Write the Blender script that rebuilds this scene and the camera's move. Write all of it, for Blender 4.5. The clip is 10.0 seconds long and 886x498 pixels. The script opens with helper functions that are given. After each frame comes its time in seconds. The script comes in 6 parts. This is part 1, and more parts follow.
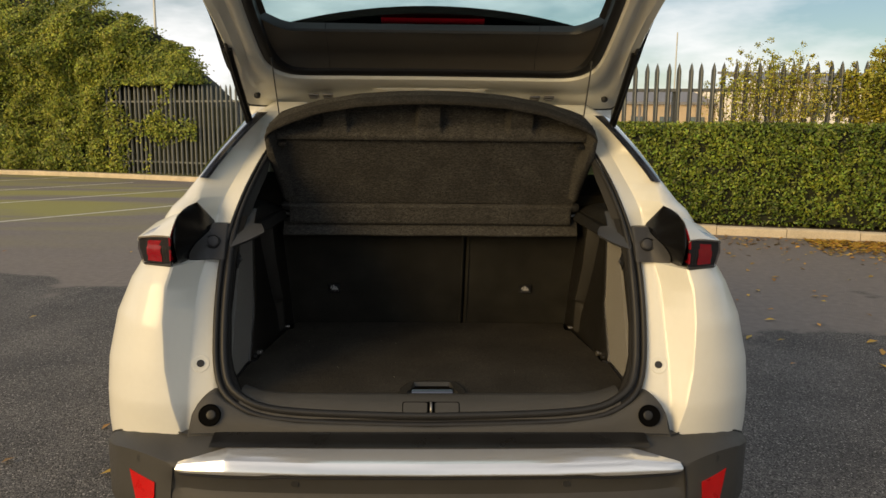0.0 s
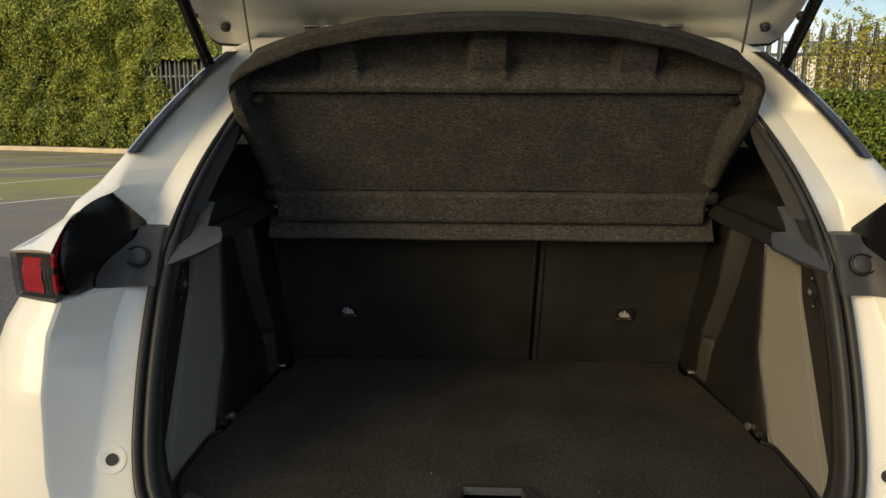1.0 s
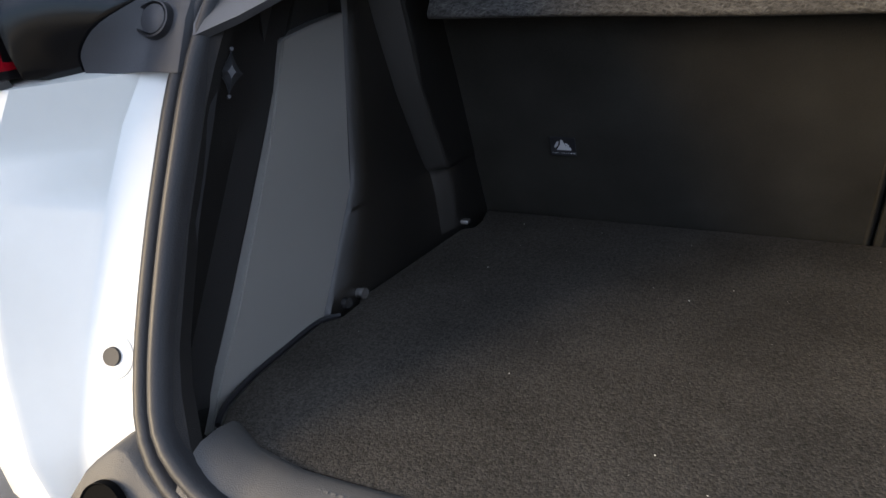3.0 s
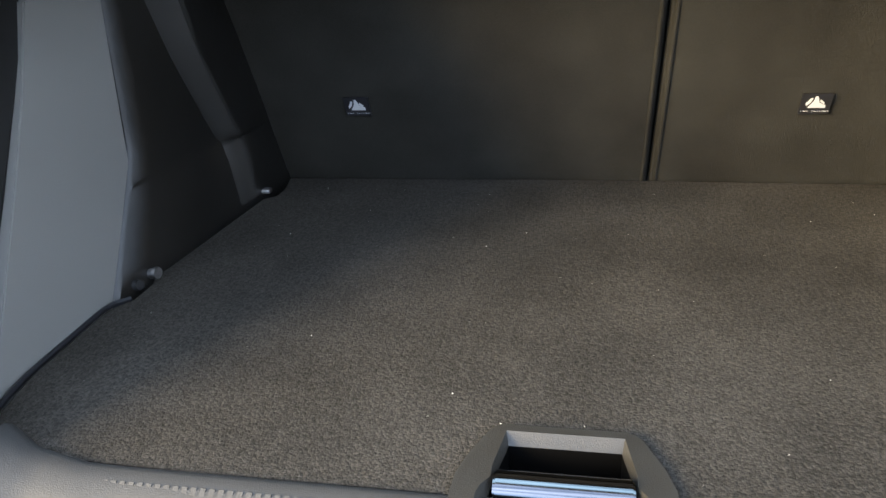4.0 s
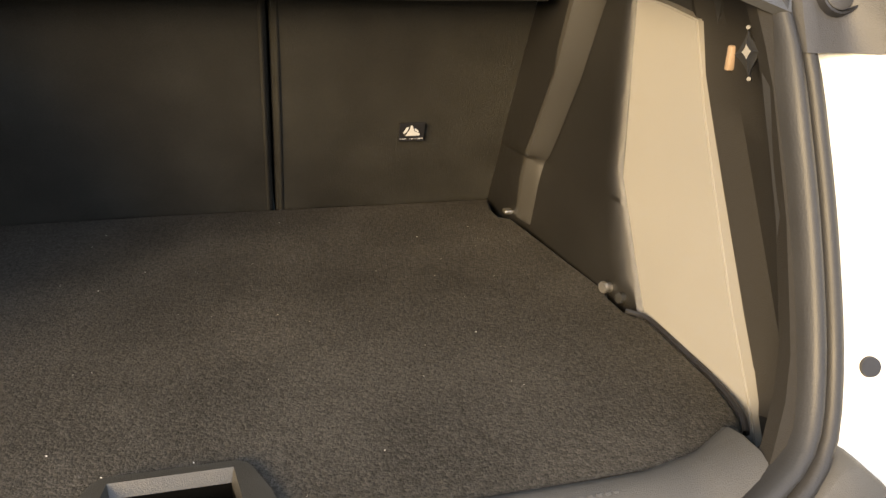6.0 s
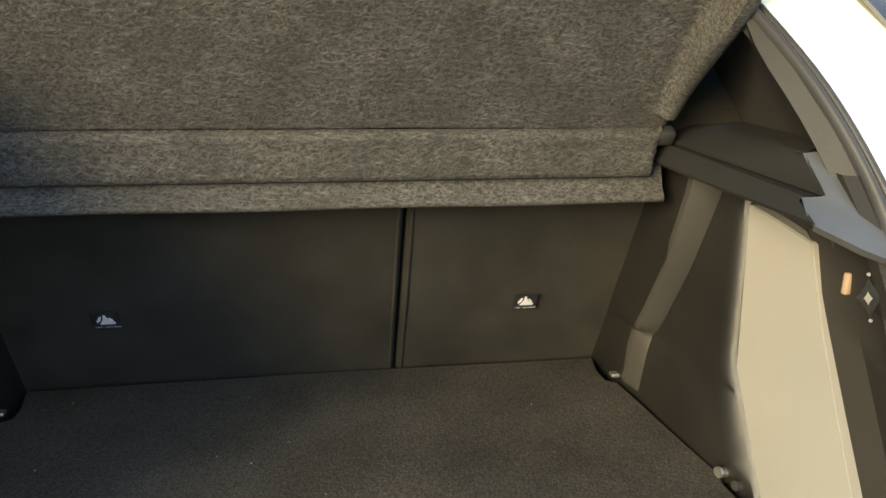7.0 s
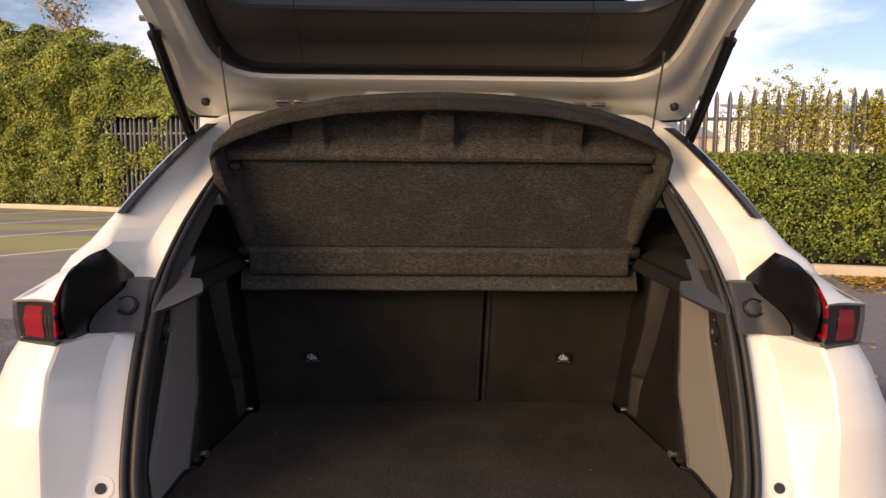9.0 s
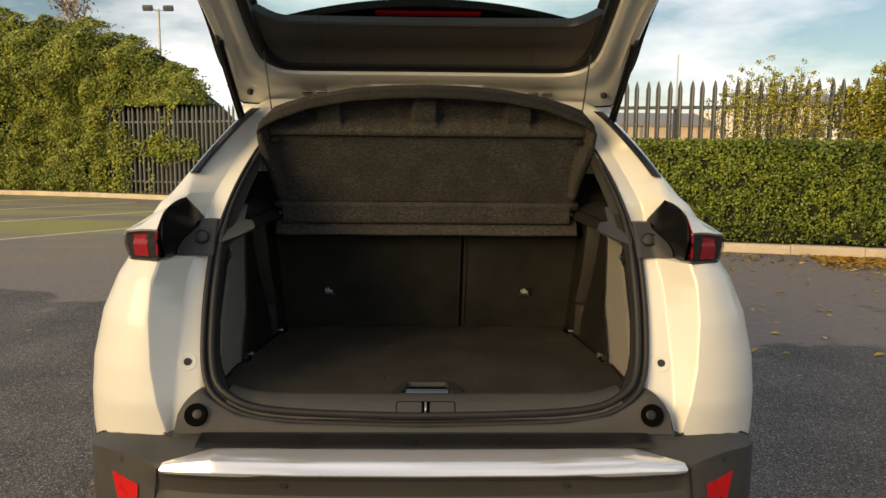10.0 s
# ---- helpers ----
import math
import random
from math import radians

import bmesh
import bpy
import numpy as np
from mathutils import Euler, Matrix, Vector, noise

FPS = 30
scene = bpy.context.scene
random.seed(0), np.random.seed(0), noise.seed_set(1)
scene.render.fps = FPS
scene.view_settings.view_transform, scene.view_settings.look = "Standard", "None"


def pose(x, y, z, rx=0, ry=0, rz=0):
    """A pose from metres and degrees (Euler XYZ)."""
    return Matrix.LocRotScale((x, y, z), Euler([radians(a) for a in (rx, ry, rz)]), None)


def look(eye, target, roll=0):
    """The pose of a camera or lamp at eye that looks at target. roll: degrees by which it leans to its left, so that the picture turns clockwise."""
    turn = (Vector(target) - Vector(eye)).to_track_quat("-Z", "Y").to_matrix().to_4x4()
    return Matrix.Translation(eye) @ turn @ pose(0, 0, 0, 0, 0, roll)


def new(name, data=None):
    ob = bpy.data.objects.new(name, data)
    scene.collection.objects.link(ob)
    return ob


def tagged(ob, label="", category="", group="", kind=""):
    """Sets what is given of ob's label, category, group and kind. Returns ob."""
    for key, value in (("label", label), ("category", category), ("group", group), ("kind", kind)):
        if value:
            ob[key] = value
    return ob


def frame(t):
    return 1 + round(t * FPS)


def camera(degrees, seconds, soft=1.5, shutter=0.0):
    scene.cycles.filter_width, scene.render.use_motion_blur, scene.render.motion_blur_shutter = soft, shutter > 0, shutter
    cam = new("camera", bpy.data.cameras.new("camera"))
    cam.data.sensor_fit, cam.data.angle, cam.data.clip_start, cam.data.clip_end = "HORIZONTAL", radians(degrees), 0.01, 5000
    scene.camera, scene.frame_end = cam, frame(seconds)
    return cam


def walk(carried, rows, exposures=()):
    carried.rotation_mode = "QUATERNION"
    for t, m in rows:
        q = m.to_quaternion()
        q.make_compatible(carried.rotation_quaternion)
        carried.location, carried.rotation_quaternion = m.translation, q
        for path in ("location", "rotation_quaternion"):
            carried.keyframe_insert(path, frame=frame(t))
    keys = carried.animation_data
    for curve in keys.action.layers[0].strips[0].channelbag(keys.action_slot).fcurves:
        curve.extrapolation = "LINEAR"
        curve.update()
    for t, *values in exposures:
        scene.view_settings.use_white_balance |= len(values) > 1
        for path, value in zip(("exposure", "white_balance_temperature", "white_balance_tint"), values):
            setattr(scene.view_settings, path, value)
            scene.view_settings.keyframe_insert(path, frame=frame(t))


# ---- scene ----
cam = camera(61.7, 10.0)
PATH = [
    (0, (-0.018, 0.3, 1.451), (0.03, 2.273, 1.13), 0.6),
    (0.5, (-0.002, 0.714, 1.42), (0.006, 2.684, 1.074), 0.4),
    (1, (-0.037, 1.122, 1.394), (-0.113, 3.083, 1.009), 0.2),
    (1.5, (-0.042, 1.453, 1.354), (-0.38, 3.368, 0.888), 0.1),
    (2, (-0.02, 1.685, 1.279), (-0.75, 3.464, 0.728), -1.2),
    (2.2, (-0.042, 1.722, 1.249), (-0.861, 3.443, 0.643), -1.3),
    (3.3, (-0.035, 1.761, 1.181), (-0.743, 3.461, 0.4), -3.8),
    (3.5, (-0.021, 1.765, 1.177), (-0.629, 3.493, 0.374), -3.8),
    (4, (0.008, 1.77, 1.167), (-0.344, 3.553, 0.331), -3.1),
    (4.5, (0.034, 1.773, 1.169), (-0.062, 3.577, 0.311), -2.4),
    (5, (0.073, 1.781, 1.17), (0.236, 3.577, 0.305), -1.2),
    (5.2, (0.096, 1.785, 1.171), (0.342, 3.571, 0.305), -0.9),
    (6.3, (0.065, 1.743, 1.17), (0.582, 3.536, 0.452), 2.3),
    (6.5, (0.043, 1.749, 1.211), (0.526, 3.562, 0.519), 2.0),
    (7, (-0.013, 1.739, 1.34), (0.325, 3.624, 0.763), 1.1),
    (7.5, (-0.024, 1.639, 1.43), (0.152, 3.589, 1.019), 0.7),
    (8, (-0.014, 1.444, 1.445), (0.081, 3.421, 1.159), 0.7),
    (8.5, (-0.036, 1.213, 1.437), (0.032, 3.199, 1.203), 0.6),
    (9, (-0.032, 0.931, 1.414), (0.011, 2.917, 1.18), 0.5),
    (9.5, (-0.001, 0.608, 1.372), (0.043, 2.591, 1.116), 0.5),
    (10, (0.004, 0.345, 1.371), (0.044, 2.327, 1.109), 0.5),
]
EXPOSURES = [
    (0.0, 0.34, 8700, 11), (0.5, 0.45, 8200, 10), (1.0, 0.50, 7600, 9), (1.5, 1.15, 6300, 7), (2.0, 1.65, 6500, 11), (2.2, 1.7, 6400, 13), (3.3, 2.0, 6700, 18), (3.5, 2.1, 6900, 20),
    (4.0, 2.9, 6500, 10), (4.5, 3.15, 7500, 11), (5.0, 3.1, 7500, 12), (5.2, 3.05, 7400, 14), (6.5, 2.2, 7700, 14), (7.0, 2.4, 6800, 4), (7.5, 2.55, 6700, 2), (8.0, 2.4, 6800, 5), (8.5, 1.65, 8700, 30), (9.0, 0.9, 7900, 30), (9.5, 0.72, 8600, 17), (10.0, 0.52, 8900, 13),
]
walk(cam, [(t, look(eye, target, roll)) for t, eye, target, roll in PATH], EXPOSURES)

# ---- world, sun, exposure ----
SUN_AZ, SUN_EL = 132.0, 14.0   # degrees left of ahead, degrees above the horizon
world = bpy.data.worlds.new("sky")
scene.world = world
world.use_nodes = True
wn, wl = world.node_tree.nodes, world.node_tree.links
bg = wn["Background"]
sky = wn.new("ShaderNodeTexSky")
sky.sky_type, sky.sun_disc = "NISHITA", False
sky.sun_elevation, sky.sun_rotation = radians(SUN_EL), radians(-SUN_AZ)
sky.air_density, sky.dust_density, sky.ozone_density = 1.0, 0.6, 3.5
tc = wn.new("ShaderNodeTexCoord")
mp = wn.new("ShaderNodeMapping")
mp.inputs["Scale"].default_value = (1.0, 1.0, 3.2)
cl = wn.new("ShaderNodeTexNoise")
cl.inputs["Scale"].default_value, cl.inputs["Detail"].default_value, cl.inputs["Roughness"].default_value = 2.6, 6.0, 0.55
cr = wn.new("ShaderNodeValToRGB")
cr.color_ramp.elements[0].position, cr.color_ramp.elements[1].position = 0.40, 0.64
mixc = wn.new("ShaderNodeMix")
mixc.data_type = "RGBA"
mixc.inputs["B"].default_value = (8.0, 9.2, 11.5, 1)
wl.new(tc.outputs["Generated"], mp.inputs["Vector"])
wl.new(mp.outputs["Vector"], cl.inputs["Vector"])
wl.new(cl.outputs["Fac"], cr.inputs["Fac"])
wl.new(cr.outputs["Color"], mixc.inputs["Factor"])
wl.new(sky.outputs["Color"], mixc.inputs["A"])
wl.new(mixc.outputs["Result"], bg.inputs["Color"])
bg.inputs["Strength"].default_value = 0.097
sun = new("sun", bpy.data.lights.new("sun", "SUN"))
sun.data.energy, sun.data.angle, sun.data.color = 2.75, radians(34.0), (1.0, 0.79, 0.46)
sd = Vector((-math.sin(radians(SUN_AZ)) * math.cos(radians(SUN_EL)), math.cos(radians(SUN_AZ)) * math.cos(radians(SUN_EL)), math.sin(radians(SUN_EL))))
sun.matrix_world = look(sd * 50, (0, 0, 0))


# ---- materials ----
def mat(name, color, rough=0.5, metal=0.0, var=0.15, scale=8.0, bump=0.0, bscale=300.0, coat=0.0, spec=0.5, stretch=(1, 1, 1), rvar=0.1, island=0.0, dark=None, grit=0.5):
    """A surface with large stains, fine grain and fine relief. dark: the second colour of the grain."""
    m = bpy.data.materials.new(name)
    m.use_nodes = True
    n, l = m.node_tree.nodes, m.node_tree.links
    p = n["Principled BSDF"]
    co = n.new("ShaderNodeTexCoord")
    st = n.new("ShaderNodeMapping")
    st.inputs["Scale"].default_value = stretch
    l.new(co.outputs["Object"], st.inputs["Vector"])
    big, fine = n.new("ShaderNodeTexNoise"), n.new("ShaderNodeTexNoise")
    big.inputs["Scale"].default_value, big.inputs["Detail"].default_value = scale, 4.0
    fine.inputs["Scale"].default_value, fine.inputs["Detail"].default_value, fine.inputs["Roughness"].default_value = bscale, 3.0 if grit <= 0.5 else 7.0, grit
    l.new(st.outputs["Vector"], big.inputs["Vector"])
    l.new(st.outputs["Vector"], fine.inputs["Vector"])
    mx = n.new("ShaderNodeMix")
    mx.data_type = "RGBA"
    low = dark or tuple(c * (1 - var) for c in color)
    high = color if dark else tuple(min(1, c * (1 + var)) for c in color)
    mx.inputs["A"].default_value, mx.inputs["B"].default_value = (*low, 1), (*high, 1)
    add = n.new("ShaderNodeMath")
    add.operation = "MULTIPLY_ADD"
    add.inputs[1].default_value, add.inputs[2].default_value = 0.45, 0.0
    half = n.new("ShaderNodeMath")
    half.operation = "MULTIPLY_ADD"
    half.inputs[1].default_value = 0.55
    l.new(big.outputs["Fac"], add.inputs[0])
    l.new(fine.outputs["Fac"], half.inputs[0])
    l.new(add.outputs[0], half.inputs[2])
    rs = n.new("ShaderNodeMapRange")
    rs.inputs["From Min"].default_value, rs.inputs["From Max"].default_value = 0.34, 0.66
    l.new(half.outputs[0], rs.inputs["Value"])
    l.new(rs.outputs["Result"], mx.inputs["Factor"])
    out = mx.outputs["Result"]
    if island:
        ge = n.new("ShaderNodeNewGeometry")
        hs = n.new("ShaderNodeHueSaturation")
        mr = n.new("ShaderNodeMapRange")
        mr.inputs["To Min"].default_value, mr.inputs["To Max"].default_value = 1 - island, 1 + island
        l.new(ge.outputs["Random Per Island"], mr.inputs["Value"])
        l.new(mr.outputs["Result"], hs.inputs["Value"])
        mh = n.new("ShaderNodeMapRange")
        mh.inputs["To Min"].default_value, mh.inputs["To Max"].default_value = 0.5 - island * 0.07, 0.5 + island * 0.03
        sq = n.new("ShaderNodeMath")
        sq.operation = "FRACT"
        m7 = n.new("ShaderNodeMath")
        m7.operation = "MULTIPLY"
        m7.inputs[1].default_value = 17.0
        l.new(ge.outputs["Random Per Island"], m7.inputs[0])
        l.new(m7.outputs[0], sq.inputs[0])
        l.new(sq.outputs[0], mh.inputs["Value"])
        l.new(mh.outputs["Result"], hs.inputs["Hue"])
        l.new(out, hs.inputs["Color"])
        out = hs.outputs["Color"]
    l.new(out, p.inputs["Base Color"])
    rr = n.new("ShaderNodeMapRange")
    rr.inputs["To Min"].default_value, rr.inputs["To Max"].default_value = max(0.03, rough - rvar), min(1, rough + rvar)
    l.new(big.outputs["Fac"], rr.inputs["Value"])
    l.new(rr.outputs["Result"], p.inputs["Roughness"])
    p.inputs["Metallic"].default_value = metal
    p.inputs["Specular IOR Level"].default_value = spec
    p.inputs["Coat Weight"].default_value = coat
    p.inputs["Coat Roughness"].default_value = 0.05
    if bump:
        b = n.new("ShaderNodeBump")
        b.inputs["Strength"].default_value, b.inputs["Distance"].default_value = bump, 0.004
        l.new(fine.outputs["Fac"], b.inputs["Height"])
        l.new(b.outputs["Normal"], p.inputs["Normal"])
    return m


def speckle(m, size, low, high, depth):
    """Tufts or grains: every cell of the surface takes its own shade and stands a little proud."""
    n, l = m.node_tree.nodes, m.node_tree.links
    p = n["Principled BSDF"]
    co = n.new("ShaderNodeTexCoord")
    vo = n.new("ShaderNodeTexVoronoi")
    vo.inputs["Scale"].default_value = size
    l.new(co.outputs["Object"], vo.inputs["Vector"])
    sep = n.new("ShaderNodeSeparateColor")
    l.new(vo.outputs["Color"], sep.inputs["Color"])
    mr = n.new("ShaderNodeMapRange")
    mr.inputs["To Min"].default_value, mr.inputs["To Max"].default_value = low, high
    l.new(sep.outputs[1], mr.inputs["Value"])
    mx = n.new("ShaderNodeMix")
    mx.data_type, mx.blend_type = "RGBA", "MULTIPLY"
    mx.inputs["Factor"].default_value = 1.0
    l.new(p.inputs["Base Color"].links[0].from_socket, mx.inputs["A"])
    l.new(mr.outputs["Result"], mx.inputs["B"])
    l.new(mx.outputs["Result"], p.inputs["Base Color"])
    b = n.new("ShaderNodeBump")
    b.inputs["Strength"].default_value, b.inputs["Distance"].default_value, b.invert = 0.6, depth, True
    l.new(vo.outputs["Distance"], b.inputs["Height"])
    l.new(p.inputs["Normal"].links[0].from_socket, b.inputs["Normal"])
    l.new(b.outputs["Normal"], p.inputs["Normal"])


def fibre_mat(name, dark, light):
    """Needle felt: short pale fibres lying every way over a dark mat."""
    m = bpy.data.materials.new(name)
    m.use_nodes = True
    n, l = m.node_tree.nodes, m.node_tree.links
    p = n["Principled BSDF"]
    p.inputs["Roughness"].default_value, p.inputs["Specular IOR Level"].default_value = 0.95, 0.1
    co = n.new("ShaderNodeTexCoord")
    total = None
    for k, (turn, size) in enumerate(((8, 85.0), (-31, 95.0), (40, 90.0), (-72, 95.0))):
        mp_ = n.new("ShaderNodeMapping")
        mp_.inputs["Rotation"].default_value = (0, radians(turn), 0)
        mp_.inputs["Location"].default_value = (k * 3.1, k * 1.7, k * 5.3)
        mp_.vector_type = "TEXTURE"
        mp_.inputs["Scale"].default_value = (2.2, 0.55, 0.55)
        no = n.new("ShaderNodeTexNoise")
        no.inputs["Scale"].default_value, no.inputs["Detail"].default_value, no.inputs["Roughness"].default_value = size * 1.8, 3.0, 0.6
        l.new(co.outputs["Object"], mp_.inputs["Vector"])
        l.new(mp_.outputs["Vector"], no.inputs["Vector"])
        mr_ = n.new("ShaderNodeMapRange")
        mr_.inputs["From Min"].default_value, mr_.inputs["From Max"].default_value = 0.49, 0.74
        mr_.inputs["To Max"].default_value = 1.0 if k < 2 else 0.8
        l.new(no.outputs["Fac"], mr_.inputs["Value"])
        if total is None:
            total = mr_.outputs["Result"]
        else:
            mx_ = n.new("ShaderNodeMath")
            mx_.operation = "MAXIMUM"
            l.new(total, mx_.inputs[0])
            l.new(mr_.outputs["Result"], mx_.inputs[1])
            total = mx_.outputs[0]
    big = n.new("ShaderNodeTexNoise")
    big.inputs["Scale"].default_value, big.inputs["Detail"].default_value = 14.0, 4.0
    l.new(co.outputs["Object"], big.inputs["Vector"])
    thin = n.new("ShaderNodeMapRange")
    thin.inputs["From Min"].default_value, thin.inputs["From Max"].default_value = 0.3, 0.7
    thin.inputs["To Min"].default_value, thin.inputs["To Max"].default_value = 0.45, 1.0
    l.new(big.outputs["Fac"], thin.inputs["Value"])
    fac = n.new("ShaderNodeMath")
    fac.operation = "MULTIPLY"
    l.new(total, fac.inputs[0])
    l.new(thin.outputs["Result"], fac.inputs[1])
    mix = n.new("ShaderNodeMix")
    mix.data_type = "RGBA"
    mix.inputs["A"].default_value, mix.inputs["B"].default_value = (*dark, 1), (*light, 1)
    l.new(fac.outputs[0], mix.inputs["Factor"])
    l.new(mix.outputs["Result"], p.inputs["Base Color"])
    b = n.new("ShaderNodeBump")
    b.inputs["Strength"].default_value, b.inputs["Distance"].default_value = 0.45, 0.002
    l.new(total, b.inputs["Height"])
    l.new(b.outputs["Normal"], p.inputs["Normal"])
    return m


def glass_mat(name, tint, rough=0.0):
    m = bpy.data.materials.new(name)
    m.use_nodes = True
    n, l = m.node_tree.nodes, m.node_tree.links
    n.remove(n["Principled BSDF"])
    tr, gl, fr, mx = n.new("ShaderNodeBsdfTransparent"), n.new("ShaderNodeBsdfGlossy"), n.new("ShaderNodeLayerWeight"), n.new("ShaderNodeMixShader")
    tr.inputs["Color"].default_value = (*tint, 1)
    gl.inputs["Roughness"].default_value = rough
    fr.inputs["Blend"].default_value = 0.5
    pw, ad = n.new("ShaderNodeMath"), n.new("ShaderNodeMath")
    pw.operation, ad.operation = "POWER", "MULTIPLY_ADD"
    pw.inputs[1].default_value = 5.0
    ad.inputs[1].default_value, ad.inputs[2].default_value = 0.95, 0.05
    l.new(fr.outputs["Facing"], pw.inputs[0])
    l.new(pw.outputs[0], ad.inputs[0])
    l.new(ad.outputs[0], mx.inputs[0])
    l.new(tr.outputs[0], mx.inputs[1])
    l.new(gl.outputs[0], mx.inputs[2])
    l.new(mx.outputs[0], n["Material Output"].inputs["Surface"])
    return m


PAINT = mat("white_car_paint", (0.665, 0.662, 0.610), 0.42, var=0.015, scale=3, bscale=60, coat=0.35, rvar=0.03)
PLASTIC = mat("grey_textured_plastic", (0.046, 0.0445, 0.042), 0.55, spec=0.4, var=0.12, scale=6, bump=0.25, bscale=900)
BLACK = mat("black_trim_plastic", (0.016, 0.016, 0.016), 0.5, var=0.15, scale=6, bump=0.25, bscale=900)
GLOSS = mat("gloss_black_plastic", (0.005, 0.005, 0.0055), 0.22, var=0.1, scale=10, spec=0.35, coat=0.0, rvar=0.05)
PIANO = mat("polished_black_trim", (0.010, 0.012, 0.018), 0.10, var=0.1, scale=10, coat=0.6, rvar=0.03)
GATETRIM = mat("dark_grey_gate_plastic", (0.075, 0.067, 0.058), 0.36, var=0.12, scale=3, bump=0.2, bscale=900)
UPTRIM = mat("black_pillar_plastic", (0.018, 0.017, 0.016), 0.55, spec=0.3, var=0.15, scale=6, bump=0.25, bscale=900)
RUBBER = mat("black_rubber", (0.019, 0.019, 0.020), 0.5, spec=0.35, var=0.15, scale=14, bump=0.1, bscale=500)
SILVER = mat("satin_silver_paint", (0.70, 0.72, 0.75), 0.17, metal=0.65, var=0.015, scale=3, bscale=30, rvar=0.03)
PANEL = mat("grey_boot_panel", (0.20, 0.193, 0.180), 0.42, var=0.06, scale=5, bump=0.3, bscale=1200)
SIDE = mat("dark_boot_lining", (0.0085, 0.0080, 0.0072), 0.32, spec=0.7, var=0.12, scale=9, bump=0.3, bscale=1000)
RIBP = mat("grey_rib_plastic", (0.027, 0.0256, 0.0232), 0.42, spec=0.5, var=0.1, scale=9, bump=0.25, bscale=1000)
# near-black base puts the shade inside recesses, holes and slots into the colour
VOID = mat("recess_shade_black", (0.0015, 0.0015, 0.0015), 0.8, spec=0.05, var=0.1)
STUD = mat("dark_rubber_stud", (0.014, 0.014, 0.014), 0.5, spec=0.4, var=0.15, scale=40)
LEDGE = mat("shaded_ledge_black", (0.012, 0.0115, 0.0115), 0.30, spec=0.4, var=0.2, scale=14, rvar=0.12)
PLATEP = mat("matte_dark_plastic", (0.034, 0.034, 0.036), 0.5, spec=0.4, var=0.1, scale=12, bump=0.2, bscale=900)
BRFACE = mat("black_bracket_plastic", (0.012, 0.0118, 0.0115), 0.5, spec=0.3, var=0.1, scale=9, bump=0.2, bscale=900)
HOOKP = mat("dark_hook_plastic", (0.022, 0.0225, 0.024), 0.45, spec=0.4, var=0.1, scale=60)
LENS = mat("pale_lens_plastic", (0.26, 0.19, 0.14), 0.4, var=0.1, scale=60)
CARPET = mat("dark_boot_carpet", (0.053, 0.0475, 0.040), 0.95, scale=7, bump=0.5, bscale=210, grit=0.65, spec=0.1, dark=(0.024, 0.0215, 0.018))
speckle(CARPET, 430.0, 0.66, 1.36, 0.0010)
FELT = fibre_mat("grey_needle_felt", (0.0255, 0.0244, 0.0225), (0.120, 0.115, 0.106))
RIMFELT = fibre_mat("dark_rim_felt", (0.018, 0.017, 0.0155), (0.062, 0.058, 0.052))
SEATB = mat("black_seat_back_lining", (0.037, 0.0355, 0.0300), 0.9, scale=10, bump=0.8, bscale=520, grit=0.8, spec=0.12, dark=(0.016, 0.0145, 0.012))
CHROME = mat("dark_chrome", (0.15, 0.155, 0.17), 0.10, metal=1.0, var=0.03, rvar=0.04)
STEEL = mat("worn_steel", (0.30, 0.29, 0.28), 0.42, metal=0.9, var=0.15, scale=60)
RED = mat("red_reflector_plastic", (0.55, 0.002, 0.004), 0.3, var=0.15, scale=40, bump=0.4, bscale=380, coat=0.25)
REDL = mat("dark_red_lamp", (0.52, 0.007, 0.022), 0.2, var=0.25, scale=60, coat=1.0)
SMOKE = glass_mat("smoked_lamp_cover", (0.72, 0.70, 0.70))
TINT = glass_mat("green_tinted_glass", (0.66, 0.84, 0.82))
DARKGLASS = glass_mat("dark_tinted_glass", (0.22, 0.29, 0.30))
EDGING = mat("smooth_dark_edging", (0.0135, 0.0125, 0.0115), 0.7, var=0.1, spec=0.15, scale=9, bump=0.25, bscale=800)
BRACKET = mat("grey_satin_plastic", (0.040, 0.041, 0.043), 0.42, spec=0.55, var=0.06, scale=9, bump=0.12, bscale=900)
LINT = mat("pale_lint", (0.6, 0.58, 0.52), 0.9)
WHITE = mat("white_print", (0.42, 0.42, 0.42), 0.6, var=0.03)
LABEL = mat("black_label", (0.010, 0.010, 0.012), 0.5, var=0.1)
PLASTIC2 = mat("scuffed_grey_metal", (0.07, 0.07, 0.07), 0.4, metal=0.4, var=0.3, scale=80)
TRAY = mat("grey_handle_plastic", (0.030, 0.028, 0.024), 0.4, var=0.1, scale=30, bump=0.2, bscale=900)
TYRE = mat("tyre_rubber", (0.02, 0.02, 0.02), 0.8, var=0.2, scale=20, bump=0.3, bscale=200)


# ---- mesh helpers ----
def link(name, me, material, parent=None, label="", smooth=None):
    if material is not None and not me.materials:
        me.materials.append(material)
    if smooth is not None:
        me.shade_smooth()
        me.set_sharp_from_angle(angle=radians(smooth))
    ob = new(name, me)
    if parent is not None:
        ob.parent = parent
    if label:
        ob["label"] = label
    return ob


def part(name, bm, material, parent, label="", smooth=35):
    """Links a bmesh as one mesh object under a thing or a part."""
    bmesh.ops.recalc_face_normals(bm, faces=bm.faces)
    me = bpy.data.meshes.new(name)
    bm.to_mesh(me)
    bm.free()
    return link(name, me, material, parent, label, smooth)


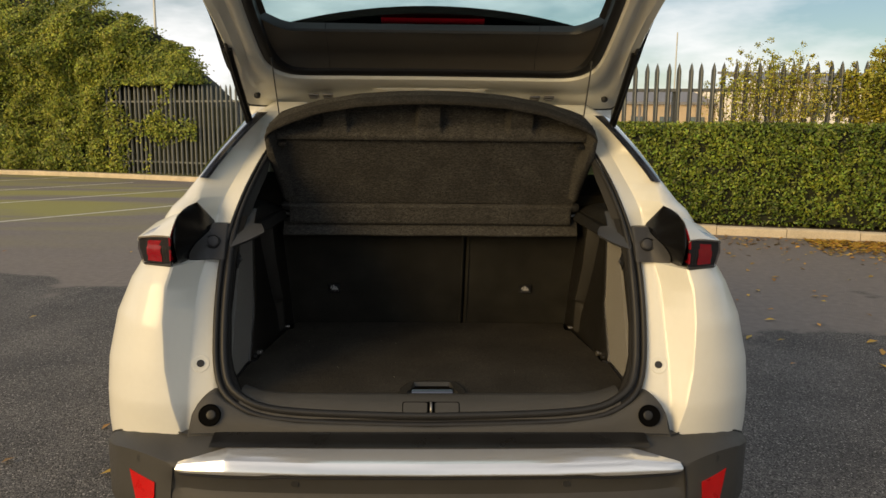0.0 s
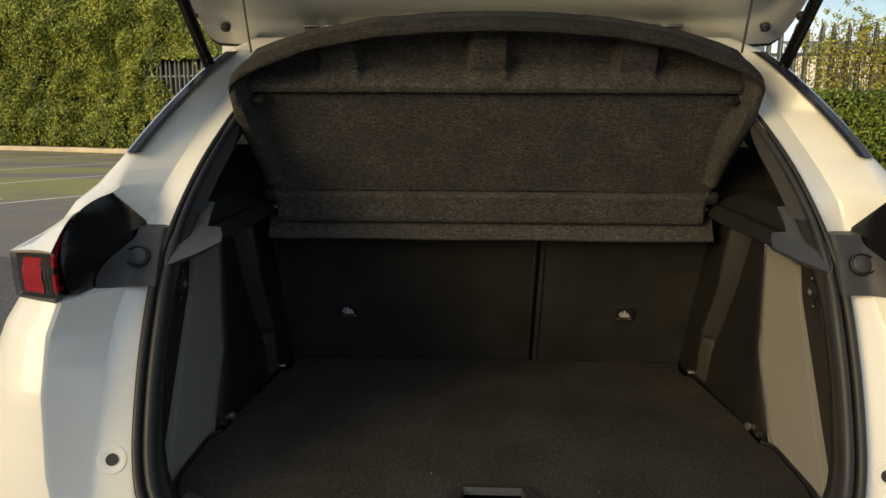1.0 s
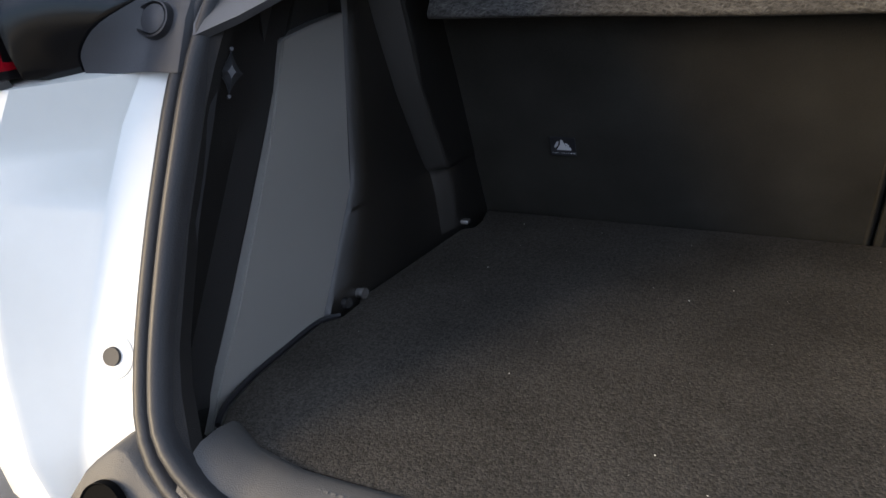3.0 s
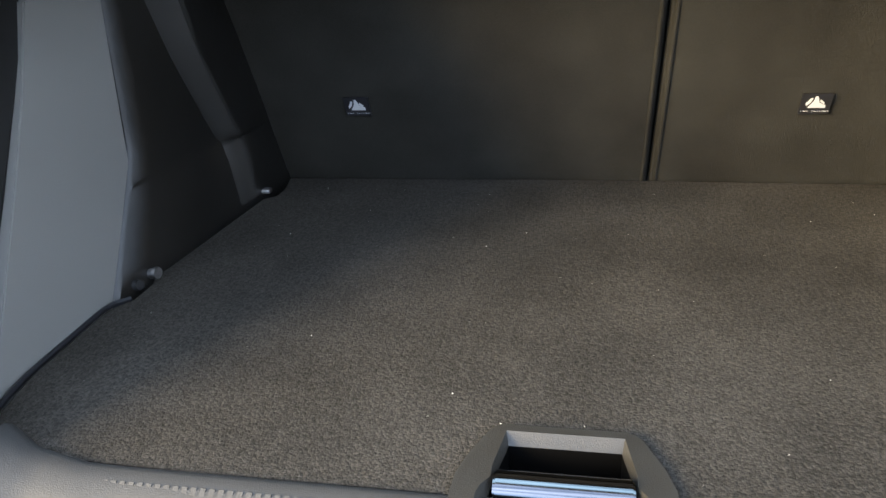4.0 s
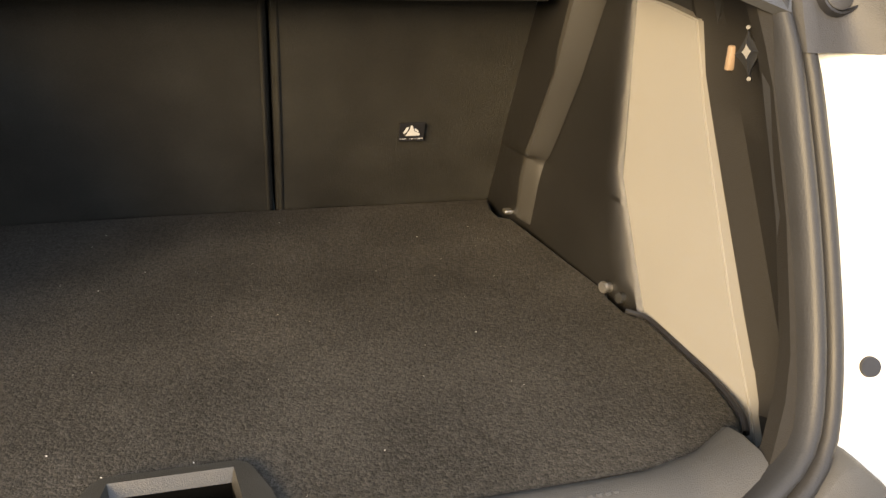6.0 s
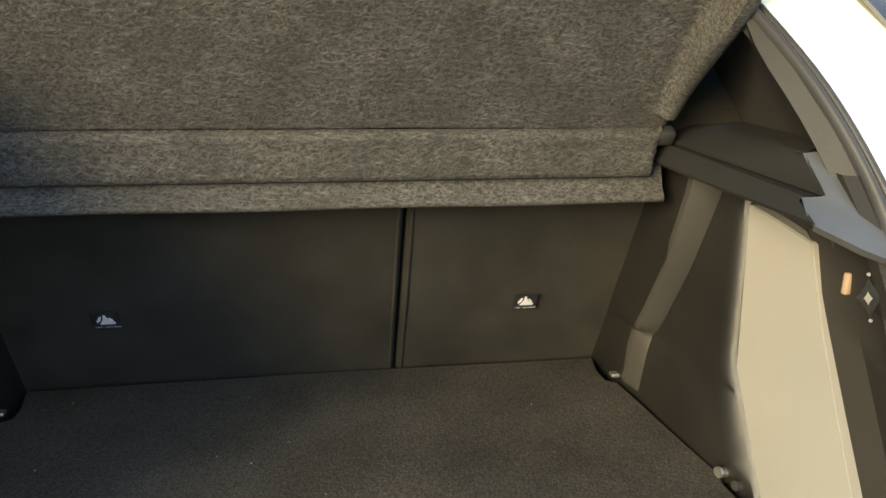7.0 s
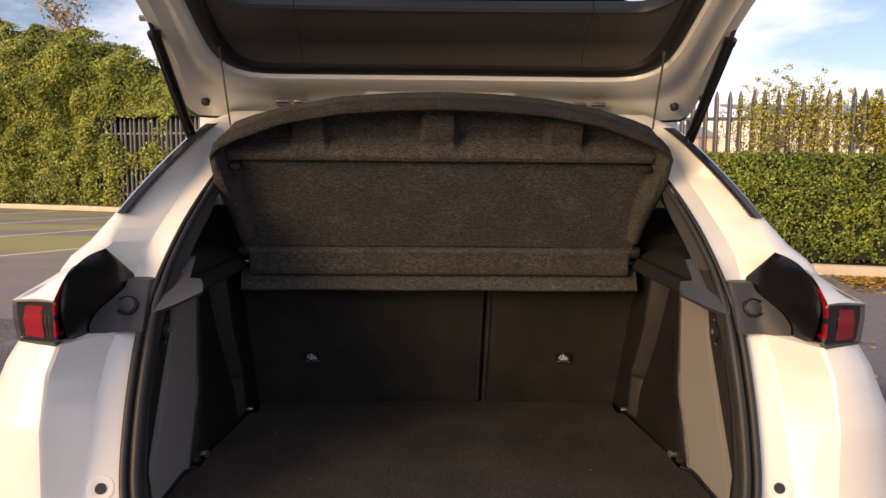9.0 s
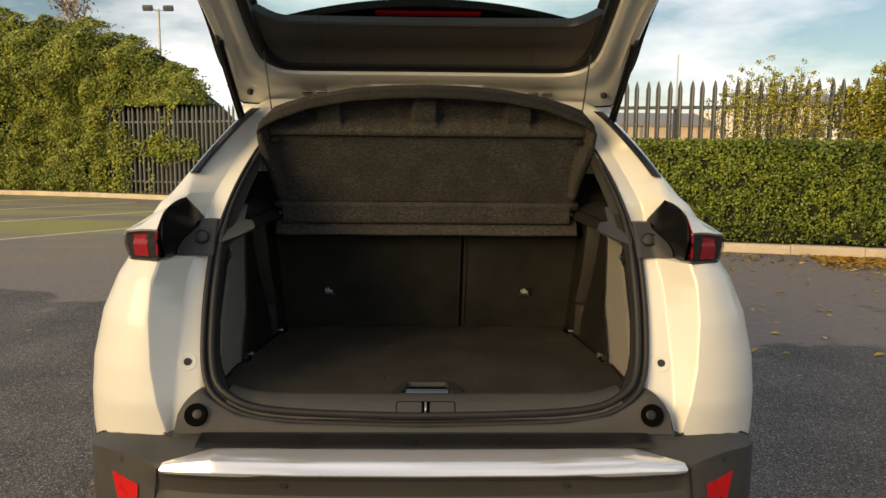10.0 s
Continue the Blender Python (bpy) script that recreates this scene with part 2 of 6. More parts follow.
def empty(name, label, category, group="", kind=""):
    return tagged(new(name), label, category, group, kind)


def box(bm, c, s, bevel=0.0, m=None, seg=2):
    r = bmesh.ops.create_cube(bm, size=1.0, matrix=(m or Matrix()) @ Matrix.Translation(c) @ Matrix.Diagonal((*s, 1)))
    if bevel:
        es = list({e for v in r["verts"] for e in v.link_edges})
        bmesh.ops.bevel(bm, geom=es, offset=bevel, segments=seg, affect="EDGES", profile=0.5)
    return bm


def rod(bm, p0, p1, r0, r1=None, seg=14):
    p0, p1 = Vector(p0), Vector(p1)
    d = p1 - p0
    m = Matrix.Translation((p0 + p1) / 2) @ d.to_track_quat("Z", "Y").to_matrix().to_4x4()
    bmesh.ops.create_cone(bm, cap_ends=True, segments=seg, radius1=r0, radius2=r0 if r1 is None else r1, depth=d.length, matrix=m)
    return bm


def grid(bm, rows, wrap=False):
    """A sheet of quads through rows of points."""
    vs = [[bm.verts.new(p) for p in row] for row in rows]
    for a, b in zip(vs, vs[1:]):
        k = len(a)
        for i in range(k if wrap else k - 1):
            j = (i + 1) % k
            try:
                bm.faces.new((a[i], a[j], b[j], b[i]))
            except ValueError:
                pass
    return vs


def spline(pts, n):
    """n points evenly along a Catmull-Rom curve through pts."""
    pts = [Vector(p) for p in pts]
    ext = [2 * pts[0] - pts[1], *pts, 2 * pts[-1] - pts[-2]]
    dense = []
    for i in range(1, len(ext) - 2):
        a, b, c, d = ext[i - 1:i + 3]
        for k in range(16):
            t = k / 16
            dense.append(0.5 * ((2 * b) + (c - a) * t + (2 * a - 5 * b + 4 * c - d) * t * t + (3 * b - a - 3 * c + d) * t ** 3))
    dense.append(pts[-1])
    run = [0.0]
    for p, q in zip(dense, dense[1:]):
        run.append(run[-1] + (q - p).length)
    out = []
    for k in range(n):
        s = run[-1] * k / (n - 1)
        i = min(max(np.searchsorted(run, s) - 1, 0), len(dense) - 2)
        f = (s - run[i]) / max(run[i + 1] - run[i], 1e-9)
        out.append(dense[i].lerp(dense[i + 1], f))
    return out


def tube(bm, pts, r, seg=8):
    rows = []
    for i, p in enumerate(pts):
        t = (pts[min(i + 1, len(pts) - 1)] - pts[max(i - 1, 0)]).normalized()
        a = t.orthogonal().normalized() if i == 0 else (a - t * a.dot(t)).normalized()
        b = t.cross(a)
        rows.append([p + (a * math.cos(k * math.tau / seg) + b * math.sin(k * math.tau / seg)) * r for k in range(seg)])
    grid(bm, rows, wrap=True)
    return bm


def slab(bm, loop, depth, hole=None, bevel=0.0):
    """A plate: the closed outline loop (and a hole's outline), thick along the vector depth."""
    edges = []
    for lp in ([loop] + ([hole] if hole else [])):
        vs = [bm.verts.new(p) for p in lp]
        edges += [bm.edges.new((vs[i], vs[(i + 1) % len(vs)])) for i in range(len(vs))]
    fs = [g for g in bmesh.ops.triangle_fill(bm, use_beauty=True, use_dissolve=False, edges=edges)["geom"] if isinstance(g, bmesh.types.BMFace)]
    ex = bmesh.ops.extrude_face_region(bm, geom=fs)
    bmesh.ops.translate(bm, vec=depth, verts=[g for g in ex["geom"] if isinstance(g, bmesh.types.BMVert)])
    return bm


def lerp_table(rows, z):
    """Linear look-up of rows (z, a, b, ...) at z."""
    a = np.array(rows, float)
    return [float(np.interp(z, a[:, 0], a[:, k])) for k in range(1, a.shape[1])]


def mirror(p, s):
    return (p[0] * s, p[1], p[2])



# ---- the car ----
car = empty("car", "white compact SUV with raised tailgate and empty open boot", "car")
APERTURE = [(0.50, 2.075), (0.60, 2.115), (0.715, 2.145), (0.828, 2.208), (1.138, 2.357), (1.24, 2.436), (1.30, 2.494), (1.38, 2.592), (1.45, 2.660), (1.60, 2.80)]   # z, y of the boot opening's plane


def ap_y(z):
    return lerp_table(APERTURE, z)[0]


# one side's skin from the boot seal round the corner: z, seal x, y, band x, y, crease x, y, side x, run to the side
SKIN = [
    (0.48, 0.600, 2.150, 0.636, 2.150, 0.646, 2.146, 0.900, 0.30),
    (0.58, 0.600, 2.150, 0.636, 2.150, 0.646, 2.146, 0.922, 0.26),
    (0.66, 0.580, 2.155, 0.634, 2.152, 0.648, 2.138, 0.925, 0.26),
    (0.74, 0.565, 2.180, 0.635, 2.1685, 0.668, 2.132, 0.918, 0.26),
    (0.83, 0.572, 2.216, 0.636, 2.2045, 0.686, 2.146, 0.912, 0.26),
    (0.95, 0.580, 2.274, 0.633, 2.2580, 0.694, 2.168, 0.886, 0.26),
    (1.04, 0.580, 2.318, 0.627, 2.3030, 0.692, 2.194, 0.846, 0.25),
    (1.088, 0.576, 2.342, 0.616, 2.330, 0.680, 2.214, 0.816, 0.24),
    (1.100, 0.574, 2.348, 0.614, 2.342, 0.676, 2.310, 0.790, 0.20),
    (1.15, 0.566, 2.375, 0.606, 2.392, 0.690, 2.330, 0.785, 0.16),
    (1.20, 0.556, 2.407, 0.612, 2.436, 0.684, 2.312, 0.762, 0.18),
    (1.225, 0.550, 2.425, 0.606, 2.442, 0.672, 2.328, 0.748, 0.18),
    (1.25, 0.543, 2.443, 0.599, 2.462, 0.654, 2.380, 0.732, 0.17),
    (1.275, 0.536, 2.467, 0.590, 2.484, 0.656, 2.422, 0.716, 0.15),
    (1.30, 0.528, 2.492, 0.580, 2.506, 0.657, 2.466, 0.700, 0.13),
    (1.38, 0.500, 2.582, 0.548, 2.584, 0.604, 2.546, 0.648, 0.13),
    (1.45, 0.468, 2.650, 0.512, 2.640, 0.546, 2.592, 0.596, 0.15),
    (1.50, 0.438, 2.690, 0.480, 2.674, 0.515, 2.656, 0.560, 0.17),
    (1.53, 0.400, 2.740, 0.440, 2.735, 0.480, 2.735, 0.530, 0.17),
]
# half sections of the cabin and bonnet along the car: y, then x, z from the sill to the middle of the roof
STATIONS = [
    (2.84, [(0.80, 0.28), (0.90, 0.40), (0.925, 0.70), (0.885, 0.95), (0.815, 1.12), (0.72, 1.28), (0.61, 1.45), (0.45, 1.515), (0, 1.525)]),
    (3.30, [(0.80, 0.22), (0.89, 0.32), (0.925, 0.70), (0.895, 0.95), (0.845, 1.10), (0.74, 1.30), (0.64, 1.48), (0.48, 1.545), (0, 1.56)]),
    (4.20, [(0.80, 0.22), (0.89, 0.32), (0.915, 0.70), (0.890, 0.92), (0.850, 1.06), (0.75, 1.30), (0.65, 1.48), (0.48, 1.550), (0, 1.57)]),
    (4.90, [(0.80, 0.22), (0.89, 0.32), (0.915, 0.70), (0.885, 0.90), (0.850, 1.03), (0.76, 1.25), (0.67, 1.42), (0.50, 1.490), (0, 1.51)]),
    (5.45, [(0.80, 0.24), (0.90, 0.34), (0.920, 0.68), (0.880, 0.86), (0.830, 0.95), (0.77, 1.00), (0.70, 1.03), (0.50, 1.060), (0, 1.08)]),
    (6.10, [(0.76, 0.24), (0.86, 0.34), (0.880, 0.64), (0.840, 0.80), (0.790, 0.88), (0.71, 0.93), (0.60, 0.96), (0.40, 0.985), (0, 1.00)]),
    (6.42, [(0.66, 0.24), (0.74, 0.34), (0.760, 0.60), (0.720, 0.72), (0.660, 0.79), (0.60, 0.83), (0.50, 0.86), (0.30, 0.880), (0, 0.89)]),
    (6.50, [(0.55, 0.26), (0.62, 0.36), (0.640, 0.55), (0.600, 0.64), (0.560, 0.69), (0.50, 0.72), (0.40, 0.74), (0.25, 0.750), (0, 0.755)]),
]


def skin_row(z, s):
    xa, ya, xb, yb, xc, yc, xs, run = lerp_table(SKIN, z)
    d = xs - xc
    first = sorted((zz, xx) for xx, zz in STATIONS[0][1][:7])
    x_end = float(np.interp(z, [f[0] for f in first], [f[1] for f in first])) + 0.003
    pts = [(xa - 0.004, ya + 0.030), (xa - 0.002, ya + 0.006), (xa + 0.006, ya), (xa + 0.012, ya + (yb - ya) * 0.15), (xb - 0.006, yb - (yb - ya) * 0.12), (xb, yb), (xb + 0.006, yb - 0.004), (xc - 0.006, yc + 0.004), (xc, yc), (xc + 0.006, yc)]
    for f, g in ((0.18, 0.02), (0.38, 0.08), (0.56, 0.18), (0.72, 0.32), (0.85, 0.50), (0.94, 0.72), (1.0, 1.0)):
        pts.append((xc + 0.006 + (d - 0.006) * f, yc + run * g))
    pts += [((xs + x_end) / 2, (yc + run + 2.86) / 2), (x_end, 2.86)]
    return [(s * x, y, z) for x, y in pts]


def body_shell():
    zs = sorted({*[r[0] for r in SKIN], 0.50, 0.53, 0.56, *np.linspace(0.60, 1.08, 17).tolist(), *np.linspace(1.11, 1.52, 21).tolist()})
    for s in (-1, 1):
        bm = bmesh.new()
        grid(bm, [skin_row(z, s) for z in zs])
        part("rear_quarter_panel", bm, PAINT, car, smooth=28)
    bm, gm, wm = bmesh.new(), bmesh.new(), bmesh.new()
    for s in (-1, 1):
        for (y0, a), (y1, b) in zip(STATIONS, STATIONS[1:]):
            for i in range(len(a) - 1):
                quad = [(s * a[i][0], y0, a[i][1]), (s * a[i + 1][0], y0, a[i + 1][1]), (s * b[i + 1][0], y1, b[i + 1][1]), (s * b[i][0], y1, b[i][1])]
                glazed = (i in (4, 5) and y1 <= 4.95) or (i >= 5 and y0 == 4.90)
                if glazed and i in (4, 5):
                    tgt = gm
                    c = sum((Vector(q) for q in quad), Vector()) / 4
                    quad = [Vector(q) for q in quad]
                elif glazed:
                    tgt = wm
                else:
                    tgt = bm
                tgt.faces.new([tgt.verts.new(q) for q in quad])
        fy, fr = STATIONS[-1]
        bm.faces.new([bm.verts.new((s * x, fy + 0.02, z)) for x, z in fr] + [bm.verts.new((0, fy + 0.02, 0.26))])
    # roof's rear edge down to the hinge gutter
    y0, a = STATIONS[0]
    back = [(x * 0.99, y0 - 0.07 - 0.05 * (1 - x / 0.62) ** 0.5, z - 0.012) for x, z in a[6:]]
    for s in (-1, 1):
        grid(bm, [[(s * x, y0, z) for x, z in a[6:]], [mirror(p, s) for p in back], [(s * p[0], p[1] + 0.01, p[2] - 0.05) for p in back]])
    for b in (bm, gm, wm):
        bmesh.ops.remove_doubles(b, verts=b.verts, dist=1e-4)
    part("body", bm, PAINT, car, smooth=40)
    part("side_window", gm, DARKGLASS, car, "dark tinted side glass")
    part("windscreen", wm, DARKGLASS, car, "windscreen glass")
    bm = bmesh.new()
    box(bm, (0, 4.3, 0.30), (1.5, 4.0, 0.10), 0.02)
    part("underbody", bm, BLACK, car)
    bm = bmesh.new()
    box(bm, (0, 3.95, 1.455), (1.08, 2.2, 0.02), 0.005)
    part("headliner", bm, SEATB, car, "grey roof lining")


def wheel(x, y):
    s = 1 if x > 0 else -1
    bm = bmesh.new()
    prof = [(0.21, -0.09), (0.30, -0.10), (0.325, -0.08), (0.33, 0.0), (0.325, 0.08), (0.30, 0.10), (0.21, 0.09)]
    grid(bm, [[(x + w, y + r * math.cos(a), 0.33 + r * math.sin(a)) for r, w in prof] for a in np.linspace(0, math.tau, 41)])
    bmesh.ops.remove_doubles(bm, verts=bm.verts, dist=1e-4)
    w = part("wheel", bm, TYRE, car, "black road tyre on alloy rim")
    bm = bmesh.new()
    rod(bm, (x + 0.03 * s, y, 0.33), (x + 0.07 * s, y, 0.33), 0.05, 0.045)
    for k in range(5):
        a = k * math.tau / 5
        d = Vector((0, math.cos(a), math.sin(a)))
        rod(bm, Vector((x + 0.06 * s, y, 0.33)) + d * 0.03, Vector((x + 0.07 * s, y, 0.33)) + d * 0.21, 0.03, 0.022, 6)
    grid(bm, [[(x + q * s, y + r * math.cos(a), 0.33 + r * math.sin(a)) for r, q in ((0.195, 0.09), (0.215, 0.092), (0.215, -0.05))] for a in np.linspace(0, math.tau, 33)])
    part("rim", bm, SILVER, w, "silver alloy rim")
    bm = bmesh.new()
    grid(bm, [[(s * (0.86 + q), y + r * math.cos(a), 0.33 + r * math.sin(a)) for r, q in ((0.36, 0.0), (0.37, 0.075), (0.42, 0.078), (0.43, 0.0))] for a in np.linspace(-0.15, math.pi + 0.15, 25)])
    part("wheel_arch_trim", bm, PLASTIC, car)


# outline of the boot seal's outer edge, right half, from the bottom middle upwards: x, z
SEAL = [(0.0, 0.677), (0.18, 0.680), (0.345, 0.687), (0.445, 0.700), (0.510, 0.726), (0.556, 0.764), (0.579, 0.825), (0.588, 0.915), (0.590, 1.010), (0.585, 1.096), (0.567, 1.187), (0.541, 1.286), (0.505, 1.386), (0.468, 1.450), (0.40, 1.490), (0.2, 1.505), (0.0, 1.508)]


def seal_path(inset, n=150):
    """The closed path of the boot opening, inset from the seal's outer edge."""
    half = [(x, z) for x, z in SEAL]
    loop = half + [(-x, z) for x, z in half[-2:0:-1]]
    pts = [Vector((x, ap_y(z), z)) for x, z in loop]
    pts = spline(pts + pts[:2], n + 1)[:-1]
    out = []
    for i, p in enumerate(pts):
        t = (pts[(i + 1) % len(pts)] - pts[i - 1]).normalized()
        nrm = Vector((0, -0.88, 0.47))
        inward = nrm.cross(t)
        if inward.dot(Vector((0, 2.4, 1.08)) - p) < 0:
            inward = -inward
        out.append((p + inward.normalized() * inset, inward.normalized(), (nrm - t * nrm.dot(t)).normalized()))
    return out


def boot_seal():
    prof = [(0.0, -0.02), (0.001, 0.004), (0.004, 0.010), (0.010, 0.012), (0.0155, 0.008), (0.018, 0.000), (0.0205, 0.000), (0.023, 0.010), (0.028, 0.017), (0.034, 0.018), (0.039, 0.013), (0.042, 0.004), (0.044, -0.02)]
    bm = bmesh.new()
    rows = []
    for p, i, n in seal_path(0.0):
        k = 1.0 - 0.42 * max(0.0, min(1.0, (p.z - 1.06) / 0.14))   # slimmer beside the shelf
        rows.append([p + i * u * k + n * w * (k if w > 0 else 1.0) for u, w in prof])
    grid(bm, rows + rows[:1])
    bmesh.ops.remove_doubles(bm, verts=bm.verts, dist=1e-5)
    part("boot_seal", bm, RUBBER, car, "black double-lipped rubber weatherstrip", smooth=60)


BUMP = [(0.0, 2.000), (0.30, 2.004), (0.50, 2.016), (0.60, 2.032), (0.70, 2.064), (0.78, 2.108), (0.83, 2.152), (0.885, 2.25), (0.918, 2.40), (0.932, 2.62), (0.930, 2.80)]


def bumper_y(x):
    return float(np.interp(abs(x), [b[0] for b in BUMP[:8]], [b[1] for b in BUMP[:8]]))


JOINT = [(0.0, 2.119, 0.672), (0.50, 2.119, 0.671), (0.62, 2.119, 0.669), (0.644, 2.130, 0.666), (0.65, 2.150, 0.664), (0.715, 2.156, 0.663), (0.78, 2.181, 0.656), (0.837, 2.216, 0.641), (0.875, 2.262, 0.616), (0.906, 2.325, 0.566), (0.925, 2.44, 0.52), (0.931, 2.62, 0.50)]
CREASE = [(0.0, 0.050, 0.655), (0.505, 0.050, 0.655), (0.632, 0.004, 0.620), (0.66, 0.0, 0.627), (0.69, 0.0, 0.635), (0.74, 0.0, 0.641), (0.80, 0.0, 0.637), (0.85, 0.0, 0.622), (0.885, 0.0, 0.600), (0.908, 0.0, 0.556), (0.925, 0.0, 0.510), (0.932, 0.0, 0.490)]


def bumper():
    pts = spline([(x, y, 0) for x, y in BUMP], 70)
    path = [Vector((-p.x, p.y, 0)) for p in reversed(pts[1:])] + pts
    rows, edge = [], []
    for i, p in enumerate(path):
        t = (path[min(i + 1, len(path) - 1)] - path[max(i - 1, 0)]).normalized()
        inw = Vector((-t.y, t.x, 0))
        if inw.dot(Vector((0, 3.2, 0)) - p) < 0:
            inw = -inw
        a, s = min(abs(p.x), 0.931), (1 if p.x > 0 else -1)
        jy, jz = lerp_table(JOINT, a)
        cd, cz = lerp_table(CREASE, a)
        if p.y > 2.44:
            j = p + inw * 0.012 + Vector((0, 0, jz))
        else:
            j = Vector((p.x, max(jy, p.y + 0.006), jz))
        c = p + inw * cd + Vector((0, 0, cz))
        mid = max(0.0, min(1.0, (0.655 - a) / 0.03))   # 1 between the corner pieces
        low = (cz - 0.014) * (1 - mid) + 0.606 * mid
        edge.append(j + Vector((0, -0.004, 0.001)))
        row = [j + Vector((0, 0.03, 0.0)), j, j.lerp(c, 0.45) + Vector((0, 0, 0.002)), c + (j - c).normalized() * 0.008 + Vector((0, 0, 0.001)), c + Vector((0, 0, -0.0015)), c * 0.0 + p + inw * min(cd, 0.006) * 0.5 + Vector((0, 0, low + 0.004 * (1 - mid)))]
        for d, z in ((0.004, 0.600), (0.012, 0.580), (0.016, 0.556), (0.004, 0.540), (0.0, 0.47), (0.03, 0.42), (0.04, 0.33), (0.09, 0.27), (0.30, 0.25)):
            row.append(p + inw * (d if z < 0.5 else d * mid) + Vector((0, 0, min(z, low - 0.006))))
        rows.append(row)
    bm = bmesh.new()
    grid(bm, rows)
    b = part("bumper", bm, PLASTIC, car, "dark grey textured plastic rear bumper", smooth=35)
    # black tube stands in for the shadow line of the bumper joint
    bm = bmesh.new()
    tube(bm, edge, 0.0022, 6)
    part("joint_line", bm, BLACK, b, "black line of the bumper joint")
    # thin dark sheet paints the body's contact shade onto the bumper ledge
    bm = bmesh.new()
    grid(bm, [[(x, y + 0.002, z + 0.0035) for y, z in ((2.117, 0.6715), (2.100, 0.6675), (2.080, 0.6635), (2.064, 0.6600), (2.056, 0.6565))] for x in np.linspace(-0.555, 0.555, 45)])
    part("ledge_shade", bm, LEDGE, b, "glossy dark strip painting in shade on the bumper ledge", smooth=40)
    # satin silver skid trim across the bumper
    bm = bmesh.new()
    rows = []
    for x in sorted({*np.linspace(-0.628, 0.628, 81).tolist(), -0.632, -0.505, 0.505, 0.632}):
        a = abs(x)
        f = 1.0 if a < 0.505 else max(0.0, (0.634 - a) / 0.129)
        k = 0.35 if a > 0.63 else 0.85 if a > 0.62 else 1.0
        y = bumper_y(x)
        low = 0.004 * max(0.0, min(1.0, (0.42 - a) / 0.04))
        base = 0.6165
        rows.append([(x, y + dy * f + dy0, base + (lo + (hi - lo) * f) * k + (low if hi < 0 else 0.0)) for dy, dy0, hi, lo in ((0.062, 0.012, 0.028, 0.000), (0.048, 0.006, 0.0405, 0.0105), (0.044, 0.003, 0.0412, 0.0118), (0.004, -0.003, 0.0318, 0.0112), (0.001, -0.005, 0.0290, 0.0100), (-0.004, -0.011, 0.0090, 0.0010), (-0.004, -0.012, 0.0040, -0.0030), (-0.002, -0.011, -0.0035, -0.0075), (0.0, -0.005, -0.0075, -0.0100), (0.002, 0.010, -0.0085, -0.0110))])
    grid(bm, rows)
    part("silver_trim", bm, SILVER, b, "satin silver bumper trim", smooth=22)
    bm = bmesh.new()
    tube(bm, [Vector((x, bumper_y(x) - 0.0085, 0.6165 - 0.0125 + 0.004 * max(0.0, min(1.0, (0.42 - abs(x)) / 0.04)))) for x in np.linspace(-0.622, 0.622, 61)], 0.0022, 6)
    part("trim_gap", bm, LABEL, b, "black gap under the silver trim")
    for s in (-1, 1):
        bm = bmesh.new()
        loop = [(0.770, 0.584), (0.693, 0.566), (0.699, 0.505), (0.755, 0.505)]
        slab(bm, [(s * x, bumper_y(x) - 0.004, z) for x, z in loop], Vector((0, 0.03, 0)))
        part("reflector", bm, RED, b, "red rear reflector")
        bm = bmesh.new()
        tube(bm, [Vector((s * x, bumper_y(x) - 0.0012, z)) for x, z in ((0.640, 0.614), (0.643, 0.590), (0.648, 0.550), (0.652, 0.500), (0.654, 0.450))], 0.0022, 6)
        part("corner_seam", bm, LABEL, b, "black seam of the bumper corner")
        for x, z in ((0.335, 0.586), (0.735, 0.620)):
            bm = bmesh.new()
            y = bumper_y(x) + (0.009 if x < 0.5 else 0.001)
            n = Vector((s * 0.0 if x < 0.5 else s * 0.45, -1, 0.0)).normalized()
            rod(bm, Vector((s * x, y, z)) - n * 0.01, Vector((s * x, y, z)) + n * 0.003, 0.010, 0.009, 18)
            part("parking_sensor", bm, BLACK, b)


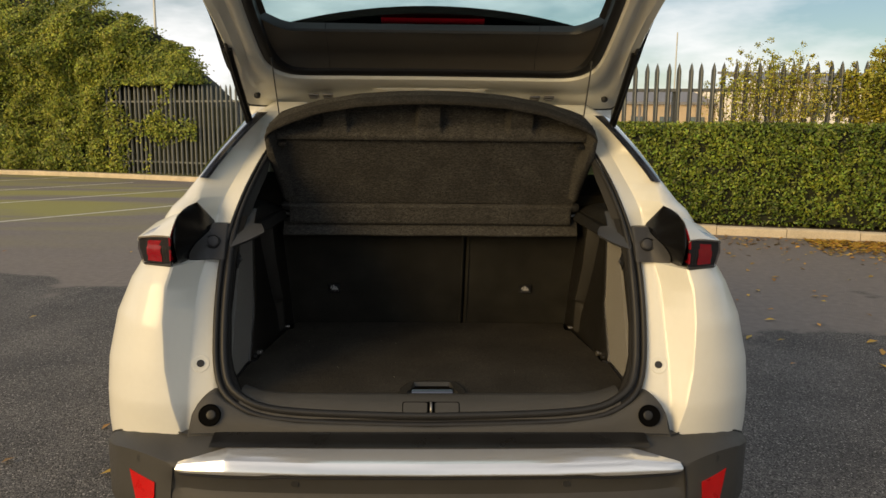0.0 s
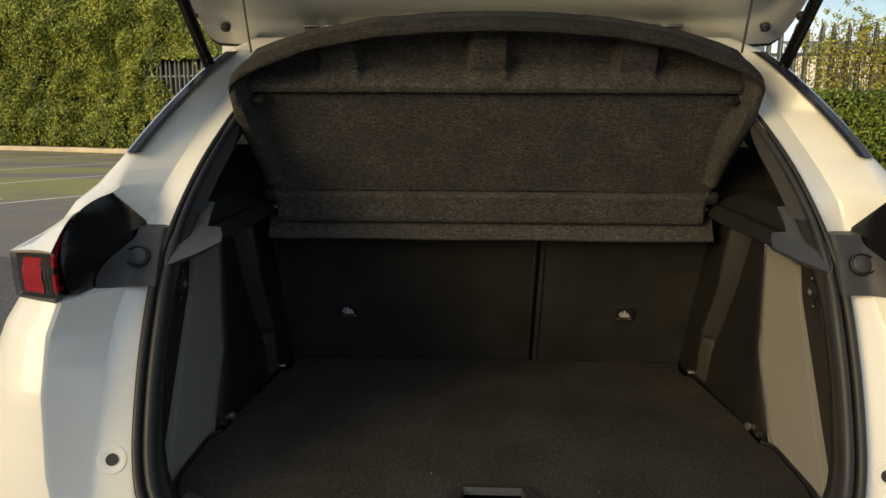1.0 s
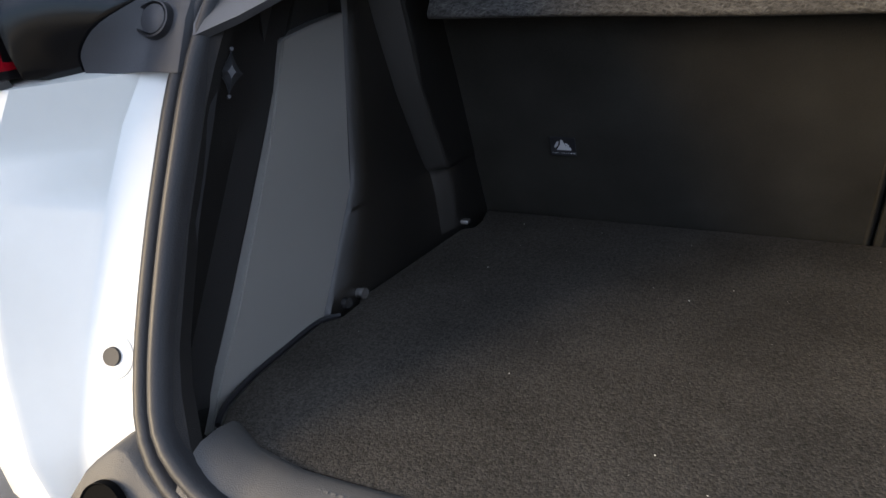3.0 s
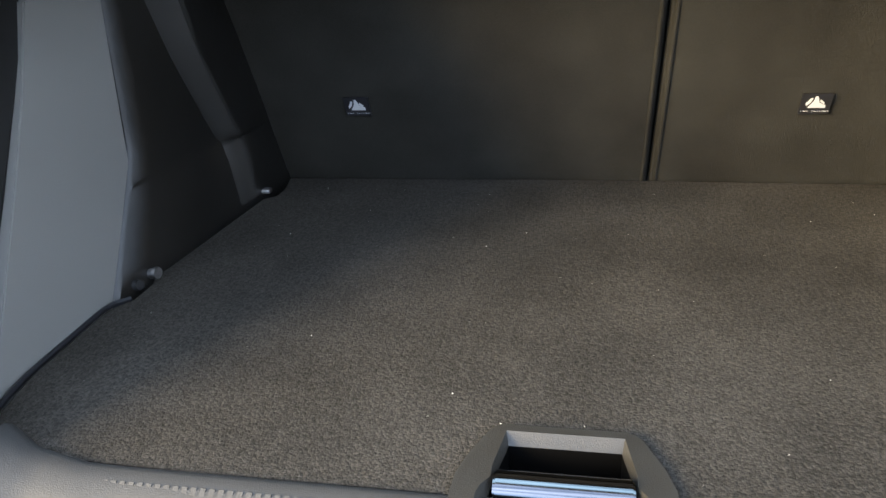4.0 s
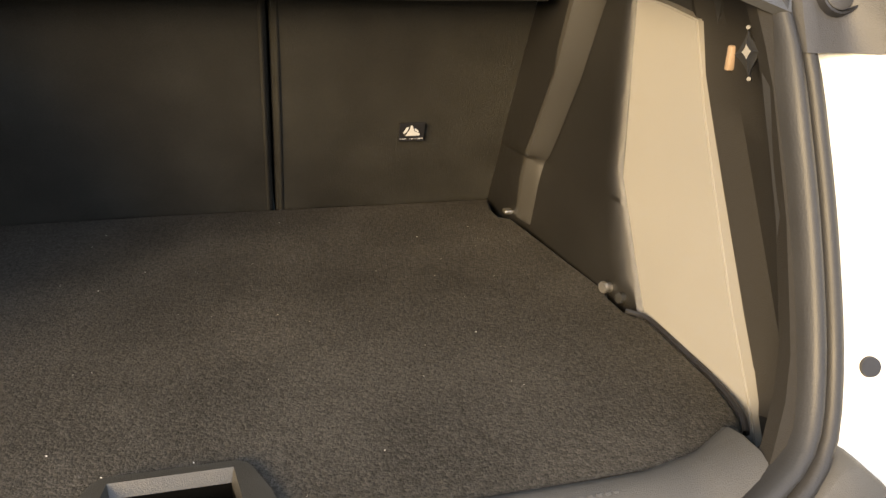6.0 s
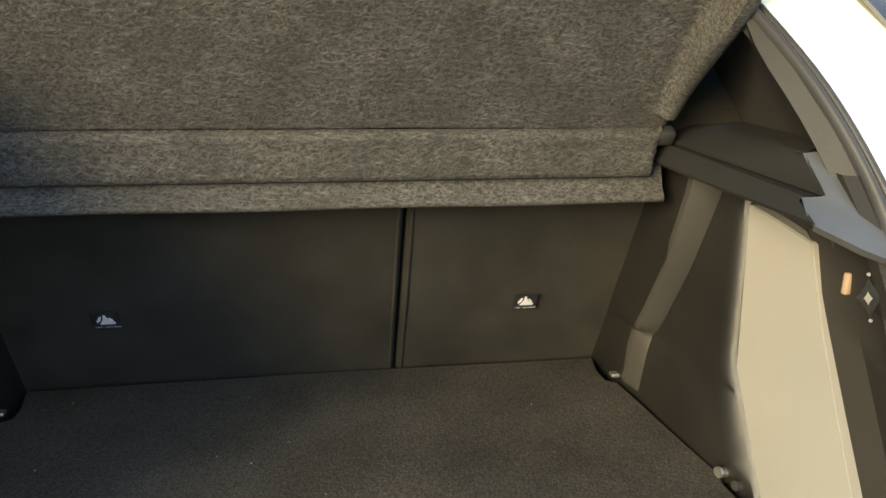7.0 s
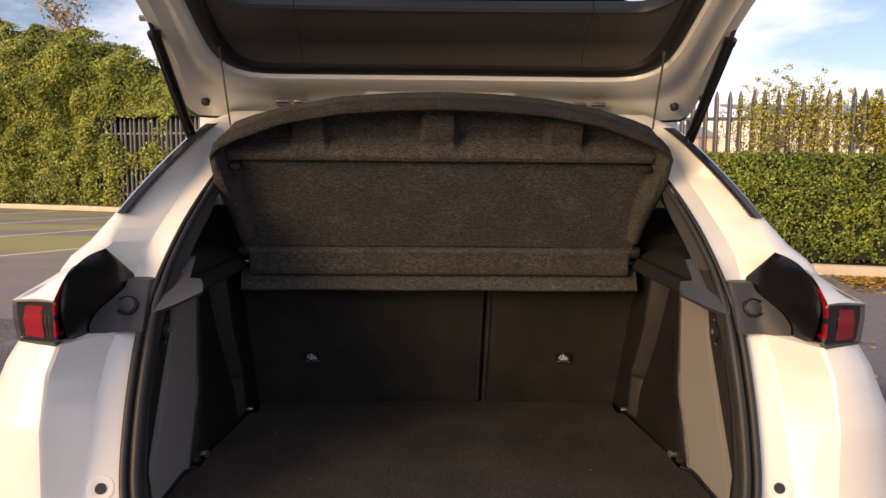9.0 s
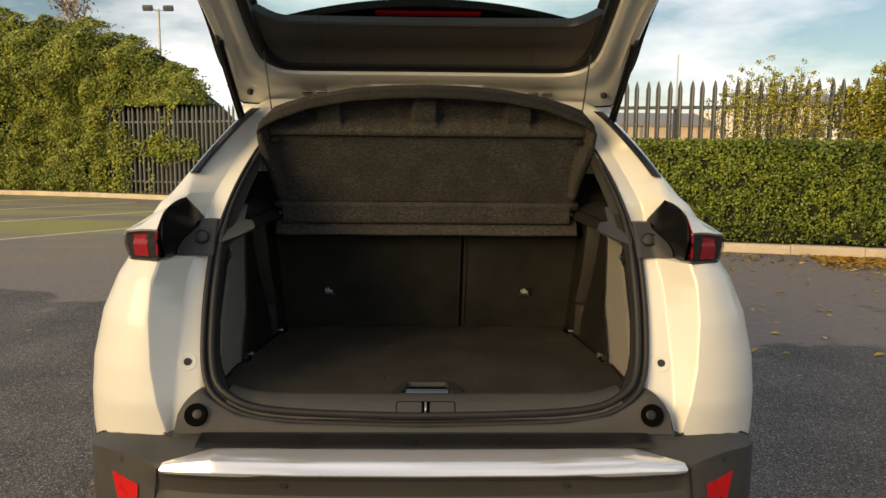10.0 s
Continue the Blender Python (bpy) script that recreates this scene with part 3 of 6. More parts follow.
def sill_cover():
    """Plastic under the seal, with a black disc for the hole in each corner."""
    bm = bmesh.new()
    rows = []
    for x in np.linspace(-0.627, 0.627, 115):
        a = abs(x)
        top = float(np.interp(a, [0, 0.35, 0.47, 0.53, 0.567, 0.586, 0.603, 0.615, 0.622, 0.627], [0.684, 0.694, 0.712, 0.742, 0.768, 0.758, 0.743, 0.722, 0.695, 0.655]))
        out = float(np.interp(a, [0, 0.5, 0.58, 0.645], [0.0, 0.0, 0.004, 0.006]))
        ys = [ap_y(z) - 0.014 - out for z in (0.64, 0.66, top)]
        rows.append([(x, ys[0] + 0.0, 0.63), (x, ys[0], 0.640), (x, ys[1], 0.66), (x, ap_y((0.66 + top) / 2) - 0.015 - out, (0.66 + top) / 2), (x, ys[2], top - 0.003), (x, ys[2] + 0.004, top), (x, ys[2] + 0.06, top + 0.002)])
    grid(bm, rows)
    c = part("sill_cover", bm, PLASTIC, car, "grey plastic loading sill cover", smooth=40)
    for s in (-1, 1):
        # flat black disc: the darkness of an open hole put into the colour
        bm = bmesh.new()
        n = Vector((0, -0.93, 0.36)).normalized()
        o = Vector((s * 0.5695, 2.1235, 0.7180))
        u, v = Vector((1, 0, 0)), Vector((1, 0, 0)).cross(n)
        rows = [[o + (u * math.cos(a) + v * math.sin(a)) * r + n * d for r, d in ((0.0285, -0.006), (0.0275, 0.0022), (0.0268, 0.0024), (0.0252, 0.0008), (0.0, 0.0008))] for a in np.linspace(0, math.tau, 33)]
        grid(bm, rows)
        plug = part("corner_hole_disc", bm, VOID, c, "flat black disc painting in the dark of a hole")
        bm = bmesh.new()
        q = o - u * s * 0.0045 - v * 0.001
        grid(bm, [[q + (u * math.cos(a) + v * math.sin(a)) * r + n * d for r, d in ((0.0125, 0.0), (0.0122, 0.0014), (0.0108, 0.0022), (0.007, 0.0028), (0.0, 0.0030))] for a in np.linspace(0, math.tau, 29)])
        part("hole_stud", bm, STUD, plug, "domed dark stud in the hole", smooth=60)


HORN_OUT = [(0.664, 2.228, 1.096), (0.667, 2.221, 1.128), (0.670, 2.222, 1.158), (0.673, 2.243, 1.190), (0.675, 2.297, 1.219), (0.662, 2.328, 1.235), (0.647, 2.352, 1.2426)]
HORN_IN = [(0.655, 2.290, 1.093), (0.652, 2.287, 1.112), (0.640, 2.300, 1.135), (0.626, 2.335, 1.153), (0.618, 2.372, 1.166), (0.616, 2.398, 1.176), (0.616, 2.412, 1.182)]


def tail_lamp(s):
    # gloss black horn between the pillar and the lamp
    out, inn = spline(HORN_OUT, 25), spline(HORN_IN, 25)
    bm = bmesh.new()
    rows = []
    for k, (o, i) in enumerate(zip(out, inn)):
        f = k / 24
        row = [o + Vector((0.006, 0.03 * (1 - f), -0.004)), o + Vector((0.004, 0.006, 0))]
        for g in (0, 0.05, 0.12, 0.22, 0.34, 0.46, 0.58, 0.70, 0.82, 0.92, 1.0):
            swell = math.sin(math.pi * g ** 0.75) * 0.010 * math.sin(math.pi * min(1.0, 0.15 + 0.85 * f)) - 0.006 * math.sin(math.pi * g) * (1 - f)
            row.append(o.lerp(i, g) + Vector((0.002, -swell, swell * 0.35)))
        row.append(i + Vector((-0.001, 0.016, 0)))
        rows.append([mirror(p, s) for p in row])
    grid(bm, [[(p[0], p[1] + 0.03, p[2] - 0.006) for p in rows[0]]] + rows + [[(p[0], p[1] + 0.006, p[2] + 0.001) for p in rows[-1]], [(p[0], p[1] + 0.016, p[2] - 0.008) for p in rows[-1]]])
    lamp = part("tail_lamp", bm, GLOSS, car, "smoked tail lamp with red claws and gloss black horn", smooth=50)
    # matte plate between the horn and the seal
    bm = bmesh.new()
    rows = []
    edge = [(p.z, p.x, p.y) for p in inn]
    for z in np.linspace(1.089, 1.180, 16):
        xi, yi = lerp_table(edge, z)
        y0 = ap_y(z) - 0.012
        row = [(s * 0.566, y0 + 0.012, z), (s * 0.571, y0, z)]
        for g in np.linspace(0.08, 1, 11):
            x = 0.571 + (xi - 0.571) * g
            h = max(0.0, (x - 0.612) / max(xi - 0.612, 1e-4)) if xi > 0.617 else g
            row.append((s * x, y0 + (min(yi, y0) - y0) * h ** 1.35 - 0.002, z))
        row.append((row[-1][0] + s * 0.001, row[-1][1] + 0.012, z))
        rows.append(row)
    grid(bm, [[(p[0], p[1] + 0.02, p[2] - 0.001) for p in rows[0]]] + rows + [[(p[0], p[1] + 0.03, p[2] + 0.001) for p in rows[-1]]])
    part("lamp_base_plate", bm, PLATEP, lamp, "matte dark grey plastic base plate", smooth=40)
    # oval boss with a screw cap
    n = Vector((0, -0.90, 0.44)).normalized()
    o = Vector((s * 0.6035, ap_y(1.138) - 0.0205, 1.138))
    u, v = Vector((1, 0, 0)), Vector((1, 0, 0)).cross(n)
    bm = bmesh.new()
    ring = []
    for a in np.linspace(0, math.tau, 41):
        c, q = math.cos(a), math.sin(a)
        stretch = 1.0 + 0.55 * max(0.0, c * s) ** 2
        ring.append([o + (u * c * stretch + v * q) * r + n * d for r, d in ((0.0195, -0.008), (0.0185, 0.0015), (0.0168, 0.0022), (0.0158, -0.001), (0.0150, -0.004))])
    grid(bm, ring)
    boss = part("cap_boss", bm, LABEL, lamp, "black oval boss round the screw cap", smooth=50)
    bm = bmesh.new()
    grid(bm, [[o + (u * math.cos(a) + v * math.sin(a)) * r + n * d for r, d in ((0.0150, -0.008), (0.0148, 0.0012), (0.0135, 0.0022), (0.0, 0.0026))] for a in np.linspace(0, math.tau, 29)])
    part("screw_cap", bm, PLATEP, boss, "round dark screw cap", smooth=50)
    # housing, red claws and smoked cover
    face = [(0.6735, 2.203, 1.096), (0.762, 2.243, 1.092), (0.786, 2.275, 1.126), (0.777, 2.261, 1.158), (0.6735, 2.199, 1.168)]
    back = [(0.676, 2.300, 1.096), (0.80, 2.42, 1.100), (0.806, 2.43, 1.140), (0.795, 2.43, 1.172), (0.6775, 2.300, 1.214)]
    bm = bmesh.new()
    ins = [tuple(a + (b - a) * 0.12 + (0.006 if k == 0 and j in (0, 4) else 0.0) for k, (a, b) in enumerate(zip(f, b_))) for j, (f, b_) in enumerate(zip(face, back))]
    bks = [(p[0] + (0.006 if j in (0, 4) else 0.0), p[1], p[2] - (0.004 if j == 4 else 0.0)) for j, p in enumerate(back)]
    grid(bm, [[mirror(p, s) for p in ins], [mirror(p, s) for p in bks]], wrap=True)
    bm.faces.new([bm.verts.new(mirror(p, s)) for p in ins])
    part("lamp_housing", bm, LABEL, lamp, "black lamp housing")
    y = lambda x: 2.203 + (x - 0.6735) * 0.50 + 0.006
    for x0, x1, z0, z1, m, w in ((0.706, 0.750, 1.099, 1.157, REDL, "dark red lamp claw"), (0.6975, 0.7005, 1.100, 1.160, PLASTIC2, "grey claw edge"), (0.689, 0.692, 1.100, 1.161, PLASTIC2, "grey claw edge")):
        bm = bmesh.new()
        rows = [[(s * (x + (0.003 if 0.3 < f < 0.7 else 0.0)), y(x) + 0.012 * f * 0.3, z0 + (z1 - 0.10 * (x - 0.69) - z0) * f) for x in (x0, (x0 + x1) / 2, x1)] for f in np.linspace(0, 1, 9)]
        grid(bm, rows)
        grid(bm, [[(p[0], p[1] + 0.010, p[2]) for p in r] for r in rows])
        part("lamp_claw", bm, m, lamp, w)
    # the claws turn round the corner onto the inner side
    x = 0.6775
    for loop in ([(2.286, 1.205), (2.228, 1.180), (2.211, 1.164), (2.211, 1.143), (2.221, 1.143), (2.221, 1.160), (2.234, 1.172), (2.286, 1.195)], [(2.211, 1.132), (2.211, 1.104), (2.238, 1.104), (2.238, 1.110), (2.221, 1.112), (2.221, 1.132)]):
        bm = bmesh.new()
        slab(bm, [(s * x, yy, zz) for yy, zz in loop], Vector((s * 0.004, 0, 0)))
        part("lamp_claw", bm, REDL, lamp, "red claw on the lamp's inner side")
    bm = bmesh.new()
    slab(bm, [(s * 0.6785, yy, zz) for yy, zz in [(2.226, 1.166), (2.290, 1.190), (2.290, 1.176), (2.240, 1.150), (2.226, 1.150)]], Vector((s * 0.003, 0, 0)))
    part("lamp_insert", bm, PLASTIC2, lamp, "grey reflector inside the lamp")
    bm = bmesh.new()
    grid(bm, [[mirror(p, s) for p in face], [mirror(p, s) for p in back]], wrap=True)
    bm.faces.new([bm.verts.new(mirror(p, s)) for p in face])
    bmesh.ops.remove_doubles(bm, verts=bm.verts, dist=1e-4)
    part("lamp_cover", bm, SMOKE, lamp, "smoked clear lamp cover", smooth=20)
    # pale clear foot of the lamp
    bm = bmesh.new()
    slab(bm, [mirror(p, s) for p in [(0.675, 2.2005, 1.0965), (0.761, 2.2405, 1.0925), (0.757, 2.243, 1.0885), (0.678, 2.206, 1.0885)]], Vector((0, 0.02, 0)))
    part("lamp_foot", bm, PLASTIC2, lamp, "grey clear foot of the lamp")
    # painted shoulder over the lamp
    bm = bmesh.new()
    rows = []
    for f in np.linspace(0, 1, 9):
        a = Vector((0.6735 + 0.004 * f, 2.1995 + 0.100 * f, 1.1705 + 0.049 * math.sin(f * math.pi / 2)))
        b = Vector((0.777 + 0.012 * f, 2.2615 + 0.17 * f, 1.1605 + 0.016 * f))
        c = Vector((0.792 + 0.016 * f, 2.29 + 0.16 * f, 1.148))
        mid = a.lerp(b, 0.5) + Vector((0, 0, 0.003))
        rows.append([mirror(p, s) for p in (a + Vector((0.002, 0.002, -0.004)), a, a.lerp(mid, 0.5) + Vector((0, 0, 0.001)), mid, mid.lerp(b, 0.6), b, c)])
    grid(bm, [[(p[0], p[1] + 0.008, p[2] - 0.006) for p in rows[0]]] + rows)
    part("lamp_shoulder", bm, PAINT, car, "white painted shoulder above the tail lamp", smooth=45)


def quarter_details(s):
    # black strip of the quarter window along the pillar's outer edge
    bm = bmesh.new()
    path = spline([(0.667, 2.464, 1.304), (0.645, 2.490, 1.340), (0.603, 2.535, 1.400), (0.556, 2.590, 1.462), (0.53, 2.64, 1.495)], 14)
    rows = []
    for p in path:
        rows.append([(s * (p.x - 0.026), p.y + 0.004, p.z + 0.002), (s * (p.x - 0.025), p.y - 0.007, p.z), (s * (p.x - 0.016), p.y - 0.010, p.z), (s * (p.x - 0.013), p.y - 0.004, p.z), (s * (p.x - 0.002), p.y - 0.006, p.z), (s * (p.x + 0.004), p.y, p.z), (s * (p.x + 0.07), p.y + 0.25, p.z + 0.01)])
    grid(bm, rows)
    bm.faces.new([bm.verts.new(q) for q in rows[0]])
    part("window_strip", bm, PIANO, car, "gloss black quarter window strip", smooth=30)
    # stop buffer socket in the band beside the seal
    bm = bmesh.new()
    n = Vector((-s * 0.17, -0.90, 0.40)).normalized()
    o = Vector((s * 0.612, 2.2075, 0.829))
    u = Vector((1, 0, 0)) - n * n.x
    u.normalize()
    v = u.cross(n)
    grid(bm, [[o + (u * math.cos(a) + v * math.sin(a)) * r + n * d for r, d in ((0.0250, -0.004), (0.0232, -0.0003), (0.0205, 0.0002), (0.0175, 0.0), (0.0130, -0.0008), (0.0080, -0.0008))] for a in np.linspace(0, math.tau, 29)])
    sock = part("buffer_dish", bm, PAINT, car, "shallow round dish in the white paint")
    bm = bmesh.new()
    rod(bm, o - n * 0.004, o + n * 0.0022, 0.0108, 0.0092, 20)
    part("rubber_plug", bm, LABEL, sock, "black rubber plug")


def gas_strut(s):
    a, b = Vector((s * 0.552, 2.640, 1.422)), Vector((s * 0.571, 2.446, 1.653))
    d = (b - a).normalized()
    end = b + d * 0.26
    bm = bmesh.new()
    rod(bm, a + d * 0.03, b, 0.0115, 0.0115, 16)
    rod(bm, b, b + d * 0.012, 0.013, 0.013, 16)
    st = part("gas_strut", bm, GLOSS, car, "black tailgate gas strut")
    bm = bmesh.new()
    rod(bm, b, end, 0.0045, 0.0045, 10)
    part("strut_rod", bm, BLACK, st, "thin dark rod")
    bm = bmesh.new()
    rod(bm, a - d * 0.012, a + d * 0.04, 0.010, 0.008, 12)
    rod(bm, a - Vector((s * 0.025, 0, 0)), a + Vector((s * 0.008, 0, 0)), 0.008, 0.008, 10)
    box(bm, (s * 0.534, 2.645, 1.411), (0.024, 0.03, 0.030), 0.004)
    part("ball_socket", bm, BLACK, st)
    bm = bmesh.new()
    rod(bm, end - d * 0.01, end + d * 0.015, 0.010, 0.010, 12)
    rod(bm, end, end - Vector((s * 0.05, 0, -0.01)), 0.006, 0.006, 10)
    part("ball_socket", bm, BLACK, st)


# ---- raised tailgate: local x, s along the door from the hinge, h upwards out of its inner face ----
def tg(x, s, h):
    c = 0.033 * max(0.0, 1 - (x / 0.56) ** 2)   # crown across the door
    s, h = s - 1.73 * c, h + c
    return Vector((x, 2.775 - 0.9119 * s + 0.4104 * h, 1.515 + 0.4104 * s + 0.9119 * h))


def closed(half, n):
    loop = half + [(-x, s) for x, s in half[-2:0:-1]]
    pts = [Vector((x, s, 0)) for x, s in loop]
    return spline(pts + pts[:1], n + 1)[:-1]


def tailgate():
    gate = new("tailgate")
    gate.parent = car
    gate["label"] = "raised white tailgate with black inner trim and tinted glass"
    outer = [(0.0, 0.004), (0.30, 0.0), (0.52, 0.0), (0.588, 0.006), (0.606, 0.030), (0.604, 0.12), (0.590, 0.26), (0.580, 0.42), (0.582, 0.65), (0.60, 0.90), (0.585, 1.02), (0.50, 1.06), (0.0, 1.08)]
    inner = [(0.0, 0.194), (0.25, 0.193), (0.40, 0.194), (0.452, 0.212), (0.480, 0.252), (0.490, 0.31), (0.491, 0.40), (0.489, 0.52), (0.482, 0.68), (0.468, 0.84), (0.430, 0.91), (0.30, 0.925), (0.0, 0.93)]
    n = 120
    co, ci = closed(outer, n), closed(inner, n)

    def shift(loop, d):
        out = []
        for i, p in enumerate(loop):
            t = (loop[(i + 1) % n] - loop[i - 1]).normalized()
            out.append(p + Vector((t.y, -t.x, 0)) * d)
        return out

    mid = [a.lerp(b, 0.5) for a, b in zip(ci, co)]
    rings = [(shift(ci, -0.004), 0.060), (ci, 0.014), (shift(ci, 0.006), 0.002), (shift(ci, 0.020), -0.002), ([a.lerp(b, 0.34) for a, b in zip(ci, co)], 0.002), ([a.lerp(b, 0.44) for a, b in zip(ci, co)], 0.009), ([a.lerp(b, 0.60) for a, b in zip(ci, co)], 0.008), ([a.lerp(b, 0.70) for a, b in zip(ci, co)], 0.002), (shift(co, -0.022), 0.003), (shift(co, -0.006), 0.002), (co, 0.010), (shift(co, 0.004), 0.045), (shift(co, 0.026), 0.085), (shift(co, 0.036), 0.105)]
    bm = bmesh.new()
    rows = [[tg(p.x, p.y, h) for p in lp] for lp, h in rings]
    grid(bm, rows, wrap=True)
    part("gate_frame", bm, PAINT, gate, "white painted inner frame of the tailgate", smooth=40)
    bm = bmesh.new()
    lp = shift(co, 0.036)
    grid(bm, [[tg(p.x, p.y, 0.100) for p in lp], [tg(p.x * 1.02, p.y, 0.102) for p in lp], [tg(p.x * 1.02, p.y, 0.116) for p in lp], [tg(p.x, p.y, 0.120) for p in lp]], wrap=True)
    part("gate_edge", bm, GLOSS, gate, "black edge of the tailgate")
    # outer skin and roof spoiler
    bm = bmesh.new()
    xs = np.linspace(-1, 1, 25)
    rows = []
    for f in np.linspace(0, 1, 8):
        row = []
        for u in xs:
            end = 0.40 - 0.21 * abs(u) ** 2
            row.append(tg(u * 0.625, -0.02 + (end - 0.02) * f, 0.126 + 0.008 * math.sin(math.pi * f)))
        rows.append(row)
    grid(bm, [[p + Vector((0, 0, -0.02)) for p in rows[0]]] + rows + [[p + Vector((0, 0.002, -0.02)) for p in rows[-1]]])
    part("spoiler", bm, PAINT, gate, "white roof spoiler")
    bm = bmesh.new()
    rows = [[tg(u * 0.62, -0.01 + (0.405 - 0.21 * abs(u) ** 2) * f, 0.098 + 0.006 * f) for u in xs] for f in np.linspace(0, 1, 5)]
    grid(bm, rows + [[p + Vector((0, -0.004, 0.02)) for p in rows[-1]]])
    part("spoiler_underside", bm, GLOSS, gate, "black underside of the spoiler")
    bm = bmesh.new()
    rows = [[tg(x, 0.350 + 0.034 * f, 0.0945 - 0.004 * math.sin(math.pi * f)) for x in np.linspace(-0.150, 0.150, 15)] for f in np.linspace(0, 1, 5)]
    grid(bm, rows)
    part("brake_light", bm, REDL, gate, "red high-level brake light")
    bm = bmesh.new()
    low = [(x, s) for x, s in [(0.60, 0.93), (0.625, 1.02), (0.60, 1.10), (0.0, 1.13)]]
    rows = [[tg(u * 0.61, 0.92 + 0.20 * f, 0.12 - 0.10 * f ** 2) for u in xs] for f in np.linspace(0, 1, 6)]
    grid(bm, rows)
    part("gate_skin", bm, PAINT, gate)
    # black channel between the painted frame and the trim
    bm = bmesh.new()
    grid(bm, [[tg(p.x, p.y, h) for p in lp] for lp, h in ((shift(ci, 0.001), 0.011), (shift(ci, -0.004), 0.009), (shift(ci, -0.020), 0.012), (shift(ci, -0.024), 0.016), (shift(ci, -0.024), 0.05))], wrap=True)
    part("gate_channel", bm, LABEL, gate, "black channel round the trim", smooth=40)
    # inner trim: middle panel between two end pieces
    for a, b in ((-0.492, -0.3106), (-0.3094, 0.3094), (0.3106, 0.492)):
        bm = bmesh.new()
        rows = []
        for f in np.linspace(0, 1, 12):
            row = []
            for x in np.linspace(a, b, 12):
                edge = max(0.0, (abs(x) - 0.40) / 0.105)
                s1 = 0.388 + 0.15 * edge ** 1.8
                s = 0.188 + (s1 - 0.188) * f
                q = min(1.0, f / 0.4)
                q = q * q * (3 - 2 * q)
                h = 0.012 + 0.036 * q - 0.022 * edge ** 2 * q
                row.append(tg(x + 0.008 * (1 if x > 0 else -1) * (0.5 - f) * (1 if abs(x) > 0.2 else 0), s, h))
            rows.append(row)
        grid(bm, rows)
        trim = part("gate_trim", bm, GATETRIM, gate, "black plastic tailgate trim", smooth=40)
        bm = bmesh.new()
        grid(bm, [[p + Vector((0, -0.0005, -0.0035)) for p in rows[-1]], [p + Vector((0, -0.001, 0.004)) for p in rows[-1]], [p + Vector((0, 0.012, 0.022)) for p in rows[-1]]])
        part("trim_lip", bm, LABEL, trim, "black lip under the window")
    bm = bmesh.new()
    grid(bm, [[tg(x, 0.17 + 0.20 * f, 0.064) for x in np.linspace(-0.48, 0.48, 21)] for f in np.linspace(0, 1, 5)])
    part("trim_backing", bm, LABEL, gate)
    for s in (-1, 1):
        bm = bmesh.new()
        rows = [[tg(s * (0.452 + 0.05 * g), 0.47 + 0.45 * f, 0.05 - 0.03 * g) for g in np.linspace(0, 1, 4)] for f in np.linspace(0, 1, 12)]
        grid(bm, rows)
        part("pillar_trim", bm, BLACK, gate, "black window surround")
    bm = bmesh.new()
    grid(bm, [[tg(u * 0.485, 0.24 + 0.69 * f, 0.076 + 0.012 * (1 - u * u)) for u in np.linspace(-1, 1, 13)] for f in np.linspace(0, 1, 8)])
    part("rear_window", bm, TINT, gate, "green tinted heated rear window")
    # pressed pad with two plugs, hinges, lamp holes
    bm = bmesh.new()
    rows = []
    for x in np.linspace(-0.190, 0.190, 39):
        k = max(0.0, min(1.0, (0.190 - abs(x)) / 0.025))
        rows.append([tg(x, 0.060, 0.006), tg(x, 0.066, 0.006 - 0.009 * k), tg(x, 0.122, 0.004 - 0.009 * k), tg(x, 0.130, 0.003 - 0.004 * k), tg(x, 0.136, 0.008)])
    grid(bm, rows)
    part("pressed_pad", bm, PAINT, gate)
    bm = bmesh.new()
    tube(bm, spline([tg(x, s, h) for x, s, h in ((-0.612, 0.05, 0.03), (-0.606, 0.010, 0.016), (-0.57, -0.005, 0.008), (-0.3, -0.006, 0.006), (0.3, -0.006, 0.006), (0.57, -0.005, 0.008), (0.606, 0.010, 0.016), (0.612, 0.05, 0.03))], 60), 0.005, 8)
    part("edge_rubber", bm, RUBBER, gate, "black rubber along the hinge edge")
    for x, s, r in ((-0.142, 0.100, 0.009), (0.142, 0.100, 0.009), (-0.551, 0.082, 0.0105), (0.551, 0.082, 0.0105), (-0.602, 0.125, 0.0085), (0.602, 0.125, 0.0085)):
        bm = bmesh.new()
        rod(bm, tg(x, s, 0.004), tg(x, s, -0.007), r, r * 0.9, 18)
        rod(bm, tg(x, s, -0.004), tg(x, s, -0.010), r * 0.55, r * 0.45, 12)
        part("rubber_plug", bm, BLACK, gate, "black rubber plug")
    for s in (-1, 1):
        for k, x in enumerate((0.334, 0.378)):
            bm = bmesh.new()
            box(bm, (0, 0, 0), (0.034, 0.022, 0.006), 0.002, Matrix.Translation(tg(s * x, 0.080, -0.001)) @ Matrix.Rotation(-0.42, 4, "X"))
            rod(bm, tg(s * x - 0.012, 0.080, -0.008), tg(s * x + 0.012, 0.080, -0.008), 0.004, 0.004, 8)
            part("hinge_bolt", bm, STEEL, gate, "bare steel hinge fixing")


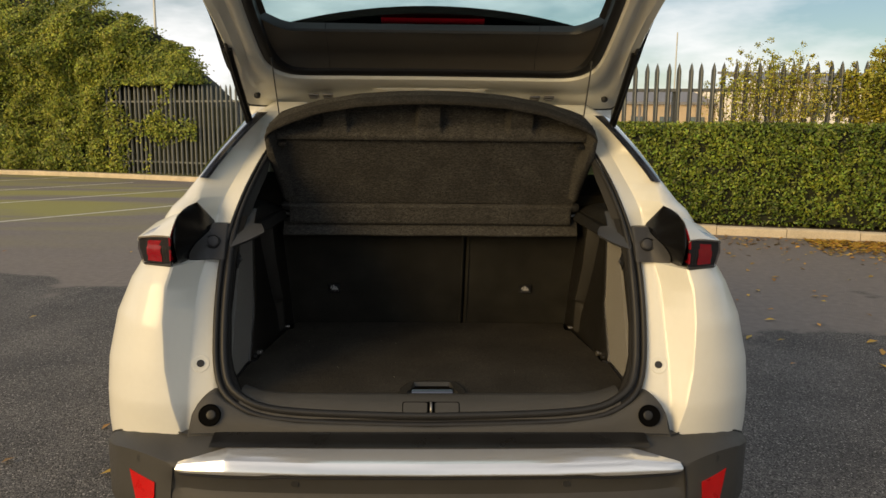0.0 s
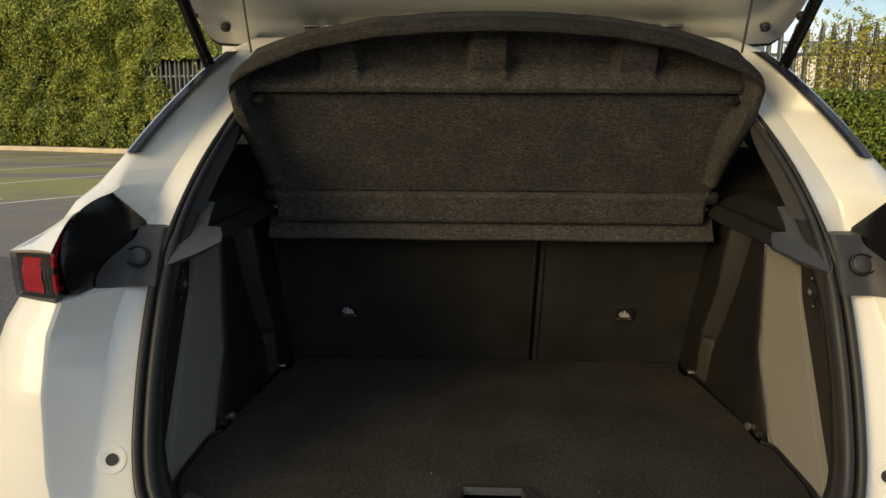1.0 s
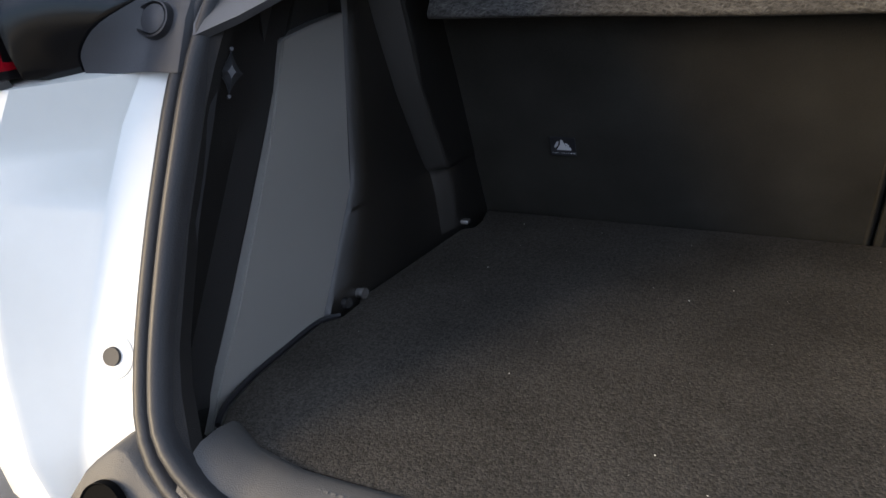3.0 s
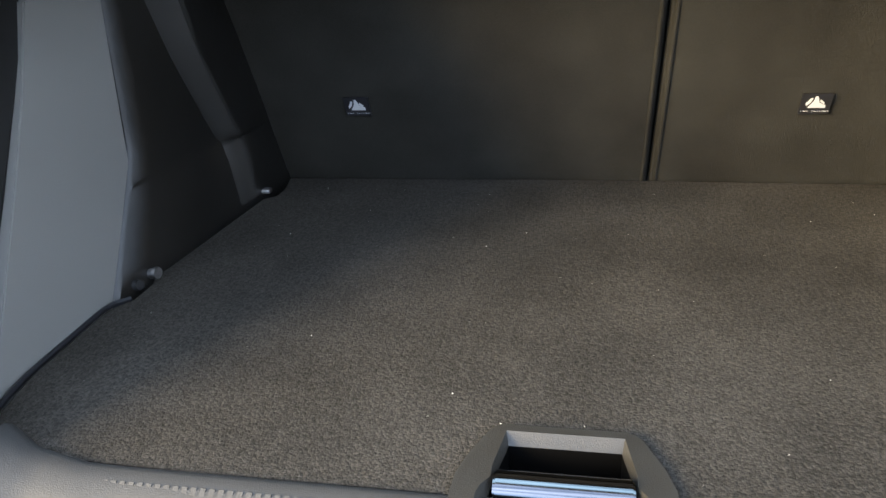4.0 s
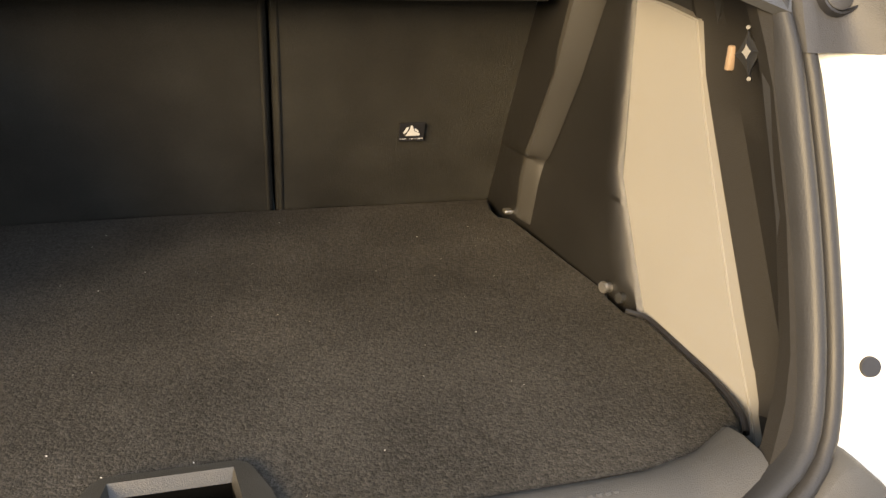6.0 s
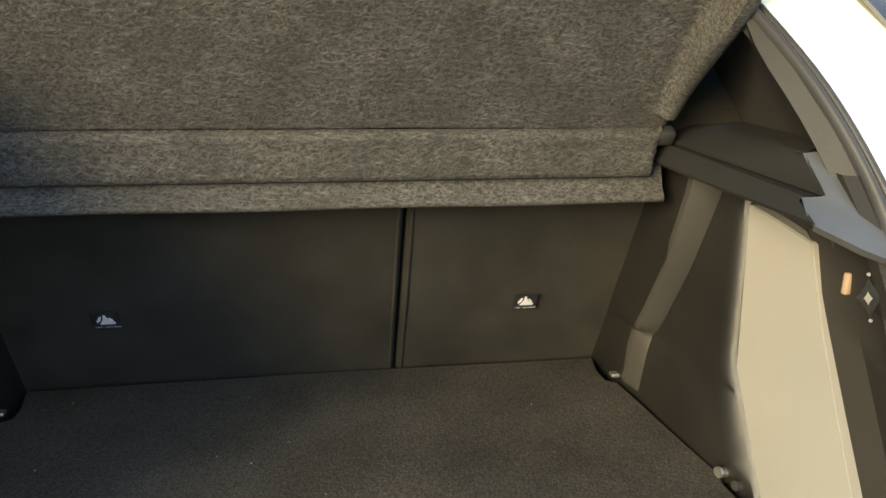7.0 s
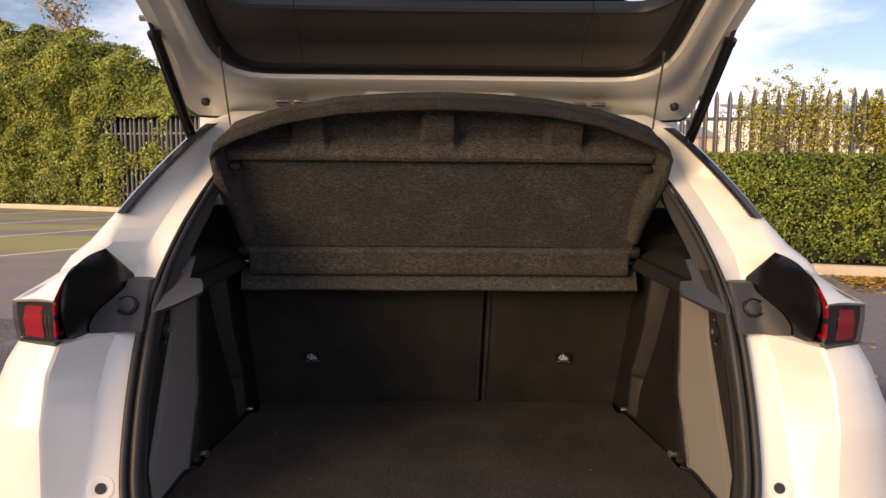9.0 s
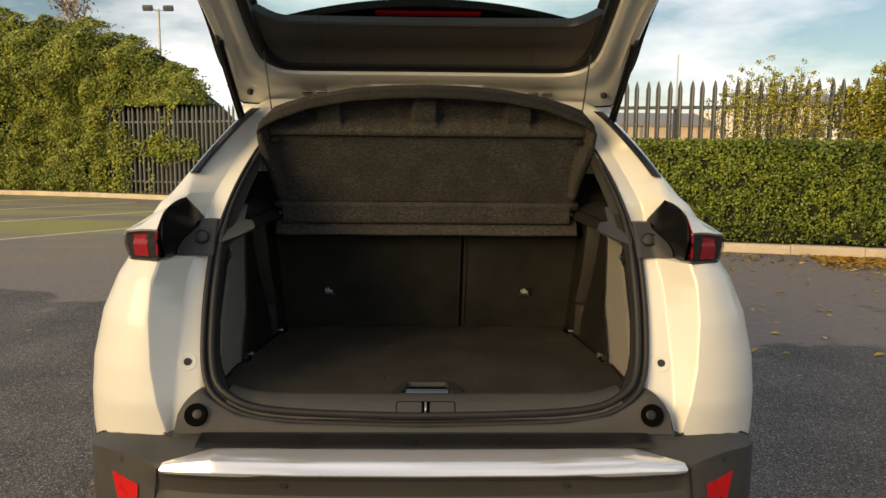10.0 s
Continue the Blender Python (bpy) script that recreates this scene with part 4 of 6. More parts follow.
# ---- boot interior ----
def boot_lining(s):
    # grey flush panel beside the load floor
    bm = bmesh.new()
    loop = [(0.552, 2.465, 0.700), (0.5555, 2.492, 0.736), (0.560, 2.598, 0.890), (0.562, 2.624, 1.118), (0.567, 2.560, 1.110), (0.569, 2.498, 1.100), (0.568, 2.456, 1.010), (0.566, 2.404, 0.920), (0.563, 2.341, 0.820), (0.559, 2.284, 0.746), (0.557, 2.256, 0.700)]
    slab(bm, [mirror(p, s) for p in loop], Vector((0.02 * s, 0, 0)))
    bmesh.ops.bevel(bm, geom=[e for e in bm.edges if len(e.link_faces) == 2 and e.calc_face_angle() > 0.8], offset=0.0016, segments=2, affect="EDGES")
    part("side_panel", bm, PANEL, car, "smooth grey boot side panel", smooth=30)
    # dark lining from that panel forward to the seat, with a raised rib
    rows = []
    table = [
        (0.70, 0.550, 2.470, 0.537, 2.560, 0.524, 2.700, 0.517, 2.802, 0.511, 2.842, 0.506, 2.885, 0.500, 3.02),
        (0.745, 0.551, 2.494, 0.538, 2.565, 0.525, 2.700, 0.519, 2.802, 0.511, 2.842, 0.505, 2.885, 0.500, 2.99),
        (0.82, 0.555, 2.548, 0.543, 2.600, 0.532, 2.720, 0.527, 2.800, 0.511, 2.836, 0.504, 2.888, 0.500, 2.95),
        (0.856, 0.556, 2.574, 0.547, 2.620, 0.539, 2.722, 0.533, 2.797, 0.512, 2.826, 0.503, 2.885, 0.500, 2.93),
        (0.866, 0.556, 2.581, 0.548, 2.622, 0.542, 2.720, 0.536, 2.788, 0.504, 2.801, 0.500, 2.862, 0.500, 2.925),
        (0.90, 0.558, 2.602, 0.550, 2.635, 0.545, 2.712, 0.539, 2.770, 0.506, 2.784, 0.500, 2.850, 0.500, 2.91),
        (1.00, 0.560, 2.614, 0.554, 2.645, 0.550, 2.690, 0.546, 2.722, 0.511, 2.738, 0.504, 2.805, 0.500, 2.86),
        (1.12, 0.562, 2.626, 0.558, 2.652, 0.556, 2.666, 0.553, 2.678, 0.512, 2.694, 0.507, 2.765, 0.500, 2.81),
        (1.16, 0.562, 2.628, 0.559, 2.652, 0.557, 2.662, 0.554, 2.670, 0.512, 2.686, 0.507, 2.755, 0.500, 2.80),
    ]
    bm = bmesh.new()
    for z in [0.70, 0.745, *np.linspace(0.77, 0.845, 4), 0.856, 0.8605, 0.866, 0.880, 0.90, *np.linspace(0.93, 1.16, 8)]:
        v = lerp_table(table, z)
        rows.append([(s * (v[0] + 0.022), v[1] - 0.001, z), (s * (v[0] + 0.0035), v[1] + 0.0005, z)] + [(s * (v[k] - (0.002 if k == 0 else 0)), v[k + 1] + (0.006 if k == 0 else 0), z) for k in range(0, 14, 2)])
    grid(bm, rows)
    rib = bmesh.new()
    strips = []
    for z in (0.750, 0.780, 0.820, 0.848, 0.8555, 0.8615, 0.868, 0.880, 0.90, 0.93, 0.96, 1.00, 1.04, 1.08, 1.12, 1.15):
        v = lerp_table(table, z)
        o, i = Vector((s * v[6], v[7], z)), Vector((s * v[8], v[9], z))
        e = 0.0022
        strips.append([o + Vector((0, 0.004, 0)), o.lerp(i, 0.03) + Vector((0, -e * 0.6, 0)), o.lerp(i, 0.14) + Vector((0, -e, 0)), o.lerp(i, 0.5) + Vector((0, -e * 1.3, 0)), o.lerp(i, 0.86) + Vector((0, -e, 0)), o.lerp(i, 0.97) + Vector((-s * e * 0.5, -e * 0.5, 0)), i + Vector((-s * e * 0.4, 0.010, 0))])
    grid(rib, strips)
    lining = part("boot_lining", bm, SIDE, car, "dark moulded boot side lining", smooth=38)
    part("lining_rib", rib, RIBP, lining, "raised grey rib sweeping down the lining", smooth=50)
    # lining between the panel's rear edge and the seal
    bm = bmesh.new()
    rows = []
    for z in np.linspace(0.70, 1.20, 15):
        yr = 2.282 + (z - 0.742) * 0.615
        xi = float(np.interp(z, [0.70, 0.76, 0.80, 0.845, 0.95, 1.07, 1.2], [0.46, 0.498, 0.522, 0.536, 0.545, 0.545, 0.524]))
        ya = ap_y(z)
        wide = max(0.0, min(1.0, (z - 0.69) / 0.04))
        rows.append([(s * (xi + 0.03), ya + 0.004, z), (s * (xi + 0.012), ya - 0.002, z), (s * xi, ya + 0.006, z), (s * (xi + 0.002), ya + 0.024, z), (s * (xi + (0.586 - xi) * wide * 0.6), ya + 0.03 + 0.01 * wide, z), (s * (xi + (0.588 - xi) * wide), max(ya + 0.045, yr - 0.03 * wide), z), (s * (0.574 if z > 0.75 else 0.565), max(yr + 0.004, ya + 0.06), z), (s * 0.60, yr + 0.06, z)])
    grid(bm, rows)
    part("pillar_lining", bm, EDGING, car, "dark boot pillar lining", smooth=40)
    # upper pillar trim beside the shelf: a narrow rear face, then a panel running forward
    bm = bmesh.new()
    rows = []
    for z in np.linspace(1.15, 1.50, 15):
        xi = float(np.interp(z, [1.15, 1.187, 1.286, 1.386, 1.45, 1.50], [0.550, 0.543, 0.517, 0.481, 0.444, 0.39]))
        fold = 0.019 * max(0.0, min(1.0, (1.37 - z) / 0.06))
        ya = ap_y(z)
        rows.append([(s * (xi + 0.004), ya - 0.004, z), (s * xi, ya + 0.002, z), (s * (xi - fold), ya + 0.004 + fold, z), (s * (xi - fold + 0.003), ya + 0.010 + fold, z), (s * (xi + 0.022), ya + 0.085, z), (s * (xi + 0.042), ya + 0.17, z), (s * (xi + 0.060), ya + 0.30, z), (s * (xi + 0.12), ya + 0.31, z)])
    grid(bm, rows)
    part("upper_pillar_trim", bm, UPTRIM, car, "dark grey upper pillar trim", smooth=30)
    # bracket that carries the shelf: y, then x, z of the lower edge, the ledge, and the pad's foot and top
    secs = [
        (2.420, 0.470, 1.158, 0.488, 1.176, 0.505, 1.178, 0.508, 1.217),
        (2.520, 0.469, 1.157, 0.486, 1.179, 0.499, 1.181, 0.512, 1.216),
        (2.620, 0.468, 1.157, 0.483, 1.182, 0.492, 1.184, 0.517, 1.213),
        (2.715, 0.468, 1.158, 0.480, 1.185, 0.486, 1.187, 0.523, 1.210),
        (2.760, 0.478, 1.164, 0.488, 1.185, 0.494, 1.187, 0.524, 1.203),
    ]
    bm = bmesh.new()
    rows = []
    for k, (y, xb, zb, xl, zl, xp, zp, xt, zt) in enumerate(secs):
        b = -0.050 if k == 0 else 0.0
        rows.append([(s * (0.592 if k else 0.500), y + b, zb - 0.006), (s * (xb + 0.012), y + b, zb - 0.004), (s * (xb + 0.002), y + b, zb - 0.001), (s * xb, y + b, zb + 0.003), (s * (xl - 0.002), y, zl - 0.004), (s * (xl + 0.002), y, zl), (s * (xp + 0.03), y, zp)])
    grid(bm, rows)
    bm.faces.new([bm.verts.new(p) for p in rows[-1]])
    br = part("shelf_bracket", bm, BRFACE, car, "dark plastic bracket carrying the shelf", smooth=30)
    bm = bmesh.new()
    rows = []
    for k, (y, xb, zb, xl, zl, xp, zp, xt, zt) in enumerate(secs):
        b = 0.036 if k == 0 else 0.0
        f = -0.012 if k == 0 else 0.0
        rows.append([(s * (xp + 0.02), y + f, zp - 0.002), (s * (xp + 0.001), y + f, zp), (s * xp, y + f, zp + 0.004), (s * (xp * 0.35 + xt * 0.65), y + (f + b * 2) / 3, zp * 0.3 + zt * 0.7), (s * (xt + 0.002), y + b, zt - 0.001), (s * (xt + 0.014), y + b, zt + 0.003), (s * 0.592, y + b, zt + 0.006)])
    grid(bm, rows)
    bm.faces.new([bm.verts.new(p) for p in rows[-1]])
    part("rubber_pad", bm, BRFACE, br, "black pad on the bracket", smooth=30)
    # the grey end slopes down from the pad to the seal
    bm = bmesh.new()
    top = [(0.5075, 2.456, 1.2155), (0.530, 2.444, 1.219), (0.556, 2.436, 1.222)]
    rows = [
        top,
        [(0.5060, 2.432, 1.196), (0.530, 2.420, 1.197), (0.558, 2.412, 1.198)],
        [(0.5050, 2.409, 1.1785), (0.530, 2.396, 1.175), (0.559, 2.388, 1.174)],
        [(0.4870, 2.4185, 1.1755), (0.527, 2.384, 1.164), (0.560, 2.366, 1.157)],
        [(0.4735, 2.388, 1.1645), (0.520, 2.360, 1.146), (0.560, 2.342, 1.132)],
        [(0.4690, 2.370, 1.1590), (0.512, 2.350, 1.1385), (0.556, 2.334, 1.122)],
        [(0.4720, 2.374, 1.1520), (0.514, 2.356, 1.1315), (0.558, 2.342, 1.115)],
    ]
    rows = [[mirror(p, s) for p in r] for r in rows]
    grid(bm, [[(p[0], p[1] + 0.02, p[2] - 0.002) for p in rows[0]]] + rows + [[(p[0], p[1] + 0.03, p[2] + 0.01) for p in rows[-1]]])
    part("bracket_end", bm, BRACKET, br, "smooth grey end of the bracket", smooth=30)
    bm = bmesh.new()
    box(bm, (s * 0.588, 2.60, 0.94), (0.008, 0.24, 0.46))
    part("lining_backing", bm, BLACK, car)
    # pivot pin
    bm = bmesh.new()
    rod(bm, (s * 0.450, 2.742, 1.168), (s * 0.492, 2.742, 1.170), 0.006, 0.006, 12)
    part("pivot_pin", bm, STEEL, br, "small bright pivot pin")
    # bag hook on the pillar: a four-sided dark stud on a small plate
    n = Vector((-s * 0.72, -0.66, 0.2)).normalized()
    o = Vector((s * 0.541, 2.362, 1.083))
    up = Vector((0, 0.30, 0.95))
    up = (up - n * up.dot(n)).normalized()
    wd = up.cross(n).normalized()
    bm = bmesh.new()
    rim = []
    for k in range(24):
        a = k * math.tau / 24
        r = 1.0 / (abs(math.cos(a)) ** 0.8 + abs(math.sin(a)) ** 0.8) ** 1.25
        rim.append((math.cos(a) * r * 0.0125, math.sin(a) * r * 0.0215))
    rows = [[o + wd * x * f + up * y * f + n * d for x, y in rim] for f, d in ((1.0, -0.004), (1.0, 0.002), (0.62, 0.006), (0.40, 0.012), (0.34, 0.013))]
    vs = grid(bm, rows, wrap=True)
    bm.faces.new(vs[-1])
    hook = part("bag_hook", bm, HOOKP, car, "small dark four-pointed bag hook", smooth=30)
    for k in (-1, 1):
        bm = bmesh.new()
        rod(bm, o + up * 0.0235 * k - n * 0.004, o + up * 0.0235 * k + n * 0.0015, 0.0024, 0.0020, 10)
        part("hook_rivet", bm, HOOKP, hook)
    if s > 0:
        bm = bmesh.new()
        box(bm, (0.5845, 2.448, 1.066), (0.008, 0.008, 0.026), 0.002)
        part("boot_lamp_lens", bm, LENS, car, "small pale boot lamp lens")
    # lashing eyes at the floor's edge
    bm = bmesh.new()
    rod(bm, (s * 0.546, 2.560, 0.748), (s * 0.531, 2.557, 0.752), 0.0075, 0.0065, 14)
    rod(bm, (s * 0.531, 2.557, 0.752), (s * 0.527, 2.556, 0.752), 0.0085, 0.0075, 14)
    ey = part("lashing_eye", bm, STEEL, car, "bright metal lashing eye")
    bm = bmesh.new()
    rod(bm, (s * 0.548, 2.530, 0.747), (s * 0.537, 2.528, 0.749), 0.008, 0.007, 12)
    part("eye_stop", bm, BLACK, ey)
    bm = bmesh.new()
    box(bm, (s * 0.508, 2.866, 0.752), (0.026, 0.016, 0.008), 0.003)
    part("lashing_hook", bm, STEEL, car, "small worn metal hook")


def seat_point(x, z, out=0.0):
    y = 2.903 - (z - 0.882) * 0.469
    return Vector((x, y - out * 0.905, z - out * 0.425))


def rear_seats():
    for a, b, lx in ((-0.64, 0.1202, -0.341), (0.1238, 0.64, 0.341)):
        bm = bmesh.new()
        rows = []
        xs = [a, a + 0.0025, a + 0.010, *np.linspace(a + 0.04, b - 0.04, 14), b - 0.012, b - 0.003, b]
        zs = [0.69, *np.linspace(0.71, 1.22, 16), 1.235, 1.24]
        for z in zs:
            rows.append([seat_point(x, z, (-0.008 if x in (a, b) else -0.0025 if k in (1, len(xs) - 2) else 0.0) - (0.02 if z == 1.24 else 0) + 0.0015 * math.sin(x * 23 + z * 9)) for k, x in enumerate(xs)])
        front = grid(bm, rows)
        for side in (0, -1):
            grid(bm, [[r[side] for r in rows], [r[side] + Vector((0, 0.10, 0.05)) for r in rows]])
        grid(bm, [rows[-1], [p + Vector((0, 0.10, 0.05)) for p in rows[-1]]])
        bmesh.ops.remove_doubles(bm, verts=bm.verts, dist=1e-4)
        seat = part("seat_back", bm, SEATB, car, "black lined back of the folding rear seat", smooth=40)
        bm = bmesh.new()
        edge = b - 0.004 if b < 0.3 else a + 0.004
        tube(bm, [seat_point(edge + (0.005 if b > 0.3 else -0.004), z, -0.0005) for z in np.linspace(0.70, 1.22, 24)], 0.0032, 8)
        part("piping", bm, SEATB, seat, "raised seam along the split")
        # child seat anchor label
        n = seat_point(0, 0.9, 1) - seat_point(0, 0.9, 0)
        bm = bmesh.new()
        slab(bm, [seat_point(lx + x, 0.887 + z, 0.003) for x, z in ((-0.0205, -0.0165), (0.0205, -0.0165), (0.0205, 0.0165), (-0.0205, 0.0165))], n * 0.002)
        lab = part("anchor_label", bm, LABEL, seat, "black label with white child seat sign")
        for k, lp in enumerate(([(-0.010, -0.006), (0.013, -0.006), (0.013, -0.002), (0.004, 0.002), (0.0, 0.012), (-0.003, 0.012), (-0.004, 0.004)], [(-0.013, -0.003), (-0.008, 0.002), (-0.006, 0.009), (-0.009, 0.009), (-0.014, 0.0)], [(0.004, 0.004), (0.010, 0.0), (0.011, 0.002), (0.005, 0.007)])):
            bm = bmesh.new()
            slab(bm, [seat_point(lx + x, 0.888 + z, 0.0055) for x, z in lp], n * 0.001)
            part("sign", bm, WHITE, lab)
        cu = bpy.data.curves.new("words", "FONT")
        cu.body, cu.size, cu.align_x = "TOP TETHER", 0.0068, "CENTER"
        tmp = bpy.data.objects.new("words", cu)
        me = bpy.data.meshes.new_from_object(tmp)
        bpy.data.objects.remove(tmp)
        z0 = 0.8755
        me.transform(Matrix.Translation(seat_point(lx, z0, 0.0062)) @ Matrix.Rotation(math.atan2(0.905, 0.425), 4, "X"))
        link("words", me, WHITE, lab, "words TOP TETHER")


def rounded(bm, m, w, h, r, thick):
    """A flat plate with round corners, its face at the top of m's local z."""
    loop = []
    for cx, cy, a0 in ((1, 1, 0), (-1, 1, 90), (-1, -1, 180), (1, -1, 270)):
        loop += [(cx * (w / 2 - r) + r * math.cos(radians(a0 + k * 22.5)), cy * (h / 2 - r) + r * math.sin(radians(a0 + k * 22.5))) for k in range(5)]
    rim = [[m @ Vector((x * (1 - d / w), y * (1 - d / h), z)) for x, y in loop] for d, z in ((0, -thick), (0, -0.0004), (0.0008, 0))]
    vs = grid(bm, rim, wrap=True)
    bm.faces.new(vs[-1])


def boot_sill():
    bm = bmesh.new()
    rows = []
    for x in np.linspace(-0.50, 0.50, 101):
        a = abs(x)
        up = float(np.interp(a, [0, 0.36, 0.44, 0.50], [0.0, 0.002, 0.014, 0.040]))
        fwd = float(np.interp(a, [0, 0.40, 0.46, 0.50], [0.0, 0.0, 0.012, 0.034]))
        rows.append([(x, 2.230 + fwd, 0.720), (x, 2.211 + fwd, 0.7460 + up * 0.2), (x, 2.203 + fwd, 0.7482 + up * 0.3), (x, 2.189 + fwd * 0.8, 0.7462 + up * 0.5), (x, 2.170 + fwd * 0.6, 0.7352 + up * 0.8), (x, 2.150 + fwd * 0.4, 0.717 + up), (x, 2.140 + fwd * 0.3, 0.700 + up)])
    grid(bm, rows)
    sill = part("boot_sill", bm, PLASTIC, car, "grey ribbed plastic boot sill", smooth=40)
    bm = bmesh.new()
    for k in range(96):
        x = -0.38 + 0.76 * k / 95
        if abs(x) < 0.105:
            continue
        box(bm, (0, 0, 0), (0.0048, 0.024, 0.0010), 0.0, Matrix.Translation((x, 2.1815, 0.7422)) @ Matrix.Rotation(0.52, 4, "X"))
    part("ribs", bm, PLASTIC, sill, "row of fine ribs")["kind"] = "stuff"
    # flush latch covers, each in a black joint
    tilt = Matrix.Translation((0, 2.1585, 0.7255)) @ Matrix.Rotation(0.72, 4, "X")
    for s in (-1, 1):
        bm = bmesh.new()
        rounded(bm, tilt @ Matrix.Translation((s * 0.0410, 0, 0.0008)), 0.0690, 0.0345, 0.0065, 0.004)
        joint = part("latch_joint", bm, VOID, sill, "black joint round the latch cover")
        bm = bmesh.new()
        rounded(bm, tilt @ Matrix.Translation((s * 0.0415, 0, 0.0014)), 0.0630, 0.0295, 0.0055, 0.004)
        part("latch_cover", bm, PLASTIC, joint, "rounded latch cover flap")
    bm = bmesh.new()
    rounded(bm, tilt @ Matrix.Translation((0, 0, 0.0017)), 0.0200, 0.0345, 0.002, 0.005)
    lt = part("latch", bm, VOID, sill, "dark latch slot")
    bm = bmesh.new()
    tube(bm, spline([tilt @ Vector(p) for p in ((0, 0.012, 0.000), (0, 0.010, 0.0065), (0, -0.008, 0.0075), (0, -0.014, 0.000))], 12), 0.0030, 8)
    part("striker", bm, STEEL, lt, "bare steel striker loop")


def load_floor():
    fl = empty("load_floor", "dark grey carpeted boot floor board with pull handle", "boot floor")
    half = [(0.0, 2.210), (0.30, 2.210), (0.445, 2.213), (0.49, 2.222), (0.525, 2.245), (0.540, 2.275), (0.550, 2.33), (0.5505, 2.47), (0.533, 2.498), (0.531, 2.545), (0.538, 2.56), (0.526, 2.66), (0.512, 2.79), (0.505, 2.85), (0.488, 2.862), (0.486, 2.90), (0.497, 2.955), (0.0, 2.962)]
    loop = half + [(-x, y) for x, y in half[-2:0:-1]]
    hole = [(-0.056, 2.215), (0.068, 2.215), (0.060, 2.29), (-0.048, 2.29)]
    bm = bmesh.new()
    slab(bm, [(x, y, 0.744) for x, y in loop], Vector((0, 0, -0.025)), [(x, y, 0.744) for x, y in hole])
    top = [e for e in bm.edges if all(v.co.z > 0.743 for v in e.verts) and len(e.link_faces) == 2 and e.calc_face_angle() > 1.0]
    bmesh.ops.bevel(bm, geom=top, offset=0.004, segments=2, affect="EDGES")
    part("carpet", bm, CARPET, fl, "dark grey carpet", smooth=40)
    for s in (-1, 1):
        # black tube draws the gap's darkness between carpet and side panel
        bm = bmesh.new()
        tube(bm, spline([(s * x, y, 0.7445) for x, y in ((0.534, 2.500), (0.5515, 2.476), (0.553, 2.40), (0.5515, 2.33), (0.542, 2.272), (0.527, 2.243))], 24), 0.0035, 6)
        part("edge_gap", bm, LABEL, fl, "black line for the dark gap along the carpet's edge")
    rnd = random.Random(8)
    bm = bmesh.new()
    for k in range(64):
        x, y = rnd.uniform(-0.5, 0.5), rnd.uniform(2.23, 2.92)
        a, r = rnd.uniform(0, 6.3), rnd.uniform(0.00025, 0.0006)
        q = [bm.verts.new((x + r * math.cos(a + i * 1.57) * (2.0 if i % 2 else 1.0), y + r * math.sin(a + i * 1.57), 0.7452 + 0.0003 * i)) for i in range(4)]
        bm.faces.new(q)
    part("lint", bm, LINT, fl, "pale specks of lint on the carpet")["kind"] = "stuff"
    # handle: tray with sloped rim and a bright roller bar
    bm = bmesh.new()
    def both(half):
        return [(0.0035 - x, y) for x, y in half] + [(0.0035 + x, y) for x, y in half[::-1]]

    outer = both([(0.0900, 2.201), (0.0898, 2.214), (0.0885, 2.234), (0.0815, 2.258), (0.0670, 2.290), (0.0620, 2.297), (0.0530, 2.301)])
    inner = both([(0.0680, 2.201), (0.0680, 2.212), (0.0650, 2.222), (0.0580, 2.232), (0.0580, 2.245), (0.0520, 2.280), (0.0505, 2.2900)])
    deep = both([(0.0600, 2.201), (0.0600, 2.212), (0.0590, 2.224), (0.0550, 2.234), (0.0550, 2.245), (0.0490, 2.274), (0.0480, 2.2815)])
    grid(bm, [[(x, y, 0.742) for x, y in outer], [(x * 0.985, y - 0.001, 0.7490) for x, y in outer], [(x, y, 0.7500) for x, y in inner], [(x, y, 0.7405) for x, y in deep]])
    tray = part("handle_tray", bm, TRAY, fl, "grey plastic handle tray", smooth=30)
    bm = bmesh.new()
    grid(bm, [[(x, y, 0.7402) for x, y in deep], [(x, y, 0.705) for x, y in deep]])
    part("recess_wall", bm, VOID, tray, "handle recess wall, its shade in the black colour")
    bm = bmesh.new()
    box(bm, (0.0035, 2.24, 0.7040), (0.125, 0.085, 0.003))
    part("tray_base", bm, VOID, tray, "handle recess bottom, its shade in the black colour")
    bm = bmesh.new()
    rod(bm, (-0.0520, 2.2310, 0.7375), (0.0590, 2.2310, 0.7375), 0.0160, 0.0160, 36)
    bmesh.ops.bevel(bm, geom=[e for e in bm.edges if len(e.link_faces) == 2 and e.calc_face_angle() > 1.2], offset=0.002, segments=2, affect="EDGES")
    part("handle_bar", bm, CHROME, tray, "polished dark metal handle bar", smooth=40)


# ---- parcel shelf: local x, v up along the board, w out of its face ----
def sh(x, v, w):
    return Vector((x, 2.574 - 0.5357 * v - 0.8443 * w, 1.408 + 0.8443 * v - 0.5357 * w))


SHELF_EDGE = [(0.470, -0.236), (0.471, -0.16), (0.474, -0.09), (0.487, -0.01), (0.494, 0.040), (0.486, 0.058), (0.464, 0.076), (0.430, 0.092), (0.337, 0.122), (0.216, 0.146), (0.10, 0.156), (0.0, 0.159)]


